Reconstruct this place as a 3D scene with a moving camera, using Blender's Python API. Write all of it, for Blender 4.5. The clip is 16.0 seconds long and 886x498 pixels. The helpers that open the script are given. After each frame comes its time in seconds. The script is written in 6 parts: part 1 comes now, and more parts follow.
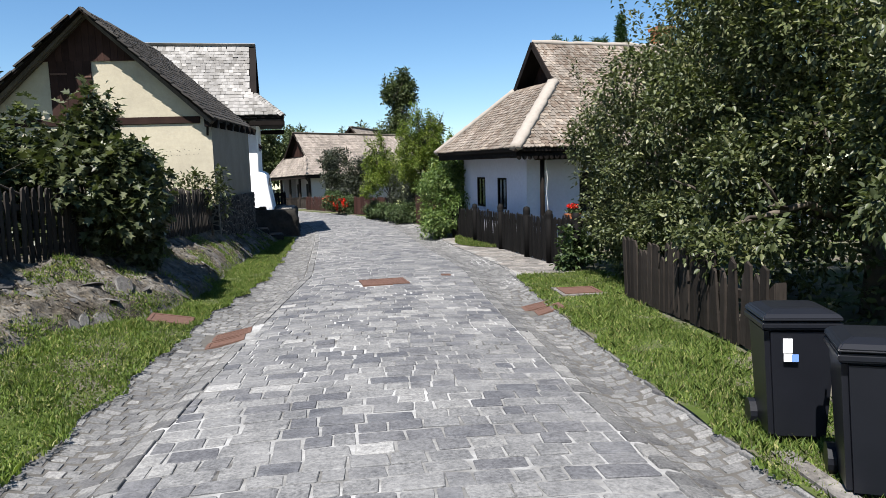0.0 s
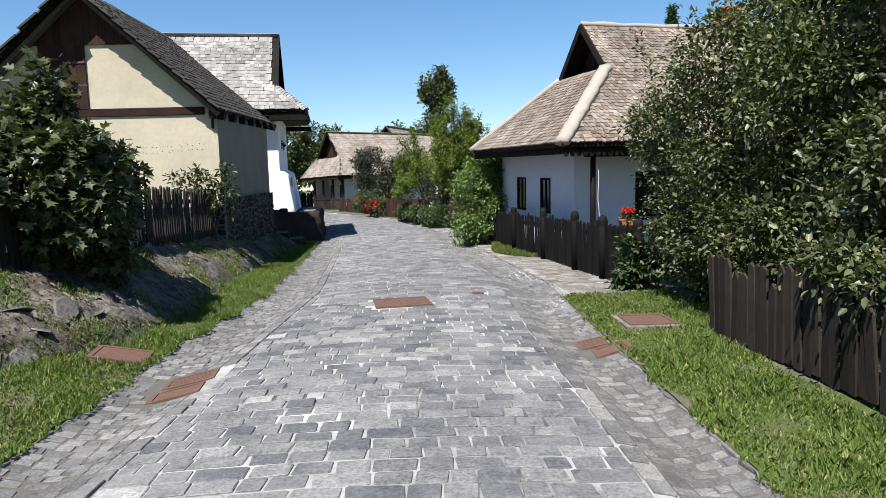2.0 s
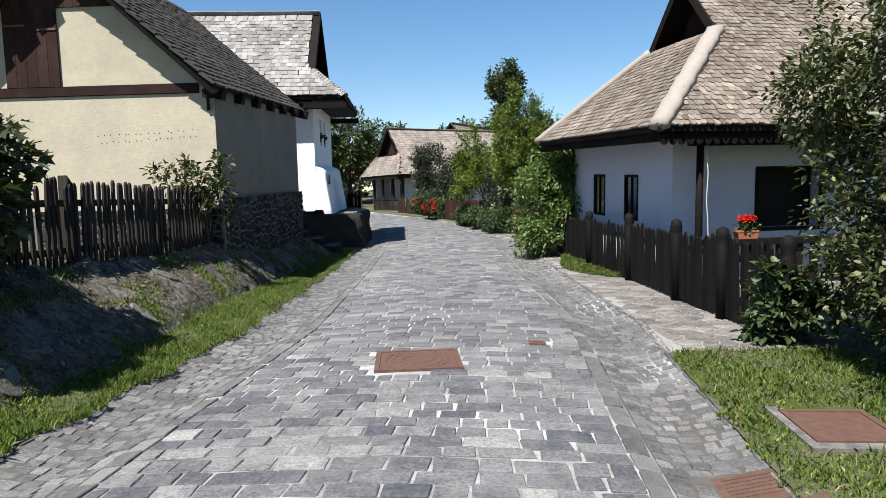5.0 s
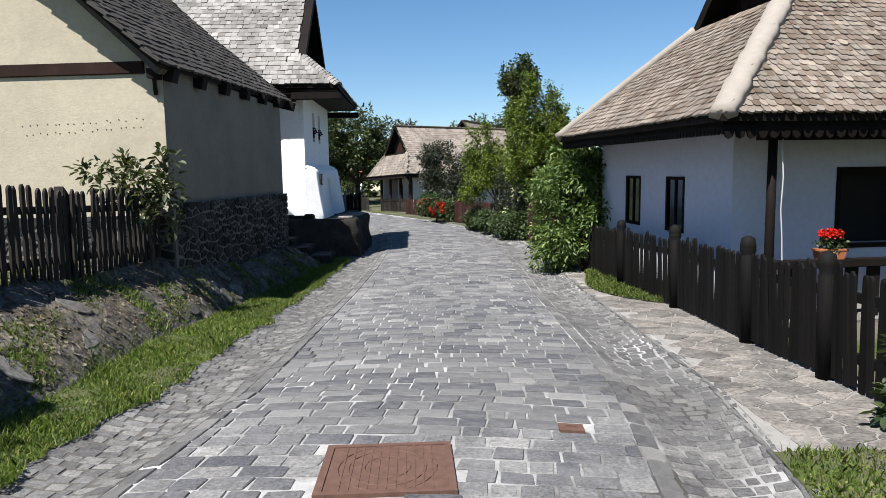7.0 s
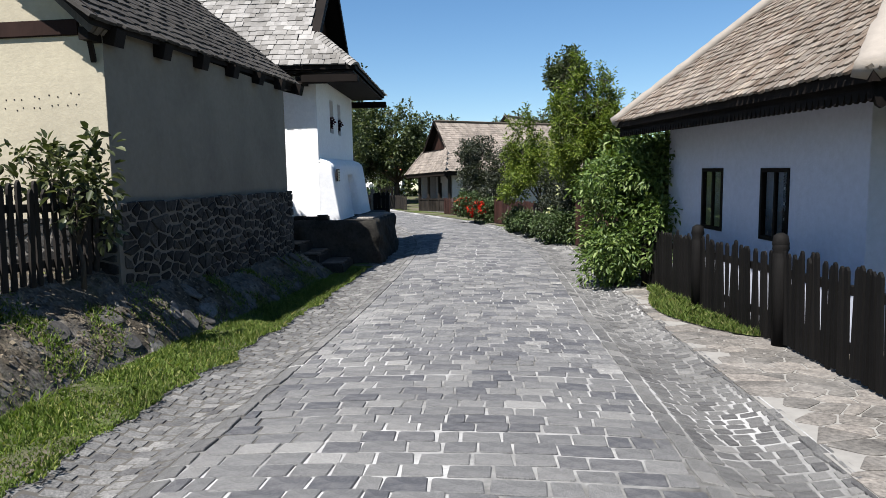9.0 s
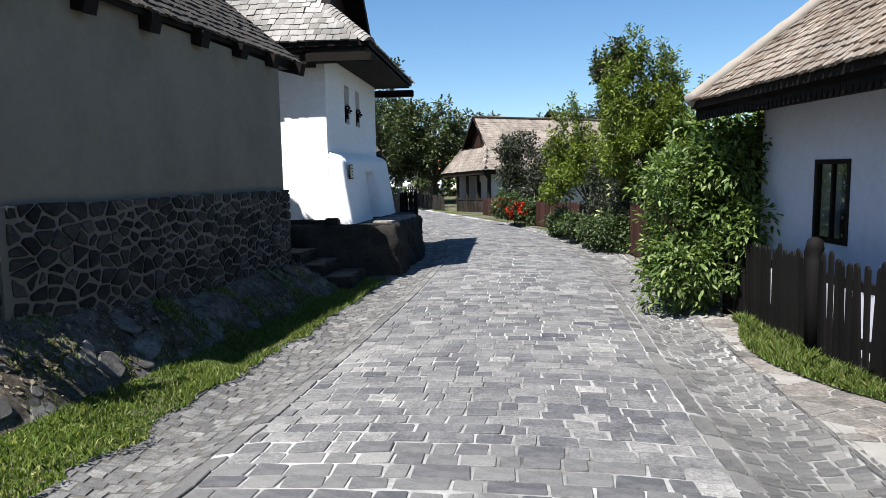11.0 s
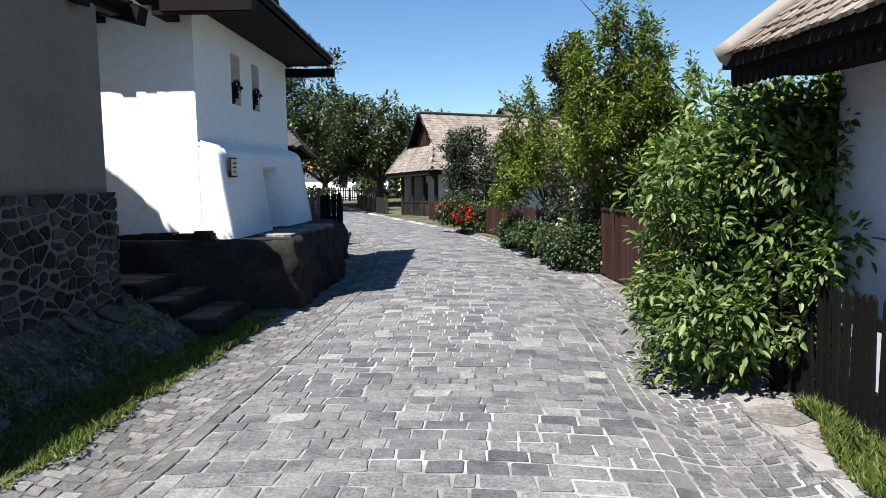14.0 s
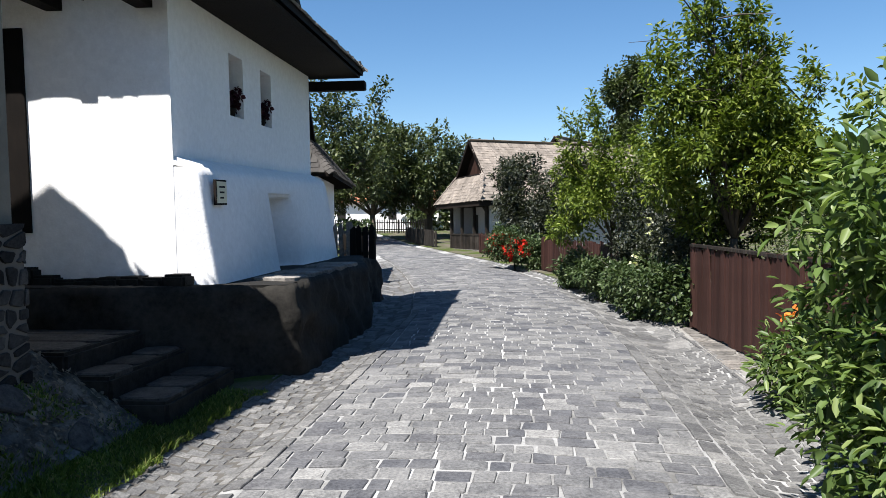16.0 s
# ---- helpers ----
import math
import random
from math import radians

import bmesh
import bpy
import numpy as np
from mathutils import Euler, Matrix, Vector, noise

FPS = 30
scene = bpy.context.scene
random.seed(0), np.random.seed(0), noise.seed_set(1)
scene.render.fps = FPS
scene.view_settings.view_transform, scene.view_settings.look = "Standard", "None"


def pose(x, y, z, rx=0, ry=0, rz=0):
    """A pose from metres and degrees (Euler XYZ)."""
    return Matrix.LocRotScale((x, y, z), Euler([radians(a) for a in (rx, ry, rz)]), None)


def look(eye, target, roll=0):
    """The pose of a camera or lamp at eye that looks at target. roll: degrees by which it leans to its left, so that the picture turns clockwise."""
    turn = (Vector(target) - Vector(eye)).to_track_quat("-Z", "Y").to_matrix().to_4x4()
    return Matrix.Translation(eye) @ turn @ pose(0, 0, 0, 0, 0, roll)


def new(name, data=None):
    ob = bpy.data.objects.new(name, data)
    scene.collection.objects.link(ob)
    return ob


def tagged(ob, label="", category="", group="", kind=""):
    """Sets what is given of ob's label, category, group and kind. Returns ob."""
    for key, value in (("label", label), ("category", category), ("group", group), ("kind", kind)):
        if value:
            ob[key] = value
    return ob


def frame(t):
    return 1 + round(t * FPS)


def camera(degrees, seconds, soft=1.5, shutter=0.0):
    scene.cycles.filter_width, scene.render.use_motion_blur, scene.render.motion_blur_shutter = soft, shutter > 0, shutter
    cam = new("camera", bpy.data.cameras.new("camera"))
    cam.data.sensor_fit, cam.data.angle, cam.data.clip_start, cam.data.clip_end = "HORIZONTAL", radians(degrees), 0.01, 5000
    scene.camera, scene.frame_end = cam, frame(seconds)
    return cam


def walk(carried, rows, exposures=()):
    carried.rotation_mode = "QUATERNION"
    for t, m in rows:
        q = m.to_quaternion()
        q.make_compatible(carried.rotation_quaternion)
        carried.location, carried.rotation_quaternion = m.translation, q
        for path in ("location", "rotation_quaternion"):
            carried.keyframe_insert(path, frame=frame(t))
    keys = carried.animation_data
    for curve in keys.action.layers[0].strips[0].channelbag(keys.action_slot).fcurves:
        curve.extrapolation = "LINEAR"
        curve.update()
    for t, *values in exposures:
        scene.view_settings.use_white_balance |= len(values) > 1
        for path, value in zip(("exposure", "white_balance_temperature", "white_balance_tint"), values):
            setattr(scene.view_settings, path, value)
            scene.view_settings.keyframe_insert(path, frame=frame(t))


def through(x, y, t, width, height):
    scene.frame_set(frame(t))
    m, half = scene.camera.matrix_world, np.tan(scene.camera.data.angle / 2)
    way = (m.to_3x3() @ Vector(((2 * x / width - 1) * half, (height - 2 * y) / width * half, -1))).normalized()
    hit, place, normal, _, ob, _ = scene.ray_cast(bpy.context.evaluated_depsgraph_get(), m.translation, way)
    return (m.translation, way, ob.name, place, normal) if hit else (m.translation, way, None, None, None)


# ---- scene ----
cam = camera(64.3, 16.0, soft=0.8)
METRES, EYE, TILT, LEAN, TURN = 19.1, 1.6, 0.0, 0.0, -9.1
ROWS = [
    (0.0, 0.0, 0.0, 0.0, -0.17, -4.77, 2.06),
    (0.5, 0.0044, 0.0298, -0.0011, 0.5, -4.8, 2.01),
    (1.0, 0.0036, 0.0584, -0.002, 1.27, -4.58, 1.9),
    (1.5, 0.006, 0.0887, -0.0026, 1.51, -4.61, 1.81),
    (2.0, 0.0053, 0.1161, -0.0009, 2.99, -4.52, 1.76),
    (2.5, 0.0048, 0.1477, 0.0005, 5.32, -4.51, 1.73),
    (3.0, 0.0071, 0.1756, -0.0003, 6.44, -4.45, 1.66),
    (3.5, 0.0046, 0.2065, -0.002, 7.18, -4.32, 1.51),
    (4.0, 0.0061, 0.2388, -0.0023, 7.69, -4.32, 1.45),
    (6.5, 0.0047, 0.3942, 0.0013, 9.67, -4.3, 1.11),
    (7.0, -0.0004, 0.4256, 0.0029, 9.7, -4.34, 1.07),
    (7.5, -0.0056, 0.4586, 0.0037, 9.75, -4.39, 1.08),
    (8.0, -0.0061, 0.4916, 0.0024, 10.62, -4.48, 1.06),
    (8.5, -0.0084, 0.5245, 0.001, 12.29, -4.43, 0.98),
    (9.0, -0.0092, 0.5553, 0.0015, 13.32, -4.34, 1.0),
    (11.5, -0.0315, 0.7141, 0.0018, 17.74, -4.35, 0.85),
    (12.0, -0.0366, 0.7444, 0.0024, 18.53, -4.41, 0.85),
    (12.5, -0.0388, 0.7748, 0.0039, 18.69, -4.43, 0.9),
    (13.0, -0.04, 0.8051, 0.0051, 16.64, -4.42, 0.72),
    (13.5, -0.0494, 0.836, 0.0046, 12.36, -4.32, 0.66),
    (14.0, -0.0531, 0.8656, 0.0043, 12.93, -4.24, 0.61),
    (14.5, -0.0581, 0.8974, 0.0041, 13.95, -1.41, 0.58),
    (15.0, -0.0629, 0.928, 0.0062, 17.08, -1.5, 0.69),
    (15.5, -0.0675, 0.959, 0.0053, 17.21, -1.59, 0.67),
    (16.0, -0.0779, 0.9908, 0.005, 17.2, -1.6, 0.55),
]
walk(cam, [(t, pose(0, 0, EYE, TILT, LEAN, TURN) @ pose(METRES * x, METRES * y, METRES * z, 90 + pitch, roll, yaw)) for t, x, y, z, yaw, pitch, roll in ROWS], exposures=[(0, 1.33), (4, 1.29), (6.5, 1.16), (9, 1.18), (12, 1.37), (16, 1.32)])

# ---- world and sun ----
SUN_TO = Vector((-0.335, -0.55, 1.0)).normalized()
world = bpy.data.worlds.new("sky")
scene.world = world
world.use_nodes = True
wn = world.node_tree.nodes
sky = wn.new("ShaderNodeTexSky")
sky.sky_type = "NISHITA"
sky.sun_disc = False
sky.sun_elevation = math.asin(SUN_TO.z)
sky.sun_rotation = math.atan2(SUN_TO.x, SUN_TO.y)
sky.altitude = 300
sky.air_density, sky.dust_density, sky.ozone_density = 1.0, 0.15, 2.0
wn["Background"].inputs[1].default_value = 0.062
vivid = wn.new("ShaderNodeHueSaturation")
vivid.inputs["Saturation"].default_value = 1.22
world.node_tree.links.new(sky.outputs[0], vivid.inputs["Color"])
world.node_tree.links.new(vivid.outputs[0], wn["Background"].inputs[0])
sun_data = bpy.data.lights.new("sun", "SUN")
sun_data.energy, sun_data.angle, sun_data.color = 5.0, radians(0.53), (1.0, 0.965, 0.93)
sun = new("sun", sun_data)
sun.matrix_world = look(SUN_TO * 60, (0, 0, 0))
scene.view_settings.exposure = 1.28

# ---- materials ----
RNG = np.random.default_rng(7)


class Nodes:
    """A small builder of node materials."""

    def __init__(self, name, rough=0.8, metal=0.0, spec=0.22):
        self.m = bpy.data.materials.new(name)
        self.m.use_nodes = True
        self.t = self.m.node_tree
        self.b = self.t.nodes["Principled BSDF"]
        self.b.inputs["Roughness"].default_value = rough
        self.b.inputs["Metallic"].default_value = metal
        self.b.inputs["Specular IOR Level"].default_value = spec
        self.co = self.t.nodes.new("ShaderNodeTexCoord").outputs["Object"]

    def link(self, a, b):
        self.t.links.new(a, b)

    def mapped(self, scale):
        n = self.t.nodes.new("ShaderNodeMapping")
        n.inputs["Scale"].default_value = scale
        self.link(self.co, n.inputs["Vector"])
        return n.outputs[0]

    def noise(self, scale, detail=6, rough=0.6, vec=None):
        n = self.t.nodes.new("ShaderNodeTexNoise")
        n.inputs["Scale"].default_value = scale
        n.inputs["Detail"].default_value = detail
        n.inputs["Roughness"].default_value = rough
        self.link(vec or self.co, n.inputs["Vector"])
        return n.outputs["Fac"]

    def voronoi(self, scale, feature="F1", out="Distance"):
        n = self.t.nodes.new("ShaderNodeTexVoronoi")
        n.feature = feature
        n.inputs["Scale"].default_value = scale
        self.link(self.co, n.inputs["Vector"])
        return n.outputs[out]

    def ramp(self, fac, stops):
        n = self.t.nodes.new("ShaderNodeValToRGB")
        e = n.color_ramp.elements
        while len(e) < len(stops):
            e.new(0.5)
        for k, (p, c) in enumerate(stops):
            e[k].position = p
            e[k].color = (*c, 1) if len(c) == 3 else c
        self.link(fac, n.inputs[0])
        return n.outputs[0]

    def mix(self, fac, a, b, mode="MIX"):
        n = self.t.nodes.new("ShaderNodeMix")
        n.data_type, n.blend_type = "RGBA", mode
        for value, k in ((fac, 0), (a, 6), (b, 7)):
            if isinstance(value, (int, float)):
                n.inputs[k].default_value = value
            elif isinstance(value, tuple):
                n.inputs[k].default_value = (*value, 1)
            else:
                self.link(value, n.inputs[k])
        return n.outputs[2]

    def math(self, op, a, b=0.0):
        n = self.t.nodes.new("ShaderNodeMath")
        n.operation = op
        for k, value in enumerate((a, b)):
            if isinstance(value, (int, float)):
                n.inputs[k].default_value = value
            else:
                self.link(value, n.inputs[k])
        return n.outputs[0]

    def piece(self):
        """A random number for each piece, joined or single."""
        a = self.t.nodes.new("ShaderNodeObjectInfo").outputs["Random"]
        g = self.t.nodes.new("ShaderNodeNewGeometry").outputs["Random Per Island"]
        return self.math("FRACT", self.math("ADD", a, g))

    def done(self, color, bump=None, strength=0.3, dist=0.01, rough=None):
        if isinstance(color, tuple):
            self.b.inputs["Base Color"].default_value = (*color, 1)
        else:
            self.link(color, self.b.inputs["Base Color"])
        if bump is not None:
            n = self.t.nodes.new("ShaderNodeBump")
            n.inputs["Strength"].default_value = strength
            n.inputs["Distance"].default_value = dist
            self.link(bump, n.inputs["Height"])
            self.link(n.outputs[0], self.b.inputs["Normal"])
        if rough is not None:
            self.link(rough, self.b.inputs["Roughness"])
        return self.m


def stone_material(name, stops, grain=18.0, rough=0.8, bump=0.5, dust=(0.42, 0.40, 0.37), dusty=0.25):
    n = Nodes(name, rough, spec=0.18)
    base = n.ramp(n.piece(), stops)
    fine = n.noise(grain * 3, 8, 0.7)
    col = n.mix(0.8, base, n.ramp(fine, [(0.3, (0.22, 0.22, 0.23)), (0.5, (0.95, 0.95, 0.95)), (0.7, (1.6, 1.6, 1.57))]), "MULTIPLY")
    col = n.mix(0.7, col, n.ramp(n.noise(grain * 0.7, 5, 0.6), [(0.32, (0.68, 0.68, 0.69)), (0.68, (1.28, 1.27, 1.25))]), "MULTIPLY")
    patch = n.ramp(n.noise(1.6, 5, 0.65), [(0.45, (0, 0, 0)), (0.75, (dusty, dusty, dusty))])
    col = n.mix(patch, col, dust)
    return n.done(col, n.mix(0.5, n.noise(grain, 6), fine), bump, 0.012)


def wood_material(name, dark, light, rough=0.75, stretch=(14, 14, 1.2), bump=0.5, spread=0.4, stains=0.3, tints=None):
    n = Nodes(name, rough, spec=0.1)
    grain = n.noise(4.0, 8, 0.65, n.mapped(stretch))
    col = n.mix(grain, dark, light)
    shade = n.ramp(n.piece(), tints or [(0, (1 - spread, 1 - spread, 1 - spread)), (1, (1 + spread * 0.9, 1 + spread * 0.85, 1 + spread * 0.75))])
    col = n.mix(1.0, col, shade, "MULTIPLY")
    wear = n.ramp(n.noise(2.5, 5), [(0.5, (0, 0, 0)), (0.8, (0.3, 0.3, 0.3))])
    col = n.mix(wear, col, tuple(min(1, c * 1.6) for c in light))
    stain = n.ramp(n.noise(0.9, 7, 0.7), [(0.38, (1 - stains, 1 - stains, 1 - stains)), (0.6, (1, 1, 1))])
    col = n.mix(1.0, col, stain, "MULTIPLY")
    return n.done(col, grain, bump, 0.006)


def plaster_material(name, base, stain, amount=0.5, rough=0.9, bump=0.35):
    n = Nodes(name, rough, spec=0.1)
    big = n.ramp(n.noise(0.9, 6, 0.65), [(0.4, (0, 0, 0)), (0.8, (amount, amount, amount))])
    col = n.mix(big, base, stain)
    small = n.ramp(n.noise(11, 6, 0.7), [(0.3, (0.9, 0.9, 0.9)), (0.7, (1.05, 1.05, 1.05))])
    col = n.mix(1.0, col, small, "MULTIPLY")
    bump_h = n.mix(0.6, n.noise(3.0, 5), n.noise(28, 5))
    return n.done(col, bump_h, bump, 0.02)


def leaf_material(name, stops, rough=0.42, through=0.22):
    n = Nodes(name, rough, spec=0.25)
    col = n.ramp(n.piece(), stops)
    col = n.mix(0.5, col, n.ramp(n.noise(0.8, 3), [(0.3, (0.6, 0.6, 0.6)), (0.7, (1.3, 1.3, 1.2))]), "MULTIPLY")
    n.done(col)
    tr = n.t.nodes.new("ShaderNodeBsdfTranslucent")
    lighter = n.mix(1.0, col, (1.2, 1.35, 0.6), "MULTIPLY")
    n.link(lighter, tr.inputs["Color"])
    ms = n.t.nodes.new("ShaderNodeMixShader")
    ms.inputs[0].default_value = through
    n.link(n.b.outputs[0], ms.inputs[1])
    n.link(tr.outputs[0], ms.inputs[2])
    n.link(ms.outputs[0], n.t.nodes["Material Output"].inputs["Surface"])
    return n.m


def plain(name, color, rough=0.6, metal=0.0, vary=0.2, scale=6.0, bump=0.15):
    n = Nodes(name, rough, metal)
    f = n.noise(scale, 6)
    lo, hi = tuple(c * (1 - vary) for c in color), tuple(min(1, c * (1 + vary)) for c in color)
    return n.done(n.mix(f, lo, hi), n.noise(scale * 5, 5), bump, 0.005)


SETT = stone_material("sett_stone", [(0, (0.066, 0.068, 0.076)), (0.2, (0.09, 0.09, 0.095)), (0.5, (0.116, 0.116, 0.117)), (0.85, (0.144, 0.143, 0.141)), (0.96, (0.175, 0.173, 0.168)), (1, (0.23, 0.227, 0.218))], 15, 0.8, 0.9, dust=(0.30, 0.295, 0.285), dusty=0.28)
GUTTER = stone_material("gutter_stone", [(0, (0.076, 0.075, 0.076)), (0.5, (0.112, 0.111, 0.109)), (0.85, (0.142, 0.14, 0.136)), (1, (0.19, 0.186, 0.178))], 18, 0.8, 0.8, dust=(0.2, 0.196, 0.189), dusty=0.4)
GUTTER_SOIL = plain("gutter_soil", (0.07875, 0.0735, 0.06525), 0.95, 0, 0.45, 5, 0.6)
FLAG = stone_material("flag_stone", [(0, (0.088, 0.083, 0.077)), (0.5, (0.13, 0.12, 0.109)), (1, (0.185, 0.168, 0.15))], 10, 0.8, 0.7)
PLINTH = stone_material("plinth_stone", [(0, (0.010, 0.010, 0.0105)), (0.5, (0.02, 0.0195, 0.019)), (0.85, (0.036, 0.034, 0.032)), (1, (0.075, 0.069, 0.063))], 12, 0.85, 0.8, dusty=0.1)
ROCK = stone_material("ledge_stone", [(0, (0.054, 0.051, 0.048)), (0.5, (0.09, 0.0852, 0.0792)), (1, (0.144, 0.138, 0.1272))], 9, 0.9, 0.9)
# Terrace and step stone: colours pushed near black to deepen their shade.
TERRACE_BED = plain("shaded_wall_core", (0.0135, 0.0126, 0.0111), 0.95, 0, 0.3, 14, 0.5)
TERRACE = stone_material("shaded_terrace_stone", [(0, (0.0128, 0.01184, 0.01)), (1, (0.0208, 0.0192, 0.0164))], 5, 0.9, 0.9, dust=(0.048, 0.044, 0.036), dusty=0.6)
STEP_STONE = stone_material("shaded_step_stone", [(0, (0.028, 0.026, 0.023)), (1, (0.05, 0.046, 0.041))], 9, 0.9, 0.8, dusty=0.08)


def mortar_material():
    n = Nodes("road_mortar", 0.92)
    f = n.noise(0.55, 6, 0.7)
    col = n.ramp(f, [(0.36, (0.056, 0.0528, 0.048)), (0.48, (0.192, 0.1896, 0.1824)), (0.63, (0.376, 0.3736, 0.364))])
    col = n.mix(0.4, col, n.ramp(n.noise(40, 5), [(0.3, (0.6, 0.6, 0.6)), (0.7, (1.2, 1.2, 1.2))]), "MULTIPLY")
    return n.done(col, n.noise(60, 4), 0.5, 0.006)


MORTAR = mortar_material()
SAND_BED = plain("sandy_joint_bed", (0.216, 0.208, 0.192), 0.95, 0, 0.3, 8, 0.5)
LITTER = wood_material("dry_leaf_litter", (0.063, 0.0504, 0.035), (0.21, 0.182, 0.14), 0.9, (20, 20, 20), spread=0.7)
WALL_MORTAR = plain("plinth_mortar", (0.135, 0.125, 0.11), 0.95, 0, 0.25, 14, 0.5)


def ground_material():
    n = Nodes("ground_soil_grass", 0.95, spec=0.1)
    grass = n.mix(n.noise(9, 6), (0.0252, 0.0432, 0.00864), (0.072, 0.0936, 0.0216))
    soil = n.mix(n.noise(14, 8, 0.7), (0.0648, 0.054, 0.0396), (0.1512, 0.1332, 0.108))
    f = n.ramp(n.noise(0.7, 6, 0.65), [(0.42, (0, 0, 0)), (0.58, (1, 1, 1))])
    return n.done(n.mix(f, soil, grass), n.noise(22, 8, 0.7), 0.7, 0.03)


def bank_material():
    n = Nodes("rocky_bank", 0.95, spec=0.1)
    cell = n.voronoi(7.0)
    rock = n.mix(n.noise(12, 8, 0.75), (0.032, 0.029, 0.025), (0.27, 0.25, 0.22))
    soil = n.mix(n.noise(20, 8, 0.7), (0.026, 0.022, 0.017), (0.13, 0.112, 0.086))
    f = n.ramp(n.noise(1.4, 7, 0.7), [(0.44, (0, 0, 0)), (0.58, (1, 1, 1))])
    col = n.mix(f, rock, soil)
    dry = n.ramp(n.noise(2.2, 7, 0.7), [(0.56, (0, 0, 0)), (0.68, (0.7, 0.7, 0.7))])
    col = n.mix(dry, col, (0.05, 0.0575, 0.0175))
    cracks = n.ramp(n.voronoi(3.2, "DISTANCE_TO_EDGE"), [(0.015, (0.12, 0.11, 0.1)), (0.07, (1, 1, 1))])
    col = n.mix(0.22, col, cracks, "MULTIPLY")
    col = n.mix(1.0, col, n.ramp(n.noise(5.5, 8, 0.75), [(0.36, (0.4, 0.4, 0.4)), (0.62, (1.25, 1.25, 1.25))]), "MULTIPLY")
    return n.done(col, n.mix(0.4, n.noise(16, 8, 0.75), cell), 1.0, 0.06)


GROUND, BANK = ground_material(), bank_material()
SHINGLE_GREY = wood_material("weathered_grey_shingle", (0.156, 0.1498, 0.1404), (0.2886, 0.2808, 0.2691), 0.8, (30, 30, 30), stains=0.35, tints=[(0, (0.55, 0.53, 0.5)), (0.15, (0.82, 0.8, 0.77)), (0.5, (1.0, 0.98, 0.96)), (0.85, (1.18, 1.16, 1.14)), (1, (1.45, 1.43, 1.4))])
SHINGLE_TAN = wood_material("weathered_tan_shingle", (0.1306, 0.1124, 0.0943), (0.2466, 0.2176, 0.1886), 0.8, (30, 30, 30), stains=0.4, tints=[(0, (0.62, 0.54, 0.48)), (0.2, (0.85, 0.74, 0.66)), (0.5, (1.0, 0.97, 0.94)), (0.8, (1.15, 1.13, 1.1)), (1, (1.5, 1.42, 1.32))])
SHINGLE_DARK = wood_material("dark_old_shingle", (0.0432, 0.0396, 0.036), (0.0864, 0.07992, 0.07344), 0.85, (30, 30, 30), spread=0.2)
SHINGLE_FAR = wood_material("pale_brown_shingle", (0.1716, 0.1443, 0.1209), (0.273, 0.2379, 0.2067), 0.8, (30, 30, 30), spread=0.22)
MORTAR_RIDGE = plain("pale_ridge_mortar", (0.25, 0.222, 0.19), 0.9, 0, 0.2, 9, 0.6)
DARK_WOOD = wood_material("dark_brown_timber", (0.00576, 0.00432, 0.0036), (0.0162, 0.01224, 0.01008))
RED_WOOD = wood_material("dark_red_brown_boards", (0.02086, 0.01071, 0.00833), (0.04466, 0.0238, 0.01904))
OLD_TIMBER = wood_material("weathered_grey_timber", (0.05, 0.043, 0.036), (0.15, 0.132, 0.112))
FENCE_GREY = wood_material("weathered_fence_wood", (0.0135, 0.0117, 0.01035), (0.04275, 0.03735, 0.0333))
FENCE_DARK = wood_material("black_stained_fence_wood", (0.002925, 0.0027, 0.0027), (0.00945, 0.00882, 0.00855))
FENCE_OLD = wood_material("old_brown_fence_wood", (0.010, 0.008, 0.007), (0.05, 0.042, 0.036), stains=0.5)
FENCE_RED = wood_material("red_brown_painted_fence", (0.036, 0.017, 0.0145), (0.058, 0.029, 0.0245), 0.6)
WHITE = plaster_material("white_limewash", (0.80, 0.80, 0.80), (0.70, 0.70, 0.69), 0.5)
# White limewash darkened and blued: the walls' shade and skylight are painted in.
SHADED_WHITE = plaster_material("shaded_bluish_limewash", (0.4979, 0.5205, 0.6035), (0.4376, 0.4602, 0.5432), 0.5)
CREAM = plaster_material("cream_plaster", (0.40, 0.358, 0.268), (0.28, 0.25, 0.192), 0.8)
# Cream plaster greyed and about halved in brightness, painting in the side's shade.
BARN_SHADED = plaster_material("shaded_grey_brown_plaster", (0.20, 0.182, 0.145), (0.135, 0.122, 0.098), 0.9)
PINKISH = plaster_material("pale_limewash", (0.396, 0.378, 0.372), (0.33, 0.312, 0.3), 0.5)
RUST = plain("rusty_iron", (0.1, 0.056, 0.0416), 0.8, 0.15, 0.5, 14, 0.5)
BIN = plain("black_bin_plastic", (0.0077, 0.0084, 0.0112), 0.38, 0, 0.2, 5, 0.05)
# Near-black paint for the shade of unlit rooms and holes, and for lettering.
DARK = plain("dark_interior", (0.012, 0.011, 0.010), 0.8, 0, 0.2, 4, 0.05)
TERRACOTTA = plain("terracotta_clay", (0.315, 0.1125, 0.0525), 0.8, 0, 0.2, 10, 0.2)
PAPER = plain("white_paper", (0.75, 0.75, 0.74), 0.6, 0, 0.06, 10, 0.05)
BLUE_INK = plain("blue_label", (0.12, 0.22, 0.5), 0.5, 0, 0.15, 10, 0.05)
BRASS = plain("yellowed_plaque", (0.62, 0.58, 0.42), 0.5, 0, 0.1, 8, 0.1)
CABLE = plain("grey_cable", (0.42, 0.41, 0.40), 0.6, 0, 0.15, 10, 0.1)
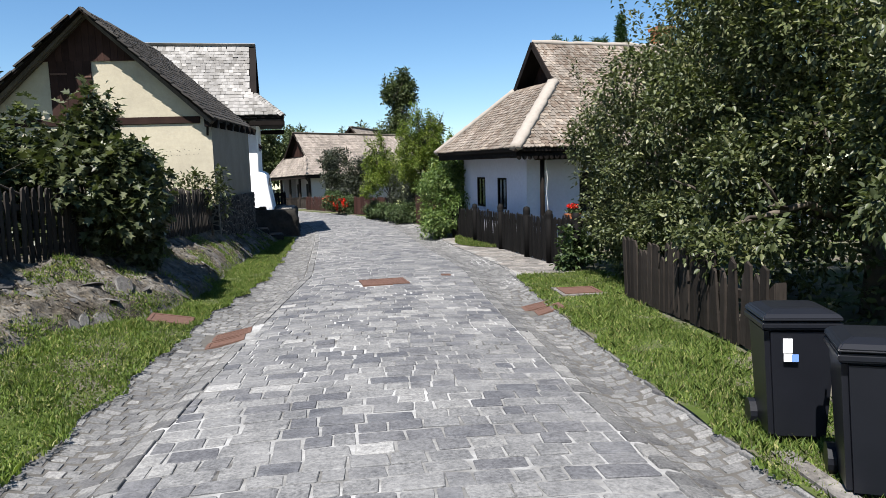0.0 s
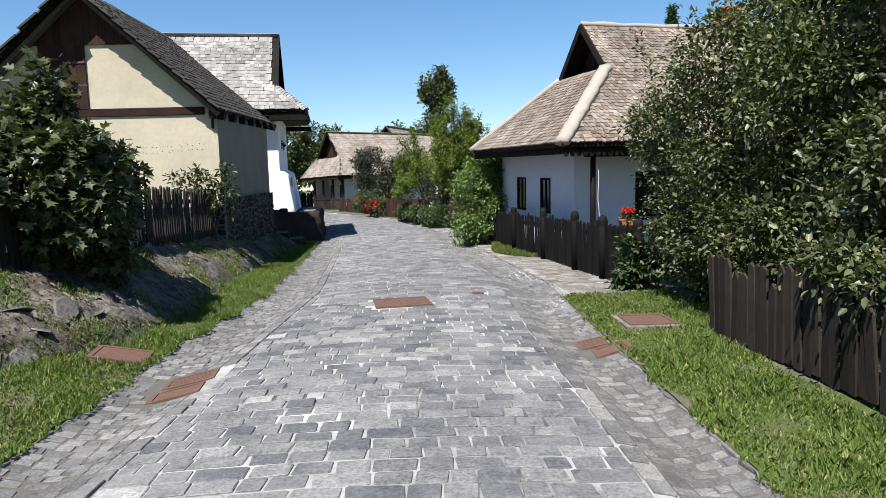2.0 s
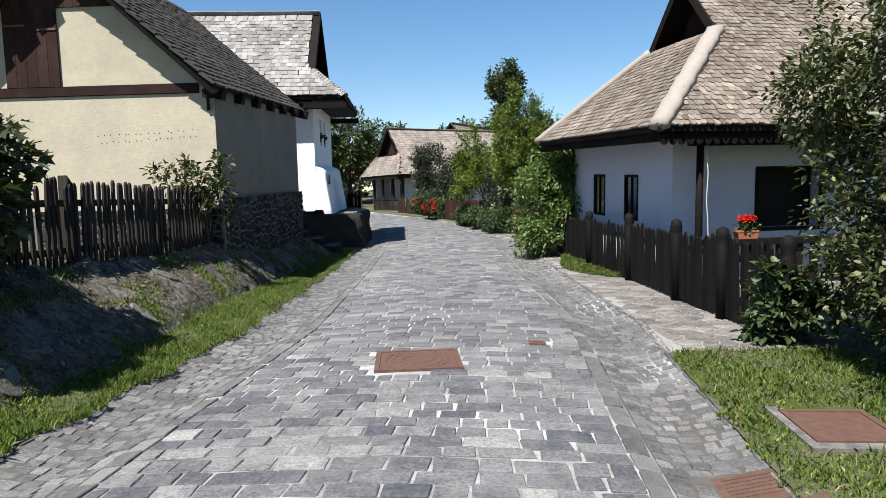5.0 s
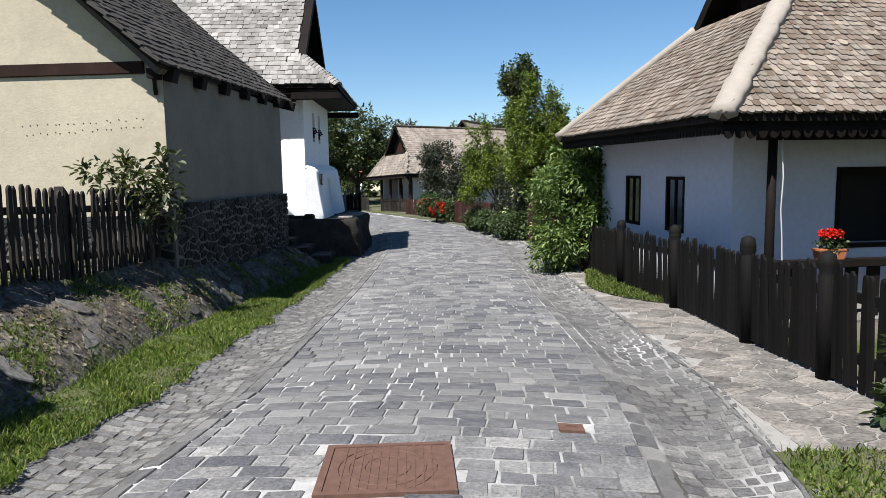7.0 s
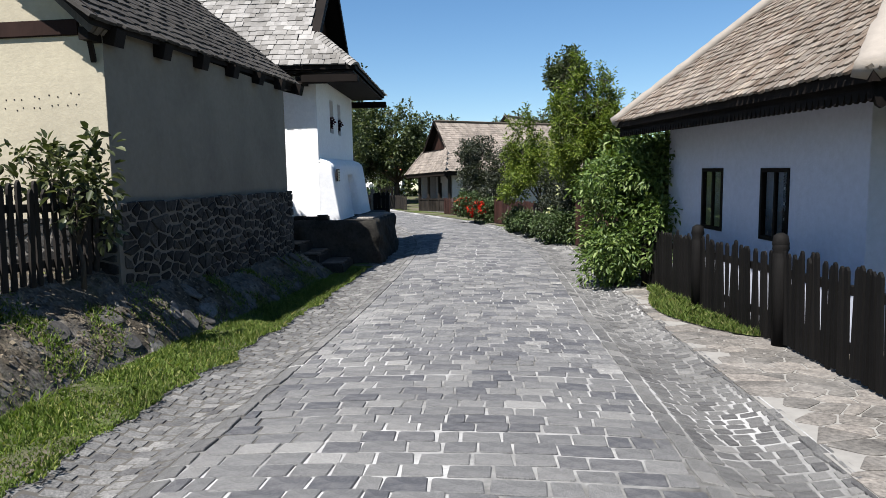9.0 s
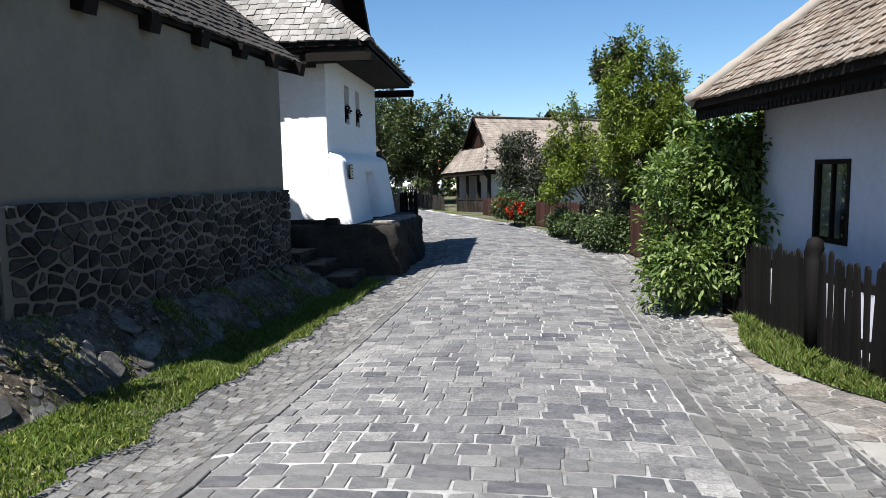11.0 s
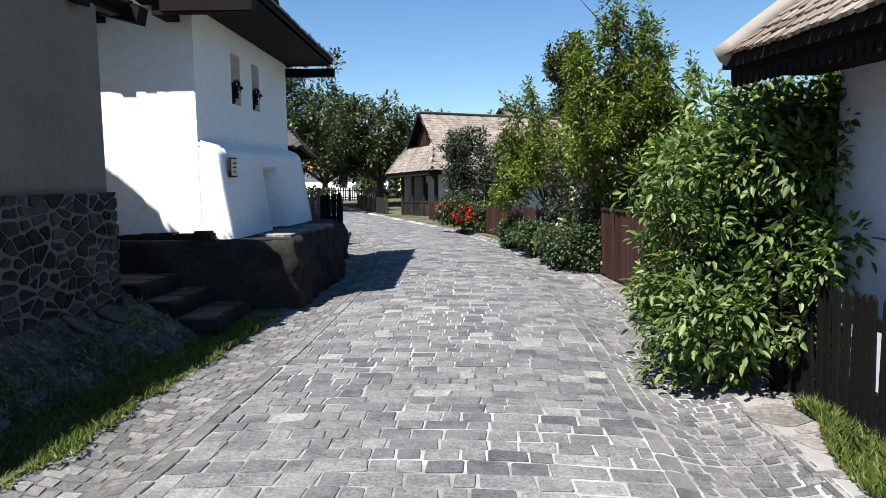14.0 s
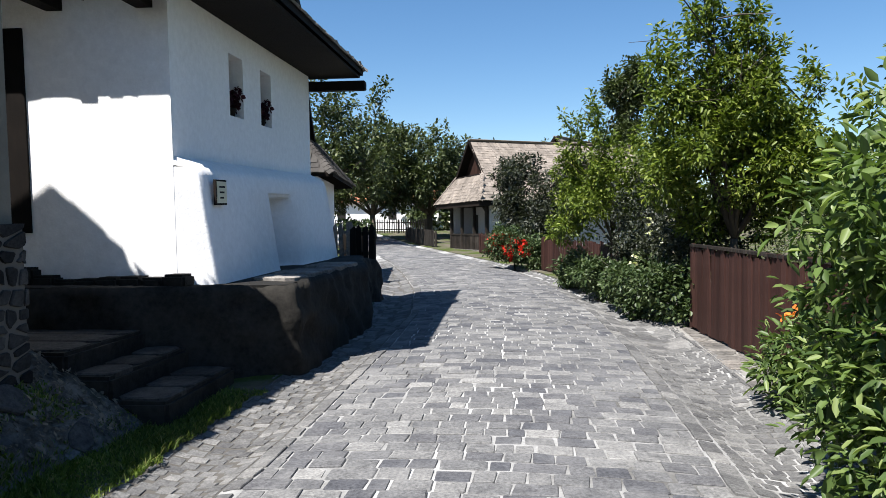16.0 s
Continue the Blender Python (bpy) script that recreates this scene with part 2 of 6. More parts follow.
TILE_RED = plain("red_roof_tile", (0.36, 0.14, 0.08), 0.8, 0, 0.3, 3, 0.3)
BARK = wood_material("grey_brown_bark", (0.042, 0.035, 0.028), (0.119, 0.1015, 0.084), 0.95, (6, 6, 2))
CURTAIN = plain("pale_lace_curtain", (0.5, 0.48, 0.45), 0.9, 0, 0.2, 20, 0.2)


def glass_material():
    n = Nodes("window_glass", 0.05, spec=0.15)
    n.b.inputs["Transmission Weight"].default_value = 1.0
    return n.done((0.9, 0.93, 0.92))


GLASS = glass_material()
LEAF_MAPLE = leaf_material("maple_leaves", [(0, (0.028, 0.036, 0.015)), (0.7, (0.058, 0.069, 0.03)), (1, (0.127, 0.135, 0.076))])
LEAF_APPLE = leaf_material("apple_leaves", [(0, (0.03024, 0.0396, 0.01728)), (0.7, (0.06624, 0.07992, 0.03312)), (1, (0.1692, 0.1728, 0.09))])
LEAF_ELDER = leaf_material("elder_leaves", [(0, (0.05, 0.084, 0.026)), (0.7, (0.10, 0.152, 0.043)), (1, (0.21, 0.26, 0.095))], through=0.3)
LEAF_BRIGHT = leaf_material("yellow_green_leaves", [(0, (0.052, 0.080, 0.013)), (0.7, (0.112, 0.152, 0.024)), (1, (0.22, 0.25, 0.055))], through=0.3)
LEAF_DULL = leaf_material("dull_grey_green_leaves", [(0, (0.02081, 0.02509, 0.01775)), (0.7, (0.03672, 0.04284, 0.02938)), (1, (0.07344, 0.08078, 0.05875))])
LEAF_FAR = leaf_material("dark_far_leaves", [(0, (0.03096, 0.04392, 0.01944)), (0.7, (0.0612, 0.0792, 0.0324)), (1, (0.1289, 0.1469, 0.07056))])
LEAF_LOW = leaf_material("low_shrub_leaves", [(0, (0.0255, 0.0435, 0.0165)), (0.7, (0.051, 0.0765, 0.03)), (1, (0.0975, 0.1237, 0.05625))])
NEEDLE = leaf_material("conifer_needles", [(0, (0.0152, 0.0384, 0.0152)), (1, (0.0448, 0.0832, 0.032))])
GRASS = leaf_material("grass_blades", [(0, (0.044, 0.072, 0.014)), (0.5, (0.09, 0.138, 0.025)), (0.85, (0.15, 0.19, 0.045)), (1, (0.28, 0.26, 0.12))], 0.6, through=0.3)
PETAL_RED = leaf_material("red_petals", [(0, (0.45, 0.012, 0.01)), (1, (0.75, 0.05, 0.03))], 0.6)
PETAL_PURPLE = leaf_material("dark_purple_petals", [(0, (0.02, 0.005, 0.01)), (1, (0.05, 0.01, 0.02))], 0.6)
PETAL_WHITE = leaf_material("cream_petals", [(0, (0.7, 0.68, 0.45)), (1, (0.8, 0.8, 0.7))], 0.6)
PETAL_ORANGE = leaf_material("orange_petals", [(0, (0.75, 0.16, 0.03)), (1, (0.85, 0.28, 0.05))], 0.6)

# ---- building helpers ----
class Shape:
    """Vertices and faces gathered for one mesh."""

    def __init__(self):
        self.v, self.f = [], []

    def add(self, verts, faces):
        k = len(self.v)
        self.v += [tuple(p) for p in verts]
        self.f += [tuple(i + k for i in f) for f in faces]
        return self

    def box(self, x0, x1, y0, y1, z0, z1, m=None):
        vs = [Vector((x, y, z)) for z in (z0, z1) for y in (y0, y1) for x in (x0, x1)]
        if m is not None:
            vs = [m @ p for p in vs]
        return self.add(vs, [(0, 2, 3, 1), (4, 5, 7, 6), (0, 1, 5, 4), (2, 6, 7, 3), (0, 4, 6, 2), (1, 3, 7, 5)])

    def prism(self, pts, a, b):
        """A polygon pts of (x, y, z) swept from offset a to offset b."""
        n = len(pts)
        a, b = Vector(a), Vector(b)
        vs = [Vector(p) + a for p in pts] + [Vector(p) + b for p in pts]
        return self.add(vs, [tuple(range(n))[::-1], tuple(range(n, 2 * n))] + [(i, (i + 1) % n, (i + 1) % n + n, i + n) for i in range(n)])

    def beam(self, p, q, w, h, up=(0, 0, 1)):
        """A squared timber from p to q."""
        p, q = Vector(p), Vector(q)
        d = (q - p).normalized()
        s = d.cross(Vector(up)).normalized()
        t = s.cross(d)
        vs = [c + s * (w / 2 * i) + t * (h / 2 * j) for c in (p, q) for i, j in ((-1, -1), (1, -1), (1, 1), (-1, 1))]
        return self.add(vs, [(0, 1, 2, 3), (7, 6, 5, 4), (0, 4, 5, 1), (1, 5, 6, 2), (2, 6, 7, 3), (3, 7, 4, 0)])

    def tube(self, pts, radii, n=8):
        k = len(self.v)
        pts = [Vector(p) for p in pts]
        for i, p in enumerate(pts):
            d = (pts[min(i + 1, len(pts) - 1)] - pts[max(i - 1, 0)]).normalized()
            s = d.cross(Vector((0.3, 0.9, 0.1)) if abs(d.y) < 0.9 else Vector((1, 0, 0))).normalized()
            t = d.cross(s)
            for j in range(n):
                a = 2 * math.pi * j / n
                self.v.append(tuple(p + (s * math.cos(a) + t * math.sin(a)) * radii[i]))
        for i in range(len(pts) - 1):
            for j in range(n):
                self.f.append((k + i * n + j, k + i * n + (j + 1) % n, k + (i + 1) * n + (j + 1) % n, k + (i + 1) * n + j))
        self.f.append(tuple(range(k, k + n))[::-1])
        self.f.append(tuple(range(k + (len(pts) - 1) * n, k + len(pts) * n)))
        return self

    def ring(self, outline, z, scale):
        return [(x * scale, y * scale, z) for x, y in outline]

    def loft(self, rings):
        """Closed rings of equal count, skinned and capped."""
        k, n = len(self.v), len(rings[0])
        for r in rings:
            self.v += [tuple(p) for p in r]
        for i in range(len(rings) - 1):
            for j in range(n):
                self.f.append((k + i * n + j, k + i * n + (j + 1) % n, k + (i + 1) * n + (j + 1) % n, k + (i + 1) * n + j))
        self.f.append(tuple(range(k, k + n))[::-1])
        self.f.append(tuple(range(k + (len(rings) - 1) * n, k + len(rings) * n)))
        return self

    def mesh(self, name, material, smooth=False):
        me = bpy.data.meshes.new(name)
        me.from_pydata(self.v, [], self.f)
        me.materials.append(material)
        if smooth:
            me.shade_smooth()
        me.update()
        return me


def soften(me, width=0.012, turn=25):
    """Bevels the sharp edges of a mesh."""
    bm = bmesh.new()
    bm.from_mesh(me)
    bmesh.ops.recalc_face_normals(bm, faces=bm.faces)
    edges = [e for e in bm.edges if len(e.link_faces) == 2 and e.calc_face_angle(0) > radians(turn)]
    bmesh.ops.bevel(bm, geom=edges, offset=width, segments=2, affect="EDGES", clamp_overlap=True)
    bm.to_mesh(me)
    bm.free()
    return me


def part(name, shape, material, parent=None, label="", m=None, smooth=False, bevel=0.0):
    me = shape if isinstance(shape, bpy.types.Mesh) else shape.mesh(name, material, smooth)
    if bevel:
        soften(me, bevel)
    ob = new(name, me)
    if parent is not None:
        ob.parent = parent
    if m is not None:
        ob.matrix_basis = m
    if label:
        ob["label"] = label
    return ob


def holder(name, m, label="", category="", group="", kind=""):
    ob = new(name)
    ob.empty_display_size = 0.2
    ob.matrix_basis = m
    return tagged(ob, label, category, group, kind)


def fast_mesh(name, verts, faces, material):
    """verts (n, 3) and faces (m, k) as arrays."""
    me = bpy.data.meshes.new(name)
    m, k = faces.shape
    me.vertices.add(len(verts))
    me.vertices.foreach_set("co", np.ascontiguousarray(verts, dtype=np.float32).ravel())
    me.loops.add(m * k)
    me.loops.foreach_set("vertex_index", np.ascontiguousarray(faces, dtype=np.int32).ravel())
    me.polygons.add(m)
    me.polygons.foreach_set("loop_start", np.arange(0, m * k, k, dtype=np.int32))
    me.materials.append(material)
    me.update(calc_edges=True)
    return me


def scatter(parent, name, units, places, material, singles, near, rest_name, rest_label):
    """Pieces of a surface: the ones nearest to the point near as objects of their own, the others joined."""
    near = Vector(near)
    order = sorted(range(len(places)), key=lambda i: (places[i].translation - near).length)
    meshes = [Shape().add(v, f).mesh(name, material) for v, f in units]
    for i in order[:singles]:
        ob = new(name, meshes[i % len(meshes)])
        ob.parent = parent
        ob.matrix_basis = places[i]
    rest = order[singles:]
    if rest:
        vs, fs, k = [], [], 0
        for i in rest:
            v, f = units[i % len(units)]
            a = np.array(places[i])
            vs.append(np.c_[np.array(v), np.ones(len(v))] @ a.T[:, :3])
            fs += [tuple(j + k for j in face) for face in f]
            k += len(v)
        me = bpy.data.meshes.new(rest_name)
        me.from_pydata(np.concatenate(vs), [], fs)
        me.materials.append(material)
        ob = new(rest_name, me)
        ob.parent = parent
        ob["kind"], ob["label"] = "stuff", rest_label


def clip_cell(seed, others, bounds):
    """The Voronoi cell of a seed within a rectangle."""
    x0, x1, y0, y1 = bounds
    poly = [(x0, y0), (x1, y0), (x1, y1), (x0, y1)]
    for o in others:
        mx, my = (seed[0] + o[0]) / 2, (seed[1] + o[1]) / 2
        dx, dy = o[0] - seed[0], o[1] - seed[1]
        out = []
        for i in range(len(poly)):
            p, q = poly[i], poly[(i + 1) % len(poly)]
            a = (p[0] - mx) * dx + (p[1] - my) * dy
            b = (q[0] - mx) * dx + (q[1] - my) * dy
            if a <= 0:
                out.append(p)
            if a * b < 0:
                k = a / (a - b)
                out.append((p[0] + (q[0] - p[0]) * k, p[1] + (q[1] - p[1]) * k))
        poly = out
        if len(poly) < 3:
            return []
    return poly


def rubble(bounds, size, seed, squash=0.75, keep=None):
    """Irregular stones that fill a rectangle: their outlines, with joints left between."""
    rng = random.Random(seed)
    x0, x1, y0, y1 = bounds
    y0, y1 = y0 / squash, y1 / squash
    nx, ny = max(1, int((x1 - x0) / size)), max(1, int((y1 - y0) / size))
    seeds = [(x0 + (i + 0.5 * (j % 2) + rng.uniform(0.05, 0.95)) * (x1 - x0) / nx, y0 + (j + rng.uniform(0.1, 0.9)) * (y1 - y0) / ny) for j in range(ny) for i in range(nx) if rng.random() < 0.66]
    cells = []
    for s in seeds:
        near = sorted((o for o in seeds if o is not s), key=lambda o: (o[0] - s[0]) ** 2 + (o[1] - s[1]) ** 2)[:18]
        cell = clip_cell(s, near, (x0, x1, y0, y1))
        if len(cell) < 3 or (keep and not keep(s[0], s[1] * squash)):
            continue
        cells.append([(x, y * squash) for x, y in cell])
    return cells


def stone_piece(cell, joint, depth, rng):
    """A stone with a rounded, slightly proud face from its outline in x and y; z is out of the wall."""
    cx = sum(p[0] for p in cell) / len(cell)
    cy = sum(p[1] for p in cell) / len(cell)
    pts = []
    n = len(cell)
    for i in range(n):
        p, q = cell[i], cell[(i + 1) % n]
        for k in (0.15, 0.85):
            x, y = p[0] + (q[0] - p[0]) * k, p[1] + (q[1] - p[1]) * k
            d = math.hypot(x - cx, y - cy) + 1e-6
            s = max(0.3, 1 - (joint + rng.uniform(0, joint * 0.8)) / d)
            pts.append((cx + (x - cx) * s, cy + (y - cy) * s))
    m = len(pts)
    h = depth * rng.uniform(0.6, 1.2)
    vs = [(x, y, -0.03) for x, y in pts] + [(x, y, h * 0.6) for x, y in pts] + [(cx + (x - cx) * 0.9, cy + (y - cy) * 0.9, h + rng.uniform(-0.004, 0.004)) for x, y in pts]
    fs = [(i, (i + 1) % m, (i + 1) % m + m, i + m) for i in range(m)] + [(i + m, (i + 1) % m + m, (i + 1) % m + 2 * m, i + 2 * m) for i in range(m)] + [tuple(range(2 * m, 3 * m))]
    return vs, fs


# ---- the lie of the land ----
def line(*knots):
    a = np.array(knots, float)
    return lambda y: np.interp(y, a[:, 0], a[:, 1])


RISE = line((-50, -0.3), (0, 0.0), (20, 0.02), (24, 0.10), (28, 0.20), (34, 0.31), (40, 0.40), (54, 0.52), (66, 0.75), (80, 1.45), (110, 2.2), (400, 5))
MID = line((-30, -1.0), (0, 0.1), (5, 0.31), (10, 0.72), (14, 1.12), (24, 1.15), (28, 1.05), (31, 0.85), (35, 0.25), (40, -0.95), (46, -2.7), (53, -5.0), (60, -7.6), (70, -11.6), (80, -15.8), (100, -24))
HALF = line((-30, 1.57), (24, 1.57), (31, 1.55), (40, 1.7), (100, 1.7))
LEFT = line((-30, 0.75), (5, 0.75), (10, 0.95), (14, 0.92), (30, 0.85), (36, 1.0), (100, 0.9))
RIGHT = line((-30, 0.6), (4, 0.62), (9, 0.74), (14, 0.86), (29, 0.93), (36, 0.7), (42, 0.7), (100, 1.0))
BANK_TOP = line((-30, 0.86), (5, 0.86), (17, 0.86), (21, 0.8), (24.2, 0.62), (24.6, 0.2), (26, 0.0), (400, 0.0))
SLOPE = line((-30, 0.2), (9.5, 0.2), (12, 0.16), (17, 0.06), (21, 0.0), (400, 0.0))
BANK_WIDE = line((-30, 1.5), (9, 1.45), (10.6, 1.35), (14, 1.15), (17.8, 0.78), (21, 1.0), (400, 1.1))
ROCKY = line((-30, 1.0), (10.6, 1.0), (11.8, 0.25), (400, 0.2))
STEP = line((-30, 0.16), (10.6, 0.16), (11.6, 0.06), (400, 0.06))
BANK_FOOT = line((-30, -3.2), (5, -3.1), (8, -3.0), (8.8, -2.75), (9.4, -2.42), (10.4, -2.2), (12, -2.02), (14, -2.05), (16, -2.15), (20, -2.0), (24, -1.75), (26, -1.7), (400, -1.7))


def road_z(x, y):
    """The paved surface: a crowned middle and a dished gutter on each side."""
    u = x - MID(y)
    h = HALF(y)
    a = abs(u)
    if a <= h:
        return RISE(y) + 0.05 * (1 - (a / h) ** 2)
    w = LEFT(y) if u < 0 else RIGHT(y)
    k = min(1.0, (a - h) / w)
    return RISE(y) - 0.09 * math.sin(math.pi * min(1, k * 0.95)) + 0.01 * k


def land_z(x, y):
    """The ground beside the paving."""
    z = RISE(y)
    foot = BANK_FOOT(y)
    edge = MID(y) - HALF(y) - LEFT(y) - 0.05
    swell = SLOPE(y) * max(0.0, edge - max(x, min(foot, edge)))
    z += swell
    if x < foot:
        k = min(1.0, (foot - x) / BANK_WIDE(y))
        z += max(0.0, BANK_TOP(y) - swell) * (STEP(y) * min(1.0, k / 0.1) + (1 - STEP(y)) * k ** 0.9)
    return z


def tilt_on(x, y, yaw, lift=0.0, surface=road_z):
    """A frame that lies on the surface at (x, y), its x axis turned by yaw degrees."""
    e = 0.06
    z = surface(x, y)
    nx = (surface(x + e, y) - surface(x - e, y)) / (2 * e)
    ny = (surface(x, y + e) - surface(x, y - e)) / (2 * e)
    n = Vector((-nx, -ny, 1)).normalized()
    a = Vector((math.cos(radians(yaw)), math.sin(radians(yaw)), 0))
    a = (a - n * a.dot(n)).normalized()
    b = n.cross(a)
    return Matrix(((a.x, b.x, n.x, x), (a.y, b.y, n.y, y), (a.z, b.z, n.z, z + lift), (0, 0, 0, 1)))


# ---- ground sheet ----
def steps(*spans):
    out = []
    for a, b, d in spans:
        out += list(np.arange(a, b, d))
    return np.array(out + [spans[-1][1]])


def build_ground():
    xs = steps((-900, -100, 100), (-100, -20, 8), (-20, -6, 1.0), (-6, 8, 0.2), (8, 20, 1.0), (20, 100, 8), (100, 900, 100))
    ys = steps((-900, -100, 100), (-100, -10, 8), (-10, 60, 0.4), (60, 100, 2), (100, 200, 10), (200, 1200, 100))
    v = []
    for y in ys:
        for x in xs:
            z = land_z(x, y) - 0.03
            u = x - MID(y)
            if -12 < y < 60 and BANK_FOOT(y) - 1.5 < x < HALF(y) + RIGHT(y) + MID(y) + 1.2 and y < 25.4 or -12 < y < 100 and -HALF(y) - LEFT(y) - 0.5 < u < HALF(y) + RIGHT(y) + 0.5:
                z = RISE(y) - 0.25
            elif abs(x) < 10 and -10 < y < 60:
                z += 0.03 * noise.noise((x * 1.3, y * 1.3, 0))
            v.append((x, y, z))
    n = len(xs)
    i, j = np.meshgrid(np.arange(n - 1), np.arange(len(ys) - 1))
    a = (j * n + i).ravel()
    me = fast_mesh("ground", np.array(v), np.stack([a, a + 1, a + n + 1, a + n], 1), GROUND)
    me.shade_smooth()
    tagged(new("ground", me), "soil and grass ground of a village hillside", "ground", kind="structure")


build_ground()


def strip(name, xa, xb, y0, y1, dy, nx, zf, material, label, category="ground"):
    """A sheet between two border lines xa(y) and xb(y)."""
    ys = np.arange(y0, y1 + dy / 2, dy)
    v = []
    for y in ys:
        for k in np.linspace(0, 1, nx + 1):
            x = xa(y) * (1 - k) + xb(y) * k
            v.append((x, y, zf(x, y)))
    i, j = np.meshgrid(np.arange(nx), np.arange(len(ys) - 1))
    a = (j * (nx + 1) + i).ravel()
    me = fast_mesh(name, np.array(v), np.stack([a, a + 1, a + nx + 2, a + nx + 1], 1), material)
    me.shade_smooth()
    return tagged(new(name, me), label, category, kind="structure")


road = strip("road", lambda y: MID(y) - HALF(y) - LEFT(y), lambda y: MID(y) + HALF(y) + RIGHT(y), -12, 100, 0.2, 72, lambda x, y: road_z(x, y) - 0.009, MORTAR, "crowned village road of grey stone setts in pale mortar", "road")


def soil_strip(y0, y1, sgn, side):
    """Earth washed between the gutter's setts."""
    strip("gutter_bed", lambda y: MID(y) + sgn * (HALF(y) + 0.08), lambda y: MID(y) + sgn * (HALF(y) + side(y)), y0, y1, 0.2, 16, lambda x, y: road_z(x, y) - 0.0065, GUTTER_SOIL, "brown earth between the gutter's small setts", "gutter")


soil_strip(-12, 46, -1, LEFT)
soil_strip(-12, 11.2, 1, RIGHT)
verge_mat_left = strip("left_verge", lambda y: min(BANK_FOOT(y) - 0.1, MID(y) - HALF(y) - LEFT(y) - 0.9), lambda y: MID(y) - HALF(y) - LEFT(y) + 0.06, -12, 100, 0.2, 12, lambda x, y: land_z(max(x, BANK_FOOT(y)), y) - 0.01 + 0.02 * noise.noise((x * 3, y * 3, 1)), GROUND, "grassy soil strip along the road", "verge")
verge_mat_right = strip("right_verge", lambda y: MID(y) + HALF(y) + RIGHT(y) - 0.06, lambda y: MID(y) + HALF(y) + RIGHT(y) + 1.7, -12, 100, 0.2, 10, lambda x, y: RISE(y) - (0.06 if 12.5 < y < 33.3 else 0.01) + 0.02 * noise.noise((x * 3, y * 3, 1)), GROUND, "grassy soil strip along the road", "verge")


def bank_z(x, y):
    r = noise.fractal((x * 2.2, y * 1.6, 3.0), 0.8, 2.2, 6)
    k = max(0.0, min(1.0, (BANK_FOOT(y) + 0.05 - x) / 0.25))
    ledge = 0.10 * k * max(0, noise.noise((x * 0.8, y * 0.7, 9)))
    lip = max(0.0, x - BANK_FOOT(y)) * 0.7
    crack = noise.noise((x * 3.1 + y * 0.8, y * 2.3 - x, 6.0))
    slab = ROCKY(y) * (0.10 * math.floor(3.0 * noise.noise((x * 1.4, y * 1.1, 12.0))) / 3.0 - 0.07 * max(0.0, 1 - abs(crack) / 0.07) + 0.03 * noise.noise((x * 9, y * 8, 7)))
    return land_z(x, y) + 0.012 - lip + (slab + 0.085 * r + ledge + 0.03 * abs(noise.noise((x * 5, y * 4, 2))) + 0.008 * noise.noise((x * 13, y * 11, 4))) * k


bank = strip("rock_bank", lambda y: BANK_FOOT(y) - 2.3, lambda y: BANK_FOOT(y) + 0.12, -4, 25.6, 0.04, 60, bank_z, BANK, "bare rocky bank with thin soil and dry grass", "bank")


# ---- roofs of wooden shingles ----
def shingle_units(width, length, thick, rounded):
    """Four slightly different shingles; x across, y up the slope, z out of the roof."""
    units = []
    rng = random.Random(5)
    for k in range(4):
        w = width / 2 * rng.uniform(0.9, 0.99)
        t = thick * rng.uniform(0.8, 1.3)
        if rounded:
            out = [(-w, length), (-w, 0.035), (-w * 0.55, 0.008), (0, rng.uniform(-0.006, 0.004)), (w * 0.55, 0.008), (w, 0.035), (w, length)]
        else:
            out = [(-w, length), (-w, rng.uniform(0, 0.012)), (w, rng.uniform(0, 0.012)), (w, length)]
        n = len(out)
        top = [(x, y, t * (1 - y / length) + 0.006) for x, y in out]
        low = [(x, y, t * (1 - y / length) - t * 0.9 - 0.002) for x, y in out]
        units.append((top + low, [tuple(range(n))] + [(i + 1, i, i + n, i + 1 + n) for i in range(n - 1)]))
    return units


def shingle_places(corner, along, up, extents, row, width, seed, sag=0.0):
    """Poses of shingles on a roof plane. extents(s) gives the start and end along the row at s metres up."""
    rng = random.Random(seed)
    along, up = Vector(along).normalized(), Vector(up)
    length = up.length
    up = up.normalized()
    out = along.cross(up).normalized()
    if out.z < 0:
        out = -out
    places = []
    flip = along.cross(up).dot(out) < 0
    s, r = 0.0, 0
    while s < length - row * 1.5:
        a, b = extents(s)
        x = a + width * (0.05 + 0.45 * (r % 2)) * rng.uniform(0.8, 1.0)
        while x < b:
            w = width * rng.uniform(0.8, 1.15)
            lift = 0.012 * noise.noise((x * 0.7, s * 0.9, seed)) + rng.uniform(-0.004, 0.008)
            p = Vector(corner) + along * x + up * (s + rng.uniform(-0.014, 0.014)) + out * lift
            ax, ay = along * (w / width), up.copy()
            ay = (ay + along * rng.uniform(-0.035, 0.035)).normalized()
            if flip:
                ax = -ax
            places.append(Matrix(((ax.x, ay.x, out.x, p.x), (ax.y, ay.y, out.y, p.y), (ax.z, ay.z, out.z, p.z), (0, 0, 0, 1))))
            x += w
        s += row * rng.uniform(0.96, 1.04)
        r += 1
    return places


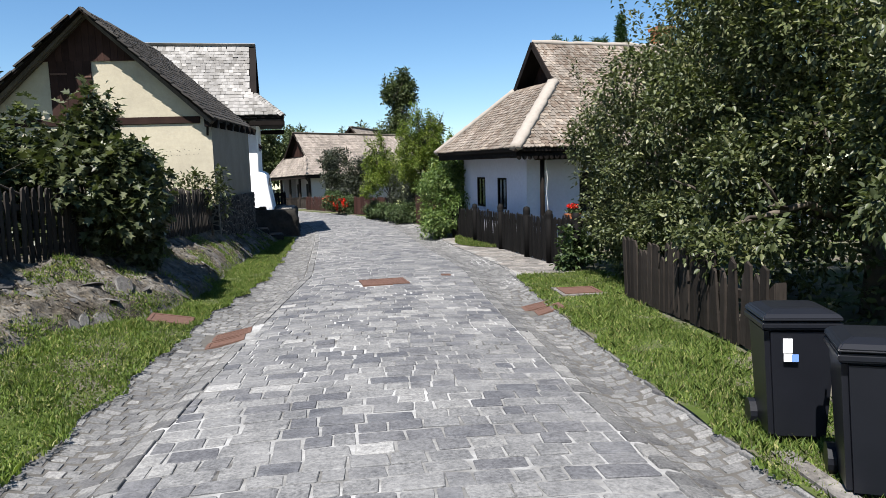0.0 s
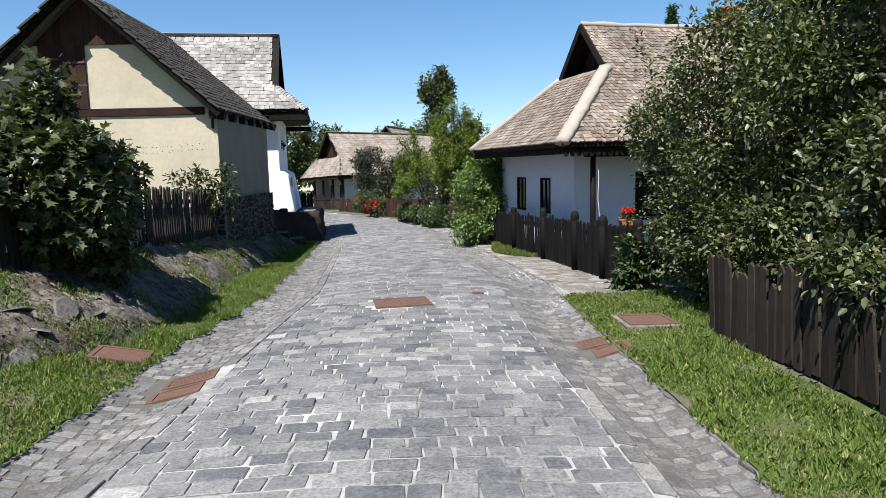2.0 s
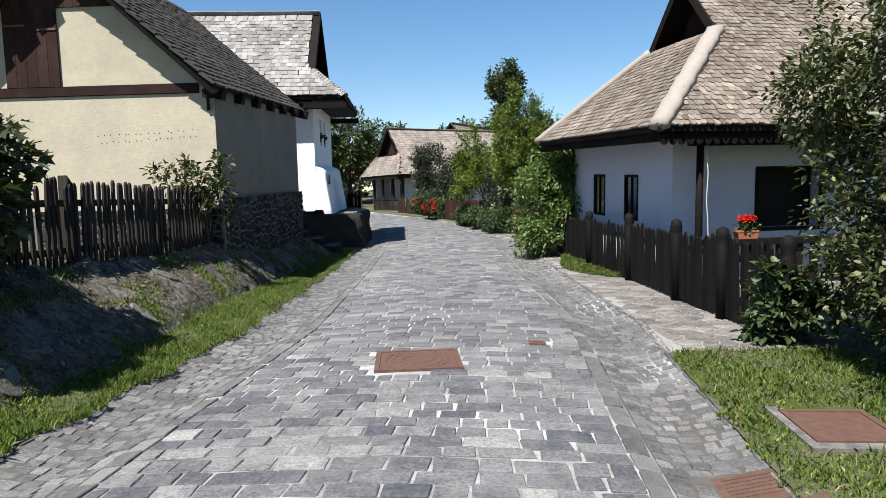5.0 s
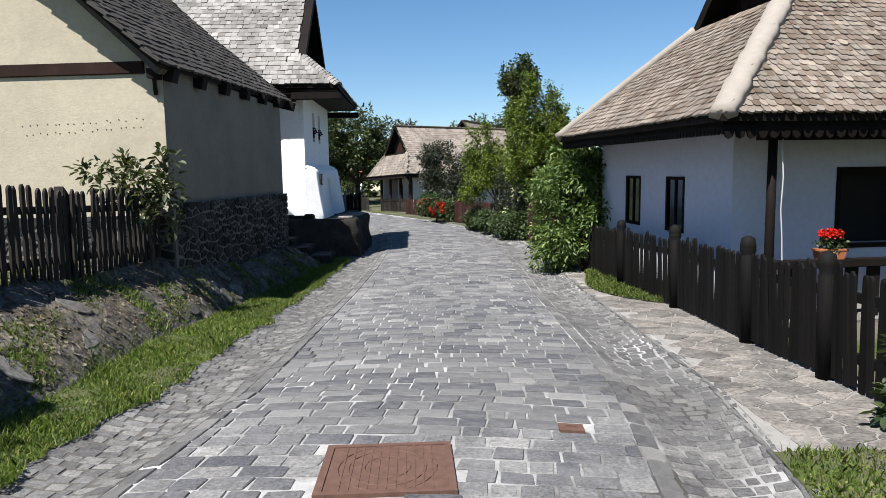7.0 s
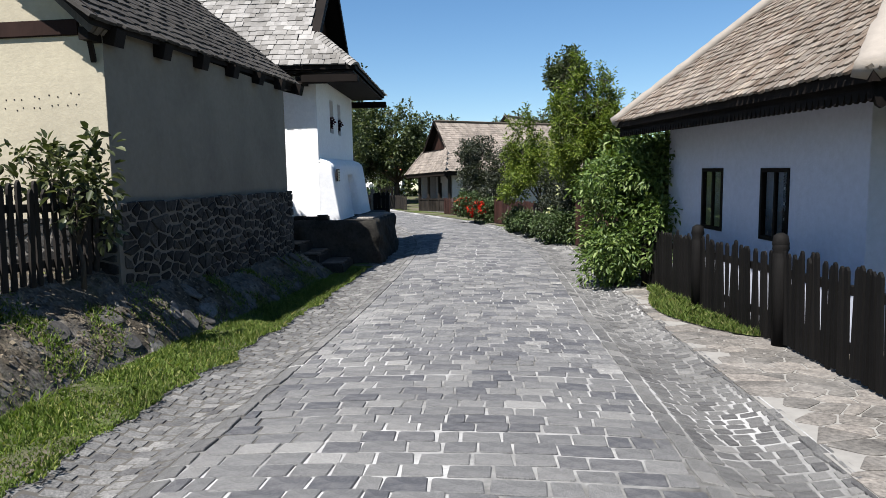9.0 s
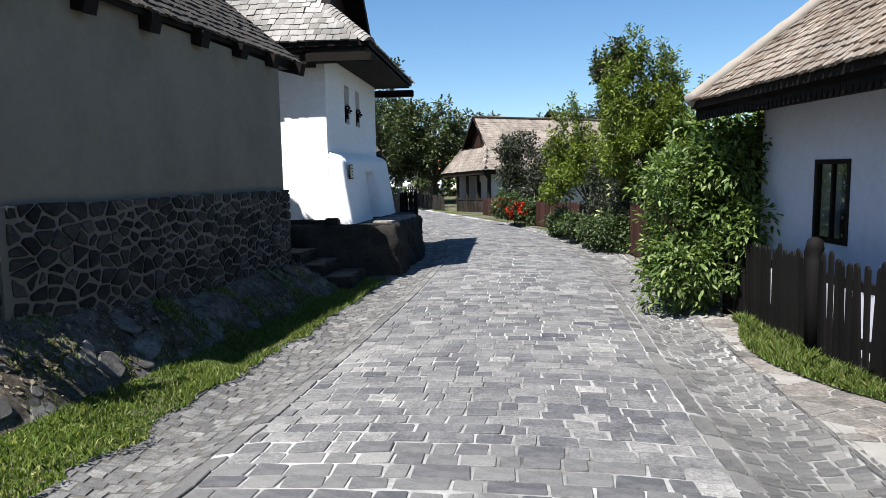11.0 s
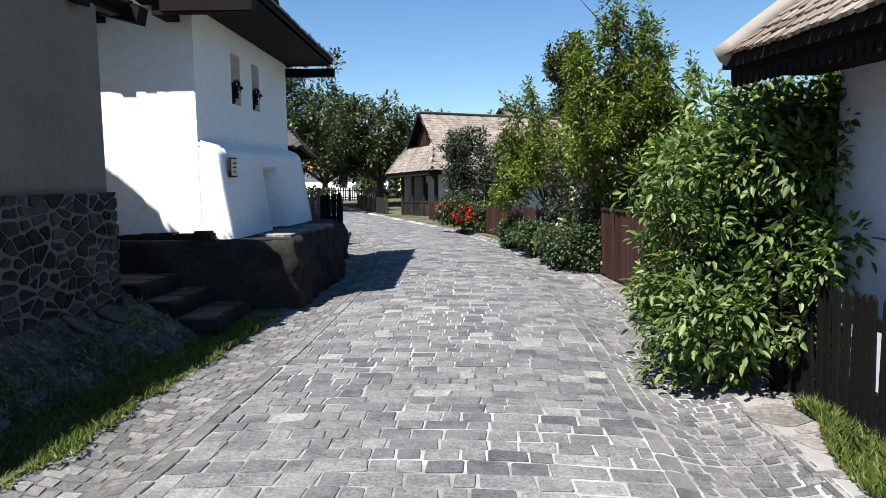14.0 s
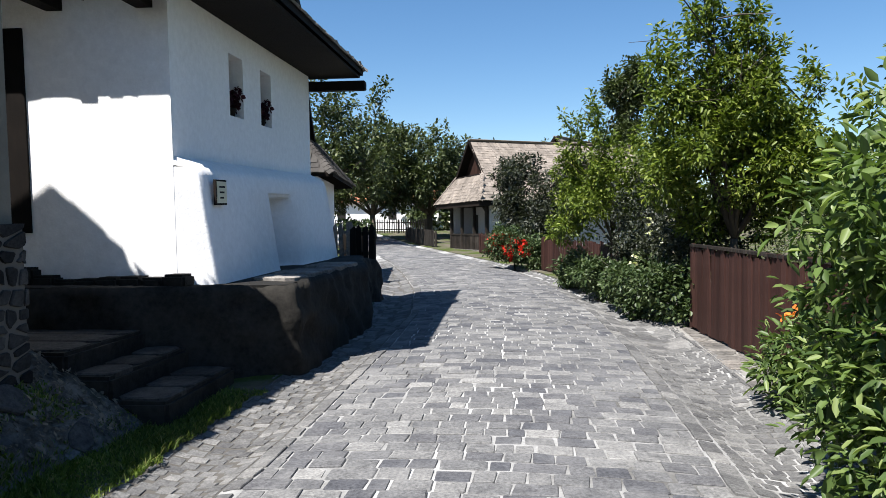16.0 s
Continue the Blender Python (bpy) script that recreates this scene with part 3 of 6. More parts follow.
def half_hipped_house(name, m, width, depth, wall_z, eave, ridge_z, hip_z, base_z, wall_mat, shingle_mat, label, over_front, over_side, rounded, row, swidth, singles, near, end_wall=0.0, gable_back=0.55, over_back=None):
    """A house whose gable end faces local -x, with its ridge along x. Local origin: the end wall's corner at v = 0; the wall runs to v = width.
    The roof's end has a low hip below an overhanging boarded gable."""
    house = holder(name, m, label, "house")
    v0, v1 = -over_front, width + (over_front if over_back is None else over_back)
    mid = (v0 + v1) / 2
    rise = (ridge_z - eave) / (mid - v0)
    hv = (hip_z - eave) / rise
    hu = gable_back
    roof_len = depth + 0.4
    # the roof boards: two slopes and the hip, each a thin slab
    s = Shape()
    e0, e1, t = Vector((-over_side, v0, eave)), Vector((-over_side, v1, eave)), 0.05
    h0, h1 = Vector((hu, v0 + hv, hip_z)), Vector((hu, v1 - hv, hip_z))
    a0, b0 = Vector((hu, mid, ridge_z)), Vector((roof_len, mid, ridge_z))
    c0, c1 = Vector((roof_len, v0, eave)), Vector((roof_len, v1, eave))
    down = Vector((0, 0, -0.09))
    s.prism([e0, c0, b0, a0, h0], (0, 0, 0), down)
    s.prism([e1, h1, a0, b0, c1], (0, 0, 0), down)
    s.prism([e0, h0, h1, e1], (0, 0, 0), down)
    roof = part("roof", s, DARK_WOOD, house, "overhanging roof covered in weathered wooden shingles")
    # shingles
    up0 = a0 - Vector((hu, v0, eave))
    sl = up0.length
    hip_s = (h0 - Vector((hu, v0, eave))).length

    def front(q):
        k = min(1.0, q / hip_s)
        return (-over_side * (1 - k) + hu * k + 0.05, roof_len)

    units = shingle_units(swidth, row * 2.0, 0.022, rounded)
    lift = Vector((0, 0, 0.02))
    places = shingle_places(Vector((0, v0, eave)) + lift - up0.normalized() * 0.05, (1, 0, 0), up0, front, row, swidth, 3)
    up1 = a0 - Vector((hu, v1, eave))
    back = shingle_places(Vector((0, v1, eave)) + lift - up1.normalized() * 0.05, (1, 0, 0), up1, lambda q: (front(q)[0] + 0.22, roof_len), row * 1.6, swidth * 1.6, 4)
    uph = Vector((hu + over_side, 0, hip_z - eave))
    hl = uph.length
    w0 = v1 - v0
    places += shingle_places(Vector((-over_side, v0, eave)) + lift - uph.normalized() * 0.05, (0, 1, 0), uph, lambda q: (hv * min(1, q / hl) + 0.03, w0 - hv * min(1, q / hl) - 0.05), row, swidth, 5)
    scatter(roof, "shingle", units, places, shingle_mat, singles, near, "shingles", "weathered wooden shingles")
    big = [([(x * 1.6, y * 1.6, z) for x, y, z in v], f) for v, f in units]
    scatter(roof, "shingle", big, back, shingle_mat, 0, near, "back_shingles", "weathered wooden shingles")
    # ridge and hip caps
    for p, q in ((h0, e0), (h1, e1)):
        d = (q - p)
        side = d.cross(Vector((0, 0, 1))).normalized()
        up = side.cross(d).normalized()
        if rounded:
            # a broad, uneven band of lime mortar down the hip
            rings = []
            for k in range(25):
                c = p + d * (k / 24)
                w = 0.165 + 0.010 * math.sin(5.1 * k) + 0.012 * math.sin(2.3 * k + 1)
                h = 0.074 + 0.004 * math.sin(3.7 * k)
                rings.append([c + side * a + up * b for a, b in ((-w, -0.05), (-w * 0.75, h), (0, h + 0.016), (w * 0.75, h), (w, -0.05), (0, -0.1))])
            part("hip_cap", Shape().loft(rings), MORTAR_RIDGE, roof, "band of pale lime mortar along the hip", smooth=True)
            continue
        n_caps = 13
        for k in range(n_caps):
            a, b = p + d * (k / n_caps - 0.01), p + d * ((k + 1) / n_caps + 0.025)
            w = 0.125 + 0.012 * math.sin(7 * k)
            sec = [(-w, -0.075), (-w * 0.45, 0.005), (0, 0.03), (w * 0.45, 0.005), (w, -0.075), (0, -0.03)]
            ring = [a + side * s_ + up * (h_ + 0.028) for s_, h_ in sec]
            end = [b + side * s_ + up * (h_ + 0.052) for s_, h_ in sec]
            part("hip_cap", Shape().loft([ring, end]), shingle_mat, roof)
    rc = Shape()
    if rounded:
        rc.tube([a0 + (b0 - a0) * k + Vector((0, 0, 0.02 + 0.01 * math.sin(40 * k))) for k in np.linspace(0, 1, 30)], [0.075 + 0.015 * math.sin(5 * k * k) for k in range(30)], 8)
        part("ridge_cap", rc, MORTAR_RIDGE, roof, smooth=True)
    else:
        for sgn in (-1, 1):
            rc.beam(a0 + Vector((-0.02, sgn * 0.09, -0.03)), b0 + Vector((0, sgn * 0.09, -0.03)), 0.03, 0.22, (0, sgn * 0.72, 0.7))
        part("ridge_board", rc, shingle_mat, roof)
    # gable boards set back under the overhang, barge boards along its edge
    gu = hu + 0.45
    half = mid - (v0 + hv)
    nb = 12
    for i in range(nb):
        y0 = mid - half + 2 * half * i / nb
        y1 = y0 + 2 * half / nb - 0.008
        top0, top1 = [hip_z - 0.14 + (ridge_z - hip_z) * (1 - abs(y - mid) / half) for y in (y0, y1)]
        g = Shape().prism([(gu, y0, hip_z - 0.5), (gu, y1, hip_z - 0.5), (gu, y1, max(top1, hip_z - 0.49)), (gu, y0, max(top0, hip_z - 0.49))], (0, 0, 0), (0.03, 0, 0))
        part("gable_board", g, RED_WOOD, house)
    for sgn in (-1, 1):
        p = Vector((hu - 0.02, mid + sgn * (half + 0.05), hip_z - 0.08))
        part("barge_board", Shape().beam(p, Vector((hu - 0.02, mid, ridge_z - 0.03)), 0.035, 0.17, (0, 0, 1)), DARK_WOOD, roof)
    return house, (v0, v1, mid, rise, roof_len)


def wall_with_holes(u0, u1, z0, z1, holes, d0, d1):
    """A wall slab in the (u, z) plane with rectangular holes; returned as boxes (u0, u1, z0, z1, d0, d1)."""
    us = sorted({u0, u1, *[h[0] for h in holes], *[h[1] for h in holes]})
    zs = sorted({z0, z1, *[h[2] for h in holes], *[h[3] for h in holes]})
    out = []
    for a, b in zip(us, us[1:]):
        for c, d in zip(zs, zs[1:]):
            if not any(h[0] <= a and b <= h[1] and h[2] <= c and d <= h[3] for h in holes):
                out.append((a, b, c, d))
    return out


def joined_wall(boxes, side):
    """Wall pieces along local y (side 'x') or along local x (side 'y'), fused into one skin."""
    s = Shape()
    for (a, b, c, d), (e, f) in boxes:
        if side == "x":
            s.box(e, f, a, b, c, d)
        else:
            s.box(a, b, e, f, c, d)
    return s


def clean_wall(name, shape, material, parent, bevel=0.0):
    """Welds touching wall pieces and drops the faces between them."""
    bm = bmesh.new()
    me = shape.mesh(name, material)
    bm.from_mesh(me)
    bmesh.ops.remove_doubles(bm, verts=bm.verts, dist=0.0005)
    seen = {}
    for f in list(bm.faces):
        seen.setdefault(frozenset(v.index for v in f.verts), []).append(f)
    bmesh.ops.delete(bm, geom=[f for fs in seen.values() if len(fs) > 1 for f in fs], context="FACES")
    bmesh.ops.dissolve_limit(bm, angle_limit=radians(1), verts=bm.verts, edges=bm.edges)
    bmesh.ops.recalc_face_normals(bm, faces=bm.faces)
    bm.to_mesh(me)
    bm.free()
    if bevel:
        soften(me, bevel, 40)
    ob = new(name, me)
    ob.parent = parent
    return ob


def scalloped_board(p, q, drop, tooth, thick=0.03):
    """A fascia board from p to q with a row of rounded teeth below."""
    p, q = Vector(p), Vector(q)
    n = max(1, int((q - p).length / tooth))
    s = Shape()
    d = (q - p) / n
    side = Vector((-d.y, d.x, 0)).normalized() * thick
    outline = [p, q]
    for i in range(n - 1, -1, -1):
        for k, h in ((1.0, 0.55), (0.8, 0.9), (0.5, 1.0), (0.2, 0.9)):
            outline.append(p + d * (i + k) - Vector((0, 0, drop * h)))
    outline.append(p - Vector((0, 0, drop * 0.55)))
    s.prism(outline, (0, 0, 0), side)
    return s


def casement(parent, m, w, h, frame_mat, mullions=1, bars=1, curtain=False):
    """A window: frame, panes and glazing bars; x across, z up, y into the wall."""
    win = part("window", Shape().box(-w / 2, -w / 2 + 0.05, 0, 0.06, 0, h).box(w / 2 - 0.05, w / 2, 0, 0.06, 0, h).box(-w / 2 + 0.05, w / 2 - 0.05, 0, 0.06, 0, 0.05).box(-w / 2 + 0.05, w / 2 - 0.05, 0, 0.06, h - 0.05, h), frame_mat, parent, m=m)
    for i in range(mullions):
        x = -w / 2 + w * (i + 1) / (mullions + 1)
        part("glazing_bar", Shape().box(x - 0.016, x + 0.016, 0.008, 0.05, 0.05, h - 0.05), frame_mat, win)
    for j in range(bars):
        z = h * (j + 1) / (bars + 1)
        part("glazing_bar", Shape().box(-w / 2 + 0.05, w / 2 - 0.05, 0.014, 0.046, z - 0.013, z + 0.013), frame_mat, win)
    pane = part("pane", Shape().box(-w / 2 + 0.04, w / 2 - 0.04, 0.03, 0.034, 0.04, h - 0.04), GLASS, win)
    pane.visible_shadow = False
    # A near-black sheet behind the glass stands in for the room's shade.
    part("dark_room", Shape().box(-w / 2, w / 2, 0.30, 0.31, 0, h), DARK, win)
    if curtain:
        c = Shape()
        for i in range(6):
            for j in range(8):
                if (i + j) % 2 == 0:
                    x = -w / 2 + 0.06 + (w - 0.12) * i / 6
                    z = 0.07 + (h - 0.14) * j / 8
                    c.box(x, x + 0.025, 0.08, 0.083, z, z + 0.03)
        part("lace_curtain", c, CURTAIN, win)
    return win


# ---- the white cottage beside the dark picket fence ----
WM = pose(5.0, 17.5, -0.06, 2.2, 0, 8.2)
WI = WM.inverted()
WHOLES = [(1.33, 1.96, 1.02, 1.88), (2.95, 3.6, 1.02, 1.88)]
cottage, (WV0, WV1, WMID, WRISE, WLEN) = half_hipped_house("cottage", WM, 4.85, 9.0, 2.55, 2.64, 5.60, 4.40, 0, WHITE, SHINGLE_TAN, "white limewashed cottage with shingled roof and wooden veranda", 1.08, 0.77, True, 0.115, 0.102, 290, (0.5, 0.5, 3.6), gable_back=1.15, over_back=0.38)
# Front and veranda walls carry their shade in the limewash colour.
boxes = [(b, (0, 0.4)) for b in wall_with_holes(0.004, 4.85, -0.2, 2.75, WHOLES, 0, 0.4)]
clean_wall("front_wall", joined_wall(boxes, "x"), SHADED_WHITE, cottage)
VH = [(1.55, 2.75, 0.95, 1.95), (4.0, 4.9, 0.25, 2.15)]
boxes = [(b, (0, 0.4)) for b in wall_with_holes(0.004, 9, -0.2, 2.75, VH, 0, 0.4)]
clean_wall("veranda_wall", joined_wall(boxes, "y"), SHADED_WHITE, cottage)
part("back_wall", Shape().box(0.4, 9, 4.45, 4.85, -0.2, 2.75), WHITE, cottage)
part("end_wall", Shape().box(8.6, 9, 0.4, 4.45, -0.2, 2.75), WHITE, cottage)
part("ceiling_boards", Shape().box(0.4, 8.6, 0.4, 4.45, 2.6, 2.66), DARK_WOOD, cottage)
for a, b, c, d in WHOLES:
    casement(cottage, pose(-0.012, (a + b) / 2, c, 0, 0, -90), b - a, d - c, DARK_WOOD, 1, 0, True)
# This sheet closes the opening, painted black as the unlit room.
part("open_window", Shape().box(1.55, 2.75, 0.3, 0.34, 0.95, 1.95), DARK, cottage, "open window, its room's darkness a black sheet")
part("window_trim", Shape().box(1.5, 1.56, -0.02, 0.06, 0.9, 2.0).box(2.74, 2.8, -0.02, 0.06, 0.9, 2.0).box(1.56, 2.74, -0.02, 0.06, 1.94, 2.0).box(1.56, 2.74, -0.02, 0.06, 0.9, 0.96), DARK_WOOD, cottage)
part("door", Shape().box(4.0, 4.9, 0.1, 0.15, 0.25, 2.15), DARK_WOOD, cottage)
part("soffit", Shape().box(-0.72, 0.0, WV0 + 0.05, WV1 - 0.05, 2.5, 2.53).box(0.0, 9.2, WV0 + 0.05, 0.0, 2.5, 2.53), DARK_WOOD, cottage)
part("fascia", scalloped_board((-0.72, WV1 - 0.05, 2.6), (-0.72, WV0 + 0.05, 2.6), 0.2, 0.09), DARK_WOOD, cottage, "dark scalloped eaves board")
part("fascia", scalloped_board((-0.72, WV0 + 0.05, 2.6), (9.2, WV0 + 0.05, 2.6), 0.25, 0.14), DARK_WOOD, cottage, "dark scalloped eaves board")
part("wall_plate", Shape().beam((-0.1, -0.75, 2.42), (9, -0.75, 2.42), 0.14, 0.16), DARK_WOOD, cottage)
for u in (0.08, 2.9, 5.7, 8.6):
    part("veranda_post", Shape().tube([(u, -0.75, 0.0), (u, -0.75, 1.2), (u, -0.75, 2.36)], [0.062, 0.058, 0.055], 12), DARK_WOOD, cottage, "dark round veranda post", smooth=True)
part("veranda_rail", Shape().box(0.15, 9.0, -0.83, -0.66, 0.76, 0.86), DARK_WOOD, cottage, bevel=0.01)
for i in range(28):
    u = 0.22 + i * 0.3
    part("rail_board", Shape().box(u, u + 0.17, -0.77, -0.74, 0.12, 0.76), DARK_WOOD, cottage)
part("veranda_floor", Shape().box(-0.1, 9, -0.95, 0.0, -0.1, 0.12), FLAG, cottage)
cb = Shape().tube([(0.18, -0.8, 2.36), (0.14, -0.85, 2.34), (0.13, -0.87, 2.2), (0.16, -0.86, 1.9), (0.13, -0.88, 1.5), (0.17, -0.86, 1.2), (0.2, -0.86, 0.6), (0.22, -0.86, 0.15)], [0.009] * 8, 6)
part("cable", cb, CABLE, cottage, "loose grey cable hanging down the post", smooth=True)
part("chimney", Shape().box(5.4, 5.9, WMID + 0.2, WMID + 0.65, 4.6, 6.15).box(5.35, 5.95, WMID + 0.15, WMID + 0.7, 6.15, 6.25), TERRACOTTA, cottage, "red brick chimney")

# ---- the cream barn with the stone plinth ----
BM = pose(-2.70, 18.06, 0, 1.6, 0, -2.6)
barn = holder("barn", BM, "cream plastered barn with dark shingled gable roof and stone plinth", "barn")
BW, BL, BMID = 5.3, 5.72, -2.65
ROOF_E, ROOF_R = 3.53, 6.08
OVER, VERGE, REAR = 0.11, 0.30, 0.98
shape = Shape()
slope = (ROOF_R - ROOF_E) / (-BMID + OVER)
wall_top = ROOF_E + slope * OVER - 0.1
shape.prism([(-0.004, 0, -0.2), (-BW, 0, -0.2), (-BW, 0, wall_top), (BMID, 0, ROOF_R - 0.1), (-0.004, 0, wall_top)], (0, 0, 0), (0, 0.35, 0))
part("front_gable_wall", shape, CREAM, barn)
shape = Shape().prism([(-0.004, BL, -0.2), (-BW, BL, -0.2), (-BW, BL, wall_top), (BMID, BL, ROOF_R - 0.1), (-0.004, BL, wall_top)], (0, 0, 0), (0, -0.35, 0))
part("rear_gable_wall", shape, CREAM, barn)
# The side turned from the sun is darkened by colour; other walls keep CREAM.
part("side_wall", Shape().box(-0.35, 0, 0.004, BL, -0.2, wall_top), BARN_SHADED, barn, "grey-brown plaster wall with its shade in the colour")
part("far_side_wall", Shape().box(-BW, -BW + 0.35, 0.35, BL - 0.35, -0.2, wall_top), CREAM, barn)
part("plinth_bed", Shape().box(0.0, 0.07, -0.06, BL + 0.02, -0.2, 1.60).box(-BW, 0.0, -0.07, 0.0, -0.2, 1.45), WALL_MORTAR, barn, "grey mortar of the stone plinth")
rs = Shape()
for sgn, u in ((1, OVER), (-1, -BW - OVER)):
    tail = (u - sgn * 1.45, BL + 0.12, ROOF_E + 1.45 * slope)
    rs.prism([(u, -VERGE, ROOF_E), (u, BL + REAR, ROOF_E), tail, (BMID, BL + 0.12, ROOF_R), (BMID, -VERGE, ROOF_R)], (0, 0, 0), (0, 0, -0.07))
barn_roof = part("roof", rs, DARK_WOOD, barn, "steep roof covered in dark old shingles", m=pose(0, 0, 0, 1.5, 0, 1.0))
uv = Vector((BMID - OVER, 0, ROOF_R - ROOF_E))
pl = shingle_places((OVER + 0.04, -VERGE - 0.02, ROOF_E - 0.02), (0, 1, 0), uv, lambda q: (0, BL + VERGE + 0.14 + (REAR - 0.12) * max(0.0, 1 - q / 1.95)), 0.15, 0.12, 11)
scatter(barn_roof, "shingle", shingle_units(0.12, 0.3, 0.028, False), pl, SHINGLE_DARK, 260, (0.3, -0.7, 3.7), "shingles", "dark weathered wooden shingles")
uv = Vector((BMID + BW + OVER, 0, ROOF_R - ROOF_E))
pl = shingle_places((-BW - OVER - 0.04, -VERGE - 0.02, ROOF_E - 0.02), (0, 1, 0), uv, lambda q: (0, BL + VERGE + 0.14 + (REAR - 0.12) * max(0.0, 1 - q / 1.95)), 0.3, 0.24, 12)
scatter(barn_roof, "shingle", shingle_units(0.24, 0.5, 0.03, False), pl, SHINGLE_DARK, 0, (0, 0, 0), "back_shingles", "dark weathered wooden shingles")
for u in (OVER + 0.02, -BW - OVER - 0.02):
    part("barge_board", Shape().beam((u, -VERGE - 0.02, ROOF_E - 0.01), (BMID, -VERGE - 0.02, ROOF_R - 0.01), 0.03, 0.09, (0, 0, 1)), DARK_WOOD, barn)
for i in range(7):
    v = 0.10 + i * (BL + 0.55) / 6
    part("rafter_end", Shape().beam((-0.3, v, ROOF_E - 0.02 + 0.026 * v), (OVER + 0.04, v, ROOF_E - 0.14 + 0.026 * v), 0.19, 0.19), DARK_WOOD, barn)
part("eaves_plate", Shape().beam((-0.1, 0.0, ROOF_E - 0.06), (-0.1, BL + 0.7, ROOF_E - 0.06 + 0.026 * (BL + 0.7)), 0.14, 0.16), DARK_WOOD, barn)
part("tie_beam", Shape().box(-BW + 0.1, -0.25, -0.035, 0.05, 3.43, 3.60), RED_WOOD, barn, "dark horizontal timber across the gable", bevel=0.01)
door = part("hatch", Shape().box(-3.59, -2.67, -0.01, 0.02, 3.62, 4.92), RED_WOOD, barn, "dark boarded loft hatch")
for i in range(5):
    part("hatch_board", Shape().box(-3.60 + 0.19 * i, -3.60 + 0.19 * i + 0.184, -0.04, -0.012, 3.6, 4.93), RED_WOOD, door)
part("hinge", Shape().box(-3.58, -3.2, -0.055, -0.04, 4.62, 4.66), RUST, door)
part("hinge", Shape().box(-3.0, -2.66, -0.055, -0.04, 4.55, 4.59), RUST, door)
top_half = (ROOF_R - 0.14 - 4.93) / slope
for i in range(14):
    a = BMID - top_half + 2 * top_half * i / 14
    b = a + 2 * top_half / 14 - 0.006
    za, zb = [max(4.935, ROOF_R - 0.14 - abs(q - BMID) * slope) for q in (a, b)]
    gb = Shape().prism([(a, 0, 4.93), (b, 0, 4.93), (b, 0, zb), (a, 0, za)], (0, -0.04, 0), (0, 0.0, 0))
    part("gable_board", gb, RED_WOOD, barn)

for sg, u0 in ((1, OVER), (-1, -BW - OVER)):
    part("verge_rafter", Shape().beam((u0 - sg * 0.06, -VERGE + 0.16, ROOF_E - 0.10), (BMID, -VERGE + 0.16, ROOF_R - 0.12), 0.09, 0.10, (0, 0, 1)), OLD_TIMBER, barn)
    for out, low in ((0.05, 0.10), (0.25, 0.105)):
        part("verge_lath", Shape().beam((u0 - sg * 0.05, -out, ROOF_E - low), (BMID, -out, ROOF_R - low), 0.06, 0.08, (0, 0, 1)), OLD_TIMBER, barn)
    e = 0 if sg > 0 else -BW
    part("brace", Shape().beam((e - sg * 0.10, -0.02, 3.14), (e - sg * 0.06, -VERGE + 0.16, 3.38), 0.05, 0.06), DARK_WOOD, barn)
    part("plate_end", Shape().beam((e - sg * 0.06, 0.1, 3.40), (e - sg * 0.06, -VERGE + 0.06, 3.40), 0.11, 0.13), DARK_WOOD, barn)

# ---- the tall white house on the terrace ----
TM = pose(-2.4, 26.1, 0, 2.2, 0, 3.4)
TW = 5.5
# the shared house form faces local -x; here its gable end looks along +x, so it is turned about and its v axis runs back
TH = TM @ pose(0, TW, 0, 0, 0, 180)
tall, (TV0, TV1, TMID, TRISE, TLEN) = half_hipped_house("tall_house", TH, TW, 6.5, 4.3, 4.44, 7.30, 5.24, 1, WHITE, SHINGLE_GREY, "tall white limewashed house with weathered shingled roof", 0.34, 0.95, False, 0.12, 0.105, 290, (1, 6, 5), gable_back=-0.04, over_back=0.58)


def tp(u, v):
    """From the tall house's road side (u to the road, v along it) to its own axes."""
    return (-u, TW - v)


TWIN = [(1.66, 2.16, 3.14, 3.94), (2.86, 3.34, 3.14, 3.94)]
boxes = [((TW - b, TW - a, c, d), (0, 0.45)) for a, b, c, d in wall_with_holes(0.45, TW, 2.4, 4.5, TWIN, 0, 0.45)]
clean_wall("upper_road_wall", joined_wall(boxes, "x"), WHITE, tall)
part("front_wall", Shape().box(0.0, 6.5, TW - 0.45, TW + 0.004, 1.0, 4.5), WHITE, tall)
part("upper_back_wall", Shape().box(0.45, 6.5, 0, 0.45, 2.4, 4.5), WHITE, tall)
part("upper_end_wall", Shape().box(6.05, 6.5, 0.45, TW - 0.45, 0, 4.5), WHITE, tall)
part("ceiling_boards", Shape().box(0.45, 6.05, 0.45, TW - 0.45, 4.4, 4.46), DARK_WOOD, tall)
# the thick lower storey, battered, with a rounded ledge on top and a deep niche for the door
TD = (2.18, 3.22, 0.9, 2.1)


def lower_out(z):
    return 0.25 + 0.22 * (2.5 - z) / 1.5


ls = Shape()
rows = [1.0, 1.1, 1.4, 1.8, 2.1, 2.3, 2.42]
cols = [0.0, 0.05, 0.14, 1.0, TD[0], TD[1], 4.2, 5.0, TW]
grid = {}
for i, z in enumerate(rows):
    for j, v in enumerate(cols):
        o = lower_out(z) - (0.03 if z > 2.4 else 0) + 0.02 * noise.noise((z * 2, v, 4)) - {0.0: 0.07, 0.05: 0.02}.get(v, 0.0)
        x, y = tp(o, v)
        grid[i, j] = len(ls.v)
        ls.v.append((x, y, z))
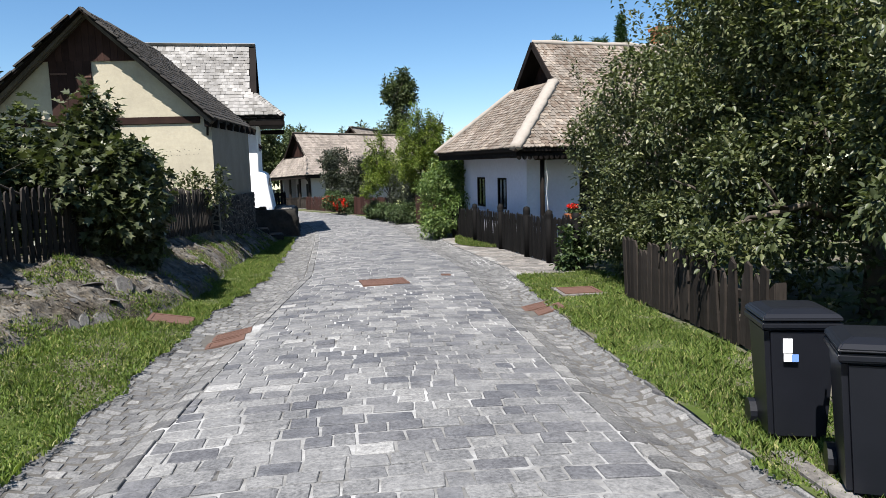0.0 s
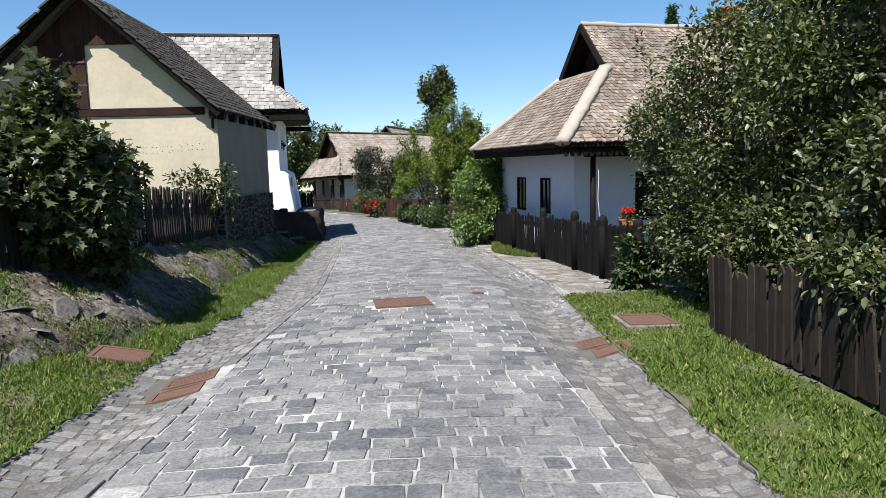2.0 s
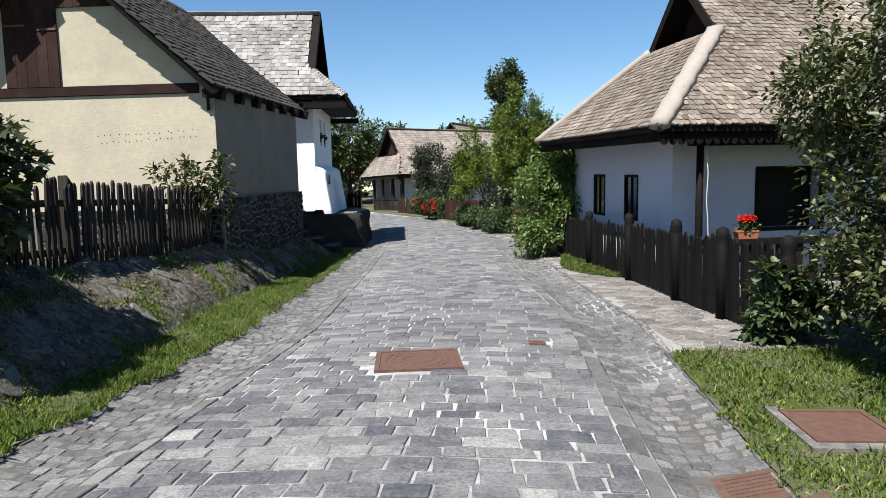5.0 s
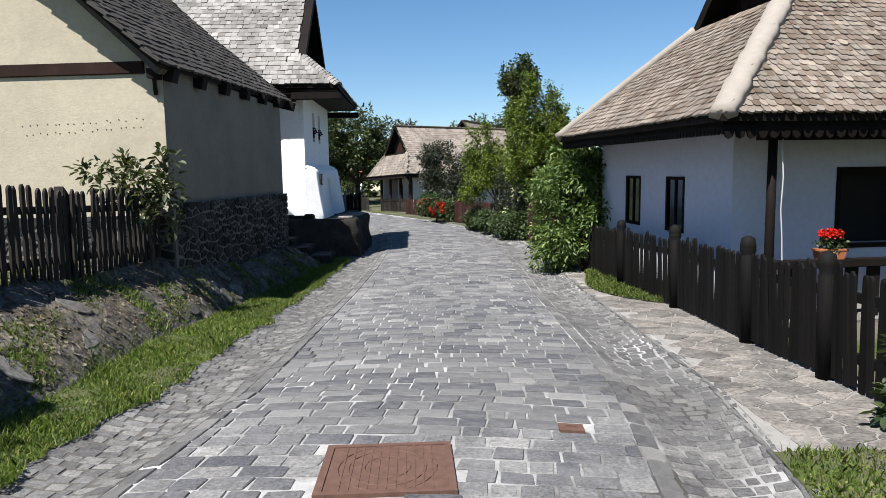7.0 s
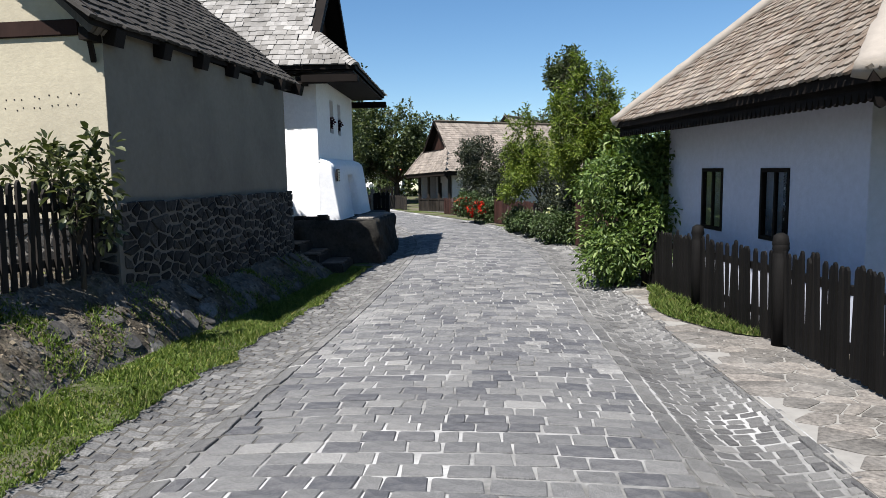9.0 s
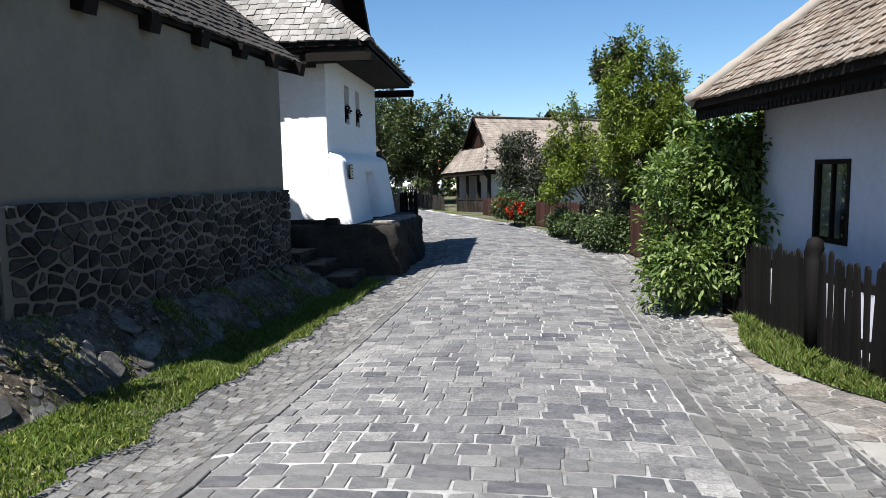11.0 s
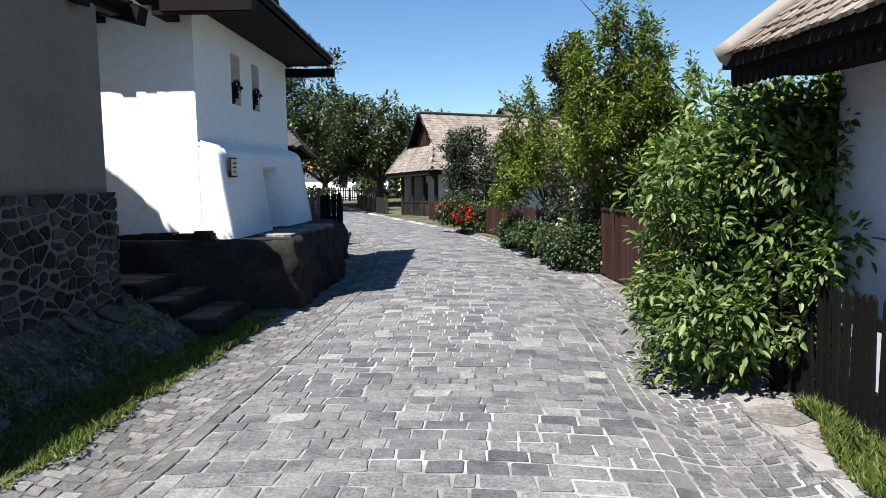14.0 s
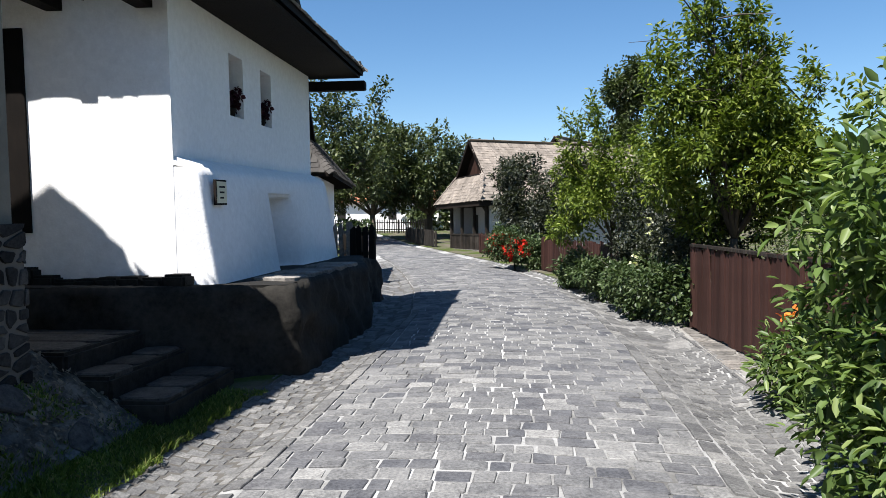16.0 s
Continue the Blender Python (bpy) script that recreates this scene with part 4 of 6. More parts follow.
for i in range(len(rows) - 1):
    for j in range(len(cols) - 1):
        if cols[j] == TD[0] and rows[i + 1] <= 2.1 and rows[i] >= 1.0:
            continue
        ls.f.append((grid[i, j], grid[i + 1, j], grid[i + 1, j + 1], grid[i, j + 1]))
# ledge top back to the upper wall
k = len(ls.v)
for j, v in enumerate(cols):
    x, y = tp(-0.05, v)
    ls.v.append((x, y, 2.53))
for j in range(len(cols) - 1):
    ls.f.append((grid[len(rows) - 1, j], k + j, k + j + 1, grid[len(rows) - 1, j + 1]))
x, y = tp(-0.05, 0.0)
ls.v.append((x, y, rows[-1]))
ls.f.append((grid[len(rows) - 1, 0], len(ls.v) - 1, k))
# the door's niche: cheeks, head and back
nz = [r for r in rows if 1.0 <= r <= 2.1]
nb = {}
for z in nz:
    for v in (TD[0] + 0.15, TD[1] - 0.12):
        x, y = tp(-0.24, v)
        nb[z, v] = len(ls.v)
        ls.v.append((x, y, z - (0.06 if z == 2.1 else 0)))
ja, jb = cols.index(TD[0]), cols.index(TD[1])
va, vb2 = TD[0] + 0.15, TD[1] - 0.12
for a, b in zip(nz, nz[1:]):
    ia, ib = rows.index(a), rows.index(b)
    ls.f.append((grid[ia, ja], nb[a, va], nb[b, va], grid[ib, ja]))
    ls.f.append((grid[ia, jb], grid[ib, jb], nb[b, vb2], nb[a, vb2]))
    ls.f.append((nb[a, va], nb[a, vb2], nb[b, vb2], nb[b, va]))
ls.f.append((grid[rows.index(2.1), ja], nb[2.1, va], nb[2.1, vb2], grid[rows.index(2.1), jb]))
ls.f.append((grid[rows.index(1.0), ja], grid[rows.index(1.0), jb], nb[1.0, vb2], nb[1.0, va]))
# front and back faces of the lower storey
for v, j in ((0.0, 0), (TW, len(cols) - 1)):
    for i in range(len(rows) - 1):
        q = []
        for z in (rows[i], rows[i + 1]):
            x, y = tp(-6.5, v - (0.0 if v == 0 else 0))
            q.append(len(ls.v))
            ls.v.append((x, y, z))
        ls.f.append((grid[i, j], q[0], q[1], grid[i + 1, j]) if j == 0 else (grid[i, j], grid[i + 1, j], q[1], q[0]))
lower = part("lower_storey", soften(ls.mesh("lower_storey", WHITE), 0.035, 40), WHITE, tall)
lower.data.shade_smooth()
for a, b, c, d in TWIN:
    v = TW - (a + b) / 2
    casement(tall, pose(0.28, v, c, 0, 0, -90), b - a, d - c, DARK_WOOD, 1, 1)
part("side_opening", Shape().box(1.62, 1.95, TW, TW + 0.03, 1.7, 3.9), DARK_WOOD, tall, "dark boarded opening")
# the dark underside of the eaves and its timbers
part("soffit", Shape().box(-0.9, 0.05, TV0 + 0.05, TV1 - 0.05, 4.30, 4.34).box(0.05, 6.8, TW, TV1 - 0.05, 4.30, 4.34), DARK_WOOD, tall)
for v in (-0.30, TW + 0.5):
    part("eaves_beam", Shape().beam((0.2, v, 4.16), (-1.0, v, 4.16), 0.2, 0.17), DARK_WOOD, tall, bevel=0.015)
for u in (0.25, 1.25, 2.25, 3.25, 4.25):
    part("joist_end", Shape().beam((u, TW - 0.1, 4.15), (u, TV1 - 0.1, 4.15), 0.18, 0.16), DARK_WOOD, tall)
part("plaque", Shape().box(-0.4, -0.37, TW - 0.50, TW - 0.20, 1.98, 2.26), DARK_WOOD, tall, "small framed plaque on the wall", m=pose(0.02, 0, 0))

# ---- the far houses ----
FM = pose(-1.3, 54.75, 0.5, 0, 0, 28.7)
far, (FV0, FV1, FMID, FRISE, FLEN) = half_hipped_house("porch_house", FM, 5.1, 10.0, 2.5, 2.62, 6.0, 4.1, 0, PINKISH, SHINGLE_FAR, "low house with shingled roof and timber porch", 0.7, 0.7, False, 0.2, 0.2, 0, (0, 0, 0), gable_back=0.1)
part("porch_back_wall", Shape().box(1.2, 1.5, 0, 5.1, -0.4, 2.6), PINKISH, far)
part("side_wall", Shape().box(0.12, 10, -0.02, 0.28, -0.4, 2.6), PINKISH, far)
part("porch_end_wall", Shape().box(0.12, 1.2, 4.85, 5.1, -0.4, 2.6), PINKISH, far)
part("far_wall", Shape().box(1.2, 10, 4.8, 5.1, -0.4, 2.6), PINKISH, far)
part("porch_floor", Shape().box(-0.1, 1.2, 0, 5.1, -0.4, 0.1), FLAG, far)
part("eaves_board", Shape().box(-0.66, -0.6, FV0 + 0.05, FV1 - 0.05, 2.35, 2.62).box(-0.6, 10, FV0 + 0.05, FV0 + 0.1, 2.35, 2.62), DARK_WOOD, far)
part("porch_ceiling", Shape().box(-0.6, 1.2, FV0 + 0.1, FV1 - 0.1, 2.42, 2.46), DARK_WOOD, far)
for v in (0.1, 1.7, 3.4, 5.0):
    part("porch_post", Shape().box(-0.07, 0.09, v - 0.08, v + 0.08, -0.4, 2.42), FENCE_OLD, far, bevel=0.02)
part("porch_rail", Shape().box(-0.05, 0.06, 0.1, 5.0, 0.85, 0.95), FENCE_OLD, far)
for i in range(30):
    part("balustrade_board", Shape().box(-0.02, 0.01, 0.18 + i * 0.162, 0.30 + i * 0.162, 0.02, 0.85), FENCE_OLD, far)
# Porch windows are black slabs, the rooms' shade put into their colour.
for v in (1.0, 2.6, 4.2):
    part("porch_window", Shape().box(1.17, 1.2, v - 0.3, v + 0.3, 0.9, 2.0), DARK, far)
part("porch_bracket", Shape().beam((0, 0.1, 2.1), (0, 0.6, 2.4), 0.1, 0.1), FENCE_OLD, far)
part("wall_lantern", Shape().box(1.6, 1.75, -0.14, -0.02, 2.0, 2.3), DARK_WOOD, far)

H2 = pose(-5.1, 40.8, 0.4, 0, 0, 190)
house2, _ = half_hipped_house("neighbour_house", H2, 4.2, 6.0, 2.5, 2.75, 5.4, 4.0, 0, WHITE, SHINGLE_DARK, "white house with dark shingled half-hipped roof", 0.6, 0.55, False, 0.12, 0.11, 0, (0, 0, 0), gable_back=0.5)
part("wall", Shape().box(0, 6, 0, 4.2, -0.5, 2.75), WHITE, house2)
part("window_frame", Shape().box(-0.03, 0.0, 1.4, 2.0, 1.0, 1.8), DARK_WOOD, house2)
part("house_number", Shape().box(-0.02, 0.0, 3.5, 3.7, 1.2, 1.6), BLUE_INK, house2)

H3 = pose(4.2, 64.0, 0.7, 0, 0, 60)
house3, _ = half_hipped_house("gabled_house", H3, 5.0, 9.0, 2.6, 3.2, 7.0, 4.6, 0, PINKISH, SHINGLE_FAR, "shingled house half hidden behind trees", 0.6, 0.6, False, 0.25, 0.25, 0, (0, 0, 0), gable_back=0.6)
part("wall", Shape().box(0, 9, 0, 5.0, -0.5, 3.2), PINKISH, house3)

barnfar = holder("farmhouse", pose(-15.5, 86, 1.5, 0, 0, 4), "long white farmhouse with red tiled roof", "house")
part("wall", Shape().box(-9, 7, 0, 6, -0.5, 3.0), WHITE, barnfar)
part("roof", Shape().prism([(-9.5, -0.6, 2.9), (-9.5, 6.6, 2.9), (-9.5, 3, 5.2)], (0, 0, 0), (17, 0, 0)), TILE_RED, barnfar)
# Black boxes on the wall paint the darkness behind the farmhouse windows.
for u in (-6, -2.5, 2.5, 5):
    part("window_pane", Shape().box(u - 0.4, u + 0.4, -0.03, 0.02, 1.2, 2.3), DARK, barnfar)


# ---- fences ----
def slat_units(w, h, t, top, seed):
    """Fence slats with pointed, rounded or ragged tops; x across, z up."""
    rng = random.Random(seed)
    out = []
    for k in range(6):
        a = w / 2 * rng.uniform(0.88, 1.05)
        hh = h * (rng.uniform(0.84, 1.08) if top == "ragged" else rng.uniform(0.94, 1.03))
        d = w * rng.uniform(0.5, 0.9)
        b = rng.uniform(-0.008, 0.008)
        if top == "point":
            pts = [(-a, 0), (a, 0), (a + b, hh - d), (a * 0.55, hh - d * 0.35), (b, hh), (-a * 0.55, hh - d * 0.35), (-a + b, hh - d)]
        elif top == "ragged":
            pts = [(-a, 0), (a, 0), (a + b, hh - d * rng.uniform(0.3, 1)), (a * 0.3, hh), (-a * 0.2, hh - 0.02), (-a + b, hh - d * rng.uniform(0.4, 1.2))]
        else:
            pts = [(-a, 0), (a, 0), (a, hh), (-a, hh)]
        bend = rng.uniform(-0.012, 0.012)
        n = len(pts)
        f = [(x + bend * z * z, -t / 2, z) for x, z in pts]
        g = [(x + bend * z * z, t / 2, z) for x, z in pts]
        out.append((f + g, [tuple(range(n)), tuple(range(n, 2 * n))[::-1]] + [(i, i + n, (i + 1) % n + n, (i + 1) % n) for i in range(n)]))
    return out


def picket_fence(name, path, label, w, gap, h, t, top, material, base, posts=2.2, post_h=1.1, rail_z=(0.25, 0.75), lean=1.5, seed=1, round_posts=False, front=-1):
    """A fence along a path of (x, y); base(x, y) is the ground."""
    fence = holder(name, pose(path[0][0], path[0][1], base(*path[0])), label, "fence")
    o = fence.matrix_basis.translation
    rng = random.Random(seed)
    meshes = [Shape().add(v, f).mesh("slat", material) for v, f in slat_units(w, h, t, top, seed)]
    rails = []
    for (x0, y0), (x1, y1) in zip(path, path[1:]):
        d = Vector((x1 - x0, y1 - y0, 0))
        length = d.length
        d.normalize()
        yaw = math.degrees(math.atan2(d.y, d.x))
        side = Vector((-d.y, d.x, 0)) * front
        s = w / 2
        while s < length:
            x, y = x0 + d.x * s, y0 + d.y * s
            ob = new("slat", meshes[rng.randrange(6)])
            ob.parent = fence
            p = Vector((x, y, base(x, y) + 0.02 + rng.uniform(-0.02, 0.02))) - o + side * (t / 2 + 0.03)
            ob.matrix_basis = pose(p.x, p.y, p.z, rng.uniform(-1, 1), rng.gauss(0, lean), yaw)
            s += (w + gap) * rng.uniform(0.9, 1.15)
        for z in rail_z:
            p, q = Vector((x0, y0, base(x0, y0) + z)) - o, Vector((x1, y1, base(x1, y1) + z)) - o
            part("rail", Shape().beam(p, q, 0.05, 0.08), material, fence)
        n = max(1, round(length / posts))
        for i in range(n + 1):
            x, y = x0 + (x1 - x0) * i / n, y0 + (y1 - y0) * i / n
            p = Vector((x, y, base(x, y) - 0.1)) - o
            hh = post_h + 0.1 + rng.uniform(-0.04, 0.05)
            if round_posts:
                c = p + side * 0.06
                sh = Shape().tube([c, c + Vector((0, 0, hh - 0.22)), c + Vector((0, 0, hh - 0.18)), c + Vector((0, 0, hh - 0.12)), c + Vector((0, 0, hh - 0.03)), c + Vector((0, 0, hh))], [0.078, 0.074, 0.058, 0.085, 0.07, 0.022], 10)
                part("post", sh, material, fence, smooth=True)
            else:
                c = p - side * 0.05
                sh = Shape().prism([(c.x - 0.06, c.y - 0.06, c.z), (c.x + 0.06, c.y - 0.06, c.z), (c.x + 0.06, c.y + 0.06, c.z), (c.x - 0.06, c.y + 0.06, c.z)], (0, 0, 0), (0, 0, hh))
                sh.v[6] = (sh.v[6][0], sh.v[6][1], sh.v[6][2] - 0.1)
                sh.v[7] = (sh.v[7][0], sh.v[7][1], sh.v[7][2] - 0.1)
                part("post", sh, material, fence, bevel=0.008)
    return fence


def flat(x, y):
    return RISE(y)


picket_fence("garden_fence", [(-4.75, 4.2), (-4.1, 9.0), (-3.58, 10.6), (-3.22, 14.0), (-2.86, 17.85)], "weathered grey picket fence on the bank", 0.062, 0.052, 1.0, 0.028, "point", FENCE_GREY, lambda x, y: land_z(x, y) - 0.04, 2.3, 1.05, (0.2, 0.75), 1.2, 3, front=-1)
picket_fence("plank_fence", [(3.80, 5.6), (3.96, 6.9), (4.14, 9.4)], "old brown plank fence with ragged tops under a tree", 0.115, 0.016, 0.80, 0.025, "ragged", FENCE_OLD, flat, 2.2, 0.66, (0.2, 0.5), 2.4, 4, front=1)
picket_fence("cottage_fence", [(4.62, 12.6), (4.52, 15.6), (4.5, 18.0), (4.05, 22.4)], "black-stained picket fence with carved posts before the cottage", 0.062, 0.036, 1.0, 0.025, "point", FENCE_DARK, flat, 1.9, 1.12, (0.25, 0.75), 1.9, 5, True, 1)
picket_fence("boarded_fence", [(4.5, 24.4), (3.98, 26.95), (3.68, 29.5)], "red-brown painted board fence with capped top", 0.10, 0.004, 1.18, 0.022, "flat", FENCE_RED, flat, 2.6, 1.1, (0.25, 0.95), 0.3, 6, front=1)
picket_fence("boarded_fence", [(3.6, 34.4), (2.66, 37.3), (1.5, 40.9)], "red-brown painted board fence behind shrubs", 0.10, 0.004, 1.0, 0.022, "flat", FENCE_RED, flat, 2.6, 1.0, (0.25, 0.8), 0.3, 7, front=1)
picket_fence("small_gate_fence", [(0.9, 44.2), (-0.9, 51.5), (-1.6, 53.6)], "red-brown picket fence beside the porch house", 0.08, 0.05, 0.95, 0.02, "point", FENCE_RED, flat, 2.4, 0.9, (0.25, 0.7), 0.8, 8, front=1)
picket_fence("dark_fence", [(-4.9, 60.6), (-6.6, 64.5), (-8.5, 70.0)], "dark boarded fence past the porch house", 0.12, 0.01, 1.0, 0.02, "flat", FENCE_GREY, flat, 2.6, 1.0, (0.25, 0.8), 0.5, 9, front=1)
picket_fence("far_fence", [(-18.5, 80.0), (-8.5, 79.0)], "far dark picket fence before the farmhouse", 0.09, 0.12, 1.2, 0.03, "point", FENCE_DARK, flat, 2.4, 1.2, (0.3, 0.9), 0.5, 10, front=-1)
for pth in ([(4.5, 24.4), (3.98, 26.95)], [(3.98, 26.95), (3.68, 29.5)]):
    cap = Shape()
    (x0, y0), (x1, y1) = pth
    for i in range(24):
        k = (i + 0.5) / 24
        x, y = x0 + (x1 - x0) * k, y0 + (y1 - y0) * k
        cap.box(x - 0.075, x + 0.035, y - 0.045, y + 0.045, RISE(y) + 1.19, RISE(y) + 1.225)
    tagged(part("fence_cap", cap, FENCE_GREY), "weathered capping along the board fence", "fence cap", kind="stuff")

# gate of pale slats, dark boards and a planter on the terrace's far end
picket_fence("terrace_gate", [(-2.95, 33.2), (-2.45, 33.0)], "pale weathered slatted gate on the terrace", 0.1, 0.06, 0.8, 0.03, "point", FLAG, lambda x, y: 1.05, 2, 0.85, (0.2, 0.6), 1, 12, front=-1)
picket_fence("board_screen", [(-2.4, 33.0), (-1.95, 33.0)], "dark boarded fence panel on the terrace", 0.12, 0.005, 0.75, 0.03, "ragged", FENCE_DARK, lambda x, y: 1.02, 2, 0.7, (0.2, 0.6), 1, 13, front=-1)

# ---- terrace, steps ----
terrace = holder("terrace", pose(0, 0, 0), "rough stone terrace wall with flagged top", "terrace", kind="structure")
foot = [(-6.4, 25.3), (-2.7, 25.55), (-1.26, 26.4), (-1.36, 29.9), (-1.9, 31.8), (-1.95, 33.4), (-6.4, 33.4)]
tops = [1.16, 1.13, 1.10, 1.16, 1.2, 1.05, 1.05]
ts = Shape()
n = len(foot)
ts.v = [(x, y, -0.1) for x, y in foot] + [(x - (0.03 if i in (2, 3) else 0), y, z) for i, ((x, y), z) in enumerate(zip(foot, tops))]
ts.f = [(i, (i + 1) % n, (i + 1) % n + n, i + n) for i in range(n)] + [tuple(range(n, 2 * n))]
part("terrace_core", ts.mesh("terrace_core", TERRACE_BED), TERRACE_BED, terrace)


def rough_wall(points, heights, seed):
    """A weathered retaining wall along the points: bulging, rounded at its corners, with a crumbled upper edge."""
    spots = []
    for (x0, y0), (x1, y1), h0, h1 in zip(points, points[1:], heights, heights[1:]):
        n_ = max(2, int(math.hypot(x1 - x0, y1 - y0) / 0.07))
        spots += [(x0 + (x1 - x0) * i / n_, y0 + (y1 - y0) * i / n_, h0 + (h1 - h0) * i / n_) for i in range(n_)]
    spots = np.array(spots + [(*points[-1], heights[-1])])
    sh = Shape()
    nz = 15
    for i, (x, y, h) in enumerate(spots):
        a, b = spots[max(0, i - 4)], spots[min(len(spots) - 1, i + 4)]
        out = Vector((b[1] - a[1], a[0] - b[0], 0)).normalized()
        s_ = i * 0.07
        top = h + 0.05 * noise.noise((s_ * 2.1, seed, 0)) + 0.025 * noise.noise((s_ * 7, seed, 2))
        for j in range(nz + 3):
            q = min(1.0, j / nz)
            z = -0.12 + (top + 0.12) * q
            bulge = 0.07 + 0.10 * (1 - q) + 0.07 * noise.fractal((s_ * 2.6, z * 3.4, seed), 0.9, 2.1, 5)
            if j > nz:
                bulge = 0.05 - 0.22 * (j - nz)
                z += 0.015 * noise.noise((s_ * 5, j, seed))
            elif j == nz:
                bulge -= 0.03
            sh.v.append((x + out.x * bulge, y + out.y * bulge, z))
    m = nz + 3
    sh.f = [(i * m + j, (i + 1) * m + j, (i + 1) * m + j + 1, i * m + j + 1) for i in range(len(spots) - 1) for j in range(m - 1)]
    return sh


# The wall's deep shade is in its stone colour.
part("terrace_wall", rough_wall(foot[:6], tops[:6], 3.0), TERRACE, terrace, "crumbling retaining wall of stone and earth, darkened for shade", smooth=True)
rng = random.Random(31)
for i in range(5):
    y = 27.0 + i * 0.58
    vs, fs = stone_piece([(-0.28, -0.27), (0.28, -0.27), (0.3, 0.27), (-0.26, 0.28)], 0.012, 0.05, rng)
    part("cap_stone", Shape().add(vs, fs), FLAG, terrace, m=pose(-1.6, y, 1.125 + 0.01 * i, 0, 0, rng.uniform(-6, 6)))
plinth2 = Shape()
for i in range(16):
    x = -6.2 + i * 0.25
    plinth2.box(x, x + 0.26, 25.8, 26.05 + rng.uniform(-0.03, 0.03), 1.1, 1.17 + rng.uniform(0, 0.11) + (0.06 if i < 9 else 0))
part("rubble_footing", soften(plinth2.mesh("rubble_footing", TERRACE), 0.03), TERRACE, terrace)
steps_thing = holder("stone_steps", pose(-1.9, 25.0, 0), "worn stone steps between barn and terrace, darkened for shade", "steps", kind="structure")
# Steps and treads are coloured darker than the flags, as shade.
for x0, x1, z in ((-0.2, 0.32, 0.30), (-0.58, -0.16, 0.50), (-2.2, -0.54, 0.70)):
    vsz = Shape().box(x0, x1, -0.75, 0.75, -0.1, z)
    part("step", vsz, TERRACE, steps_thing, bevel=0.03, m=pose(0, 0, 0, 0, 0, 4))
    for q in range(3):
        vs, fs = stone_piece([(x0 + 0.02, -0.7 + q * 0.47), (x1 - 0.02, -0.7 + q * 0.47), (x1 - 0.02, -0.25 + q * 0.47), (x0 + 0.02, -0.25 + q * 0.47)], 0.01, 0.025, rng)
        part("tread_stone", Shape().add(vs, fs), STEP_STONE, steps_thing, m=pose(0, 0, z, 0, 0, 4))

# ---- stones of the barn's plinth ----
for c in rubble((0, BL + 0.05, 0.25, 1.62), 0.15, 51, 0.7):
    vs, fs = stone_piece(c, rng.choice((0.010, 0.015, 0.024)), 0.02, rng)
    part("plinth_stone", Shape().add(vs, fs), PLINTH, barn, m=pose(0.07, 0, 0, 90, 0, 90))
for c in rubble((-3.2, 0.06, 0.6, 1.46), 0.15, 52, 0.7):
    vs, fs = stone_piece(c, rng.choice((0.010, 0.015, 0.024)), 0.02, rng)
    part("plinth_stone", Shape().add(vs, fs), PLINTH, barn, m=pose(0, -0.07, 0, 90, 0, 0))

# rows of small dark holes in the barn's plaster
holes = Shape()
for j in range(2):
    for i in range(17):
        x, z = -2.05 + i * 0.108 + rng.uniform(-0.035, 0.035), 2.62 + j * 0.11 + rng.uniform(-0.02, 0.02) + 0.005 * i
        holes.tube([(x, -0.004, z), (x, 0.01, z)], [0.009, 0.009], 6)
mark = part("plaster_holes", holes, DARK, barn, "rows of small dark holes in the plaster")
mark["kind"] = "stuff"


